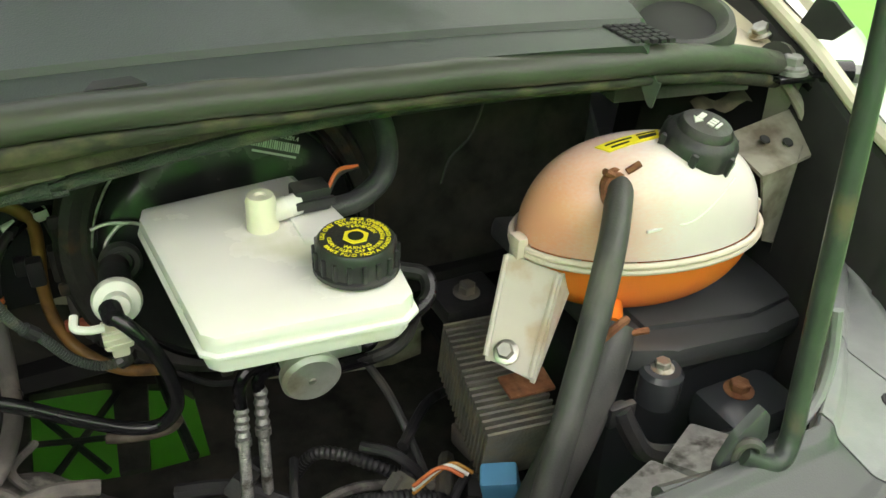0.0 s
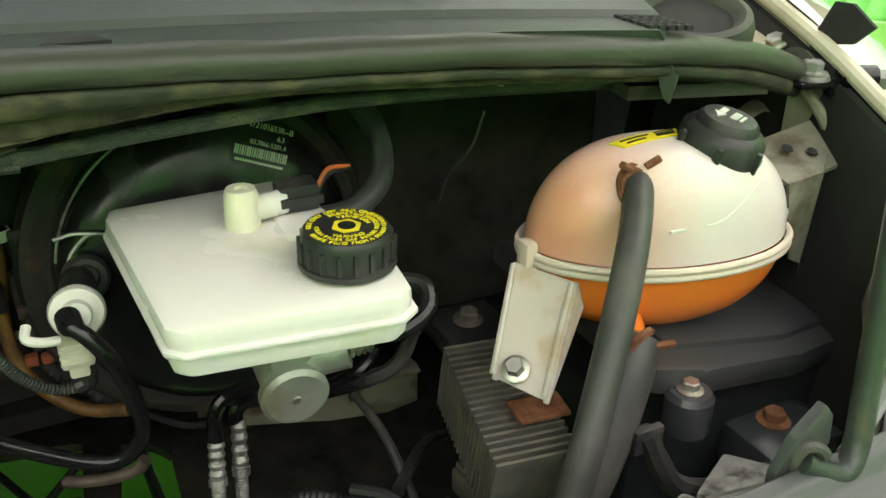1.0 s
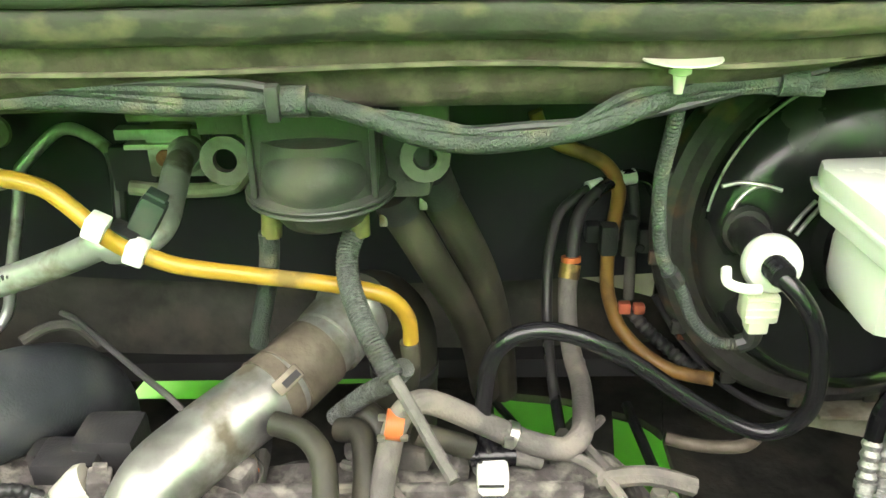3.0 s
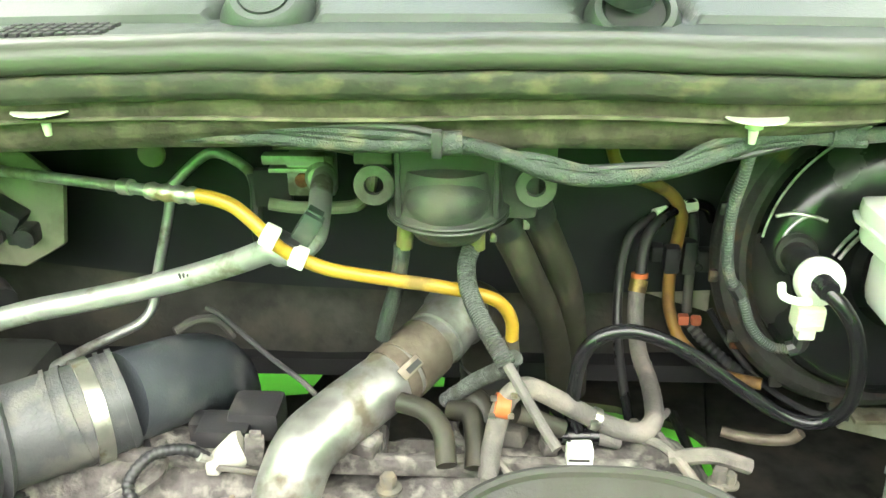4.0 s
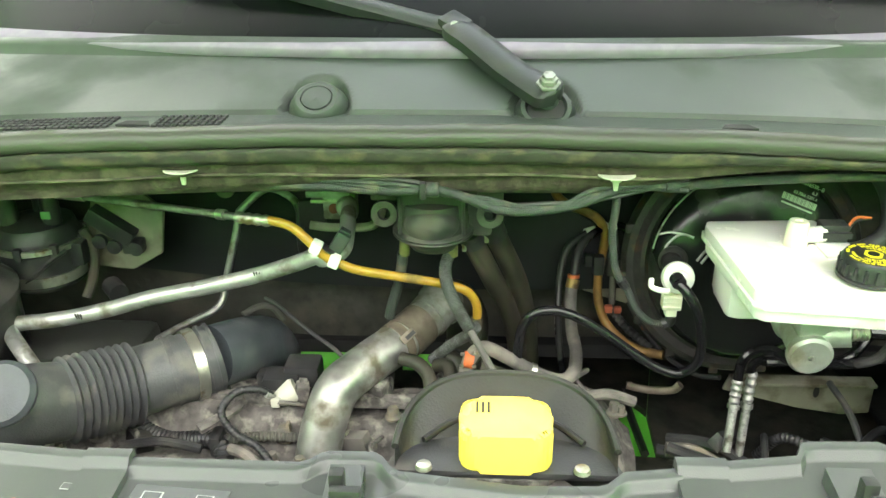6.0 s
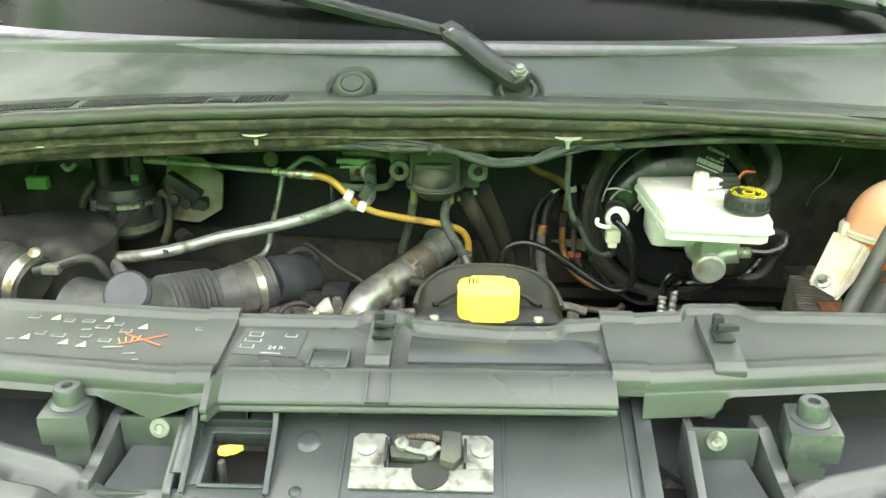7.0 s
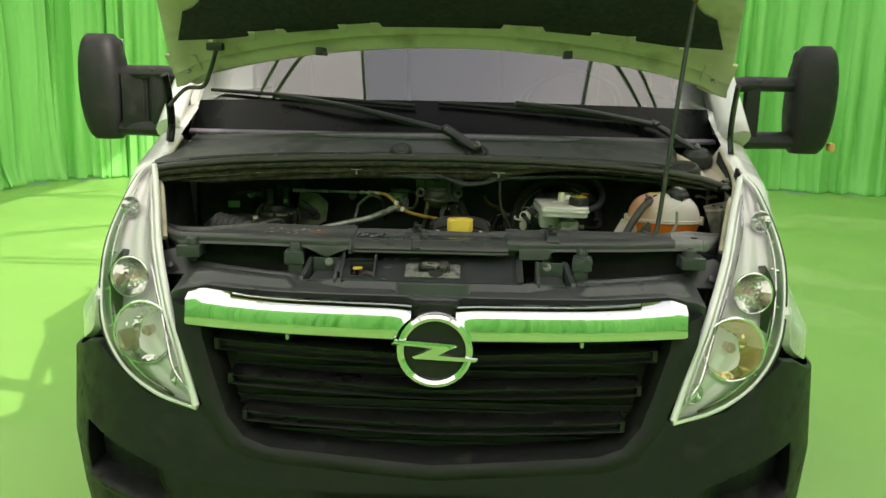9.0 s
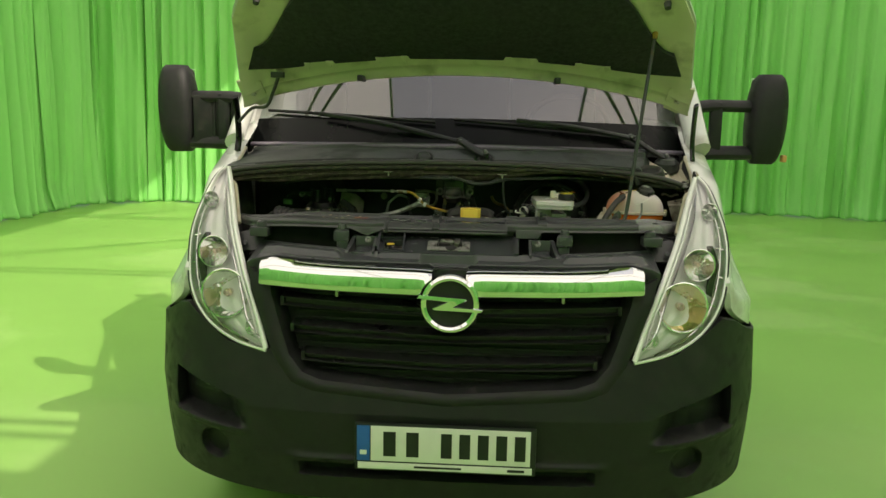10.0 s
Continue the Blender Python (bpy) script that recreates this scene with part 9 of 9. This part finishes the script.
for k, (pts, r) in enumerate((([(0.34, 0.52, 0.97), (0.38, 0.50, 0.985), (0.43, 0.49, 0.97), (0.46, 0.46, 0.94)], 0.0075), ([(0.30, 0.45, 0.93), (0.36, 0.46, 0.96), (0.42, 0.44, 0.95), (0.47, 0.40, 0.96)], 0.0065), ([(0.34, 0.60, 0.93), (0.36, 0.58, 0.97), (0.40, 0.55, 0.965), (0.43, 0.55, 0.93)], 0.006), ([(0.36, 0.40, 0.95), (0.42, 0.41, 0.985), (0.50, 0.40, 0.975)], 0.008))):
    solid("loom", ribbed(pts, r, 0.0045, 0.001, 10), black_plastic, "black taped wiring loom low in the bay", "wiring loom", "lower looms")
gb = thing("gearbox", "dark gearbox casing low in the bay", "gearbox")
part("casing", box(B(), (0.40, 0.42, 0.80), (0.30, 0.24, 0.18), 0.03), engine_dirt, gb)
part("lump", box(B(), (0.36, 0.50, 0.90), (0.08, 0.07, 0.06), 0.012), engine_dirt, gb)
rng = random.Random(5)
for k in range(60):
    x, y = rng.uniform(0.24, 0.52), rng.uniform(0.37, 0.60)
    z = 0.925 + rng.uniform(0, 0.05)
    turn = pose(x, y, z, rng.uniform(-30, 30), rng.uniform(-30, 30), rng.uniform(0, 180))
    tone = rng.choice((black_plastic, black_plastic, rubber, engine_dirt, fin_metal))
    if rng.random() < 0.5:
        a, b, c = rng.uniform(0.015, 0.045), rng.uniform(0.012, 0.03), rng.uniform(0.012, 0.03)
        bm = box(B(), (0, 0, 0), (a, b, c), 0.003, turn)
        box(bm, (a * 0.3, 0, c * 0.5), (a * 0.35, b * 0.7, c * 0.4), 0.0015, turn)
        part("terminal", bm, tone, gb)
    else:
        p = Vector((x, y, z))
        d = Vector((rng.uniform(-1, 1), rng.uniform(-1, 1), rng.uniform(-0.4, 0.4))).normalized() * rng.uniform(0.03, 0.07)
        part("lead", tube([p - d, p + Vector((0, 0, 0.015)), p + d], rng.uniform(0.003, 0.008), 8, 6), tone, gb)
ut = thing("underbody", "black steel subframe and undertray with gaps to the floor", "subframe")
for poly in ([(-0.85, 0.62), (0.85, 0.62), (0.85, 0.80), (0.34, 0.88), (0.215, 0.885), (0.10, 0.915), (-0.85, 0.93)], [(-0.85, 0.9305), (0.0995, 0.9155), (0.105, 1.09), (-0.05, 1.115), (-0.13, 1.115), (-0.28, 1.08), (-0.36, 1.085), (-0.85, 1.08)],
             [(0.304, 0.8800), (0.85, 0.8005), (0.85, 1.25), (0.36, 1.25), (0.308, 1.0)], [(0.196, 0.90), (0.232, 0.895), (0.256, 1.06), (0.210, 1.08)], [(0.105, 1.0905), (0.20, 1.079), (0.29, 1.035), (0.3075, 1.0005), (0.3595, 1.25), (-0.04, 1.25), (-0.045, 1.16)],
             [(-0.245, 1.0915), (-0.235, 1.0955), (-0.130, 1.1165), (-0.115, 1.1165), (-0.120, 1.25), (-0.200, 1.25)], [(-0.048, 1.1165), (0.1045, 1.0925), (-0.0455, 1.158)], [(-0.85, 1.0815), (-0.385, 1.0865), (-0.36, 1.25), (-0.85, 1.25)]):
    part("undertray", prism(B(), poly, 0.012, Matrix.Translation((0, 0, 0.69)), 0.003), felt_dark, ut)
for p, q, r in (((0.105, 1.06, 0.71), (0.185, 0.91, 0.70), 0.005), ((0.12, 0.92, 0.70), (0.215, 1.04, 0.71), 0.005), ((0.10, 0.985, 0.71), (0.20, 0.955, 0.71), 0.004), ((0.272, 1.05, 0.71), (0.284, 0.88, 0.71), 0.007)):
    part("strut", tube([p, q], r, 8, 3), black_plastic, ut)
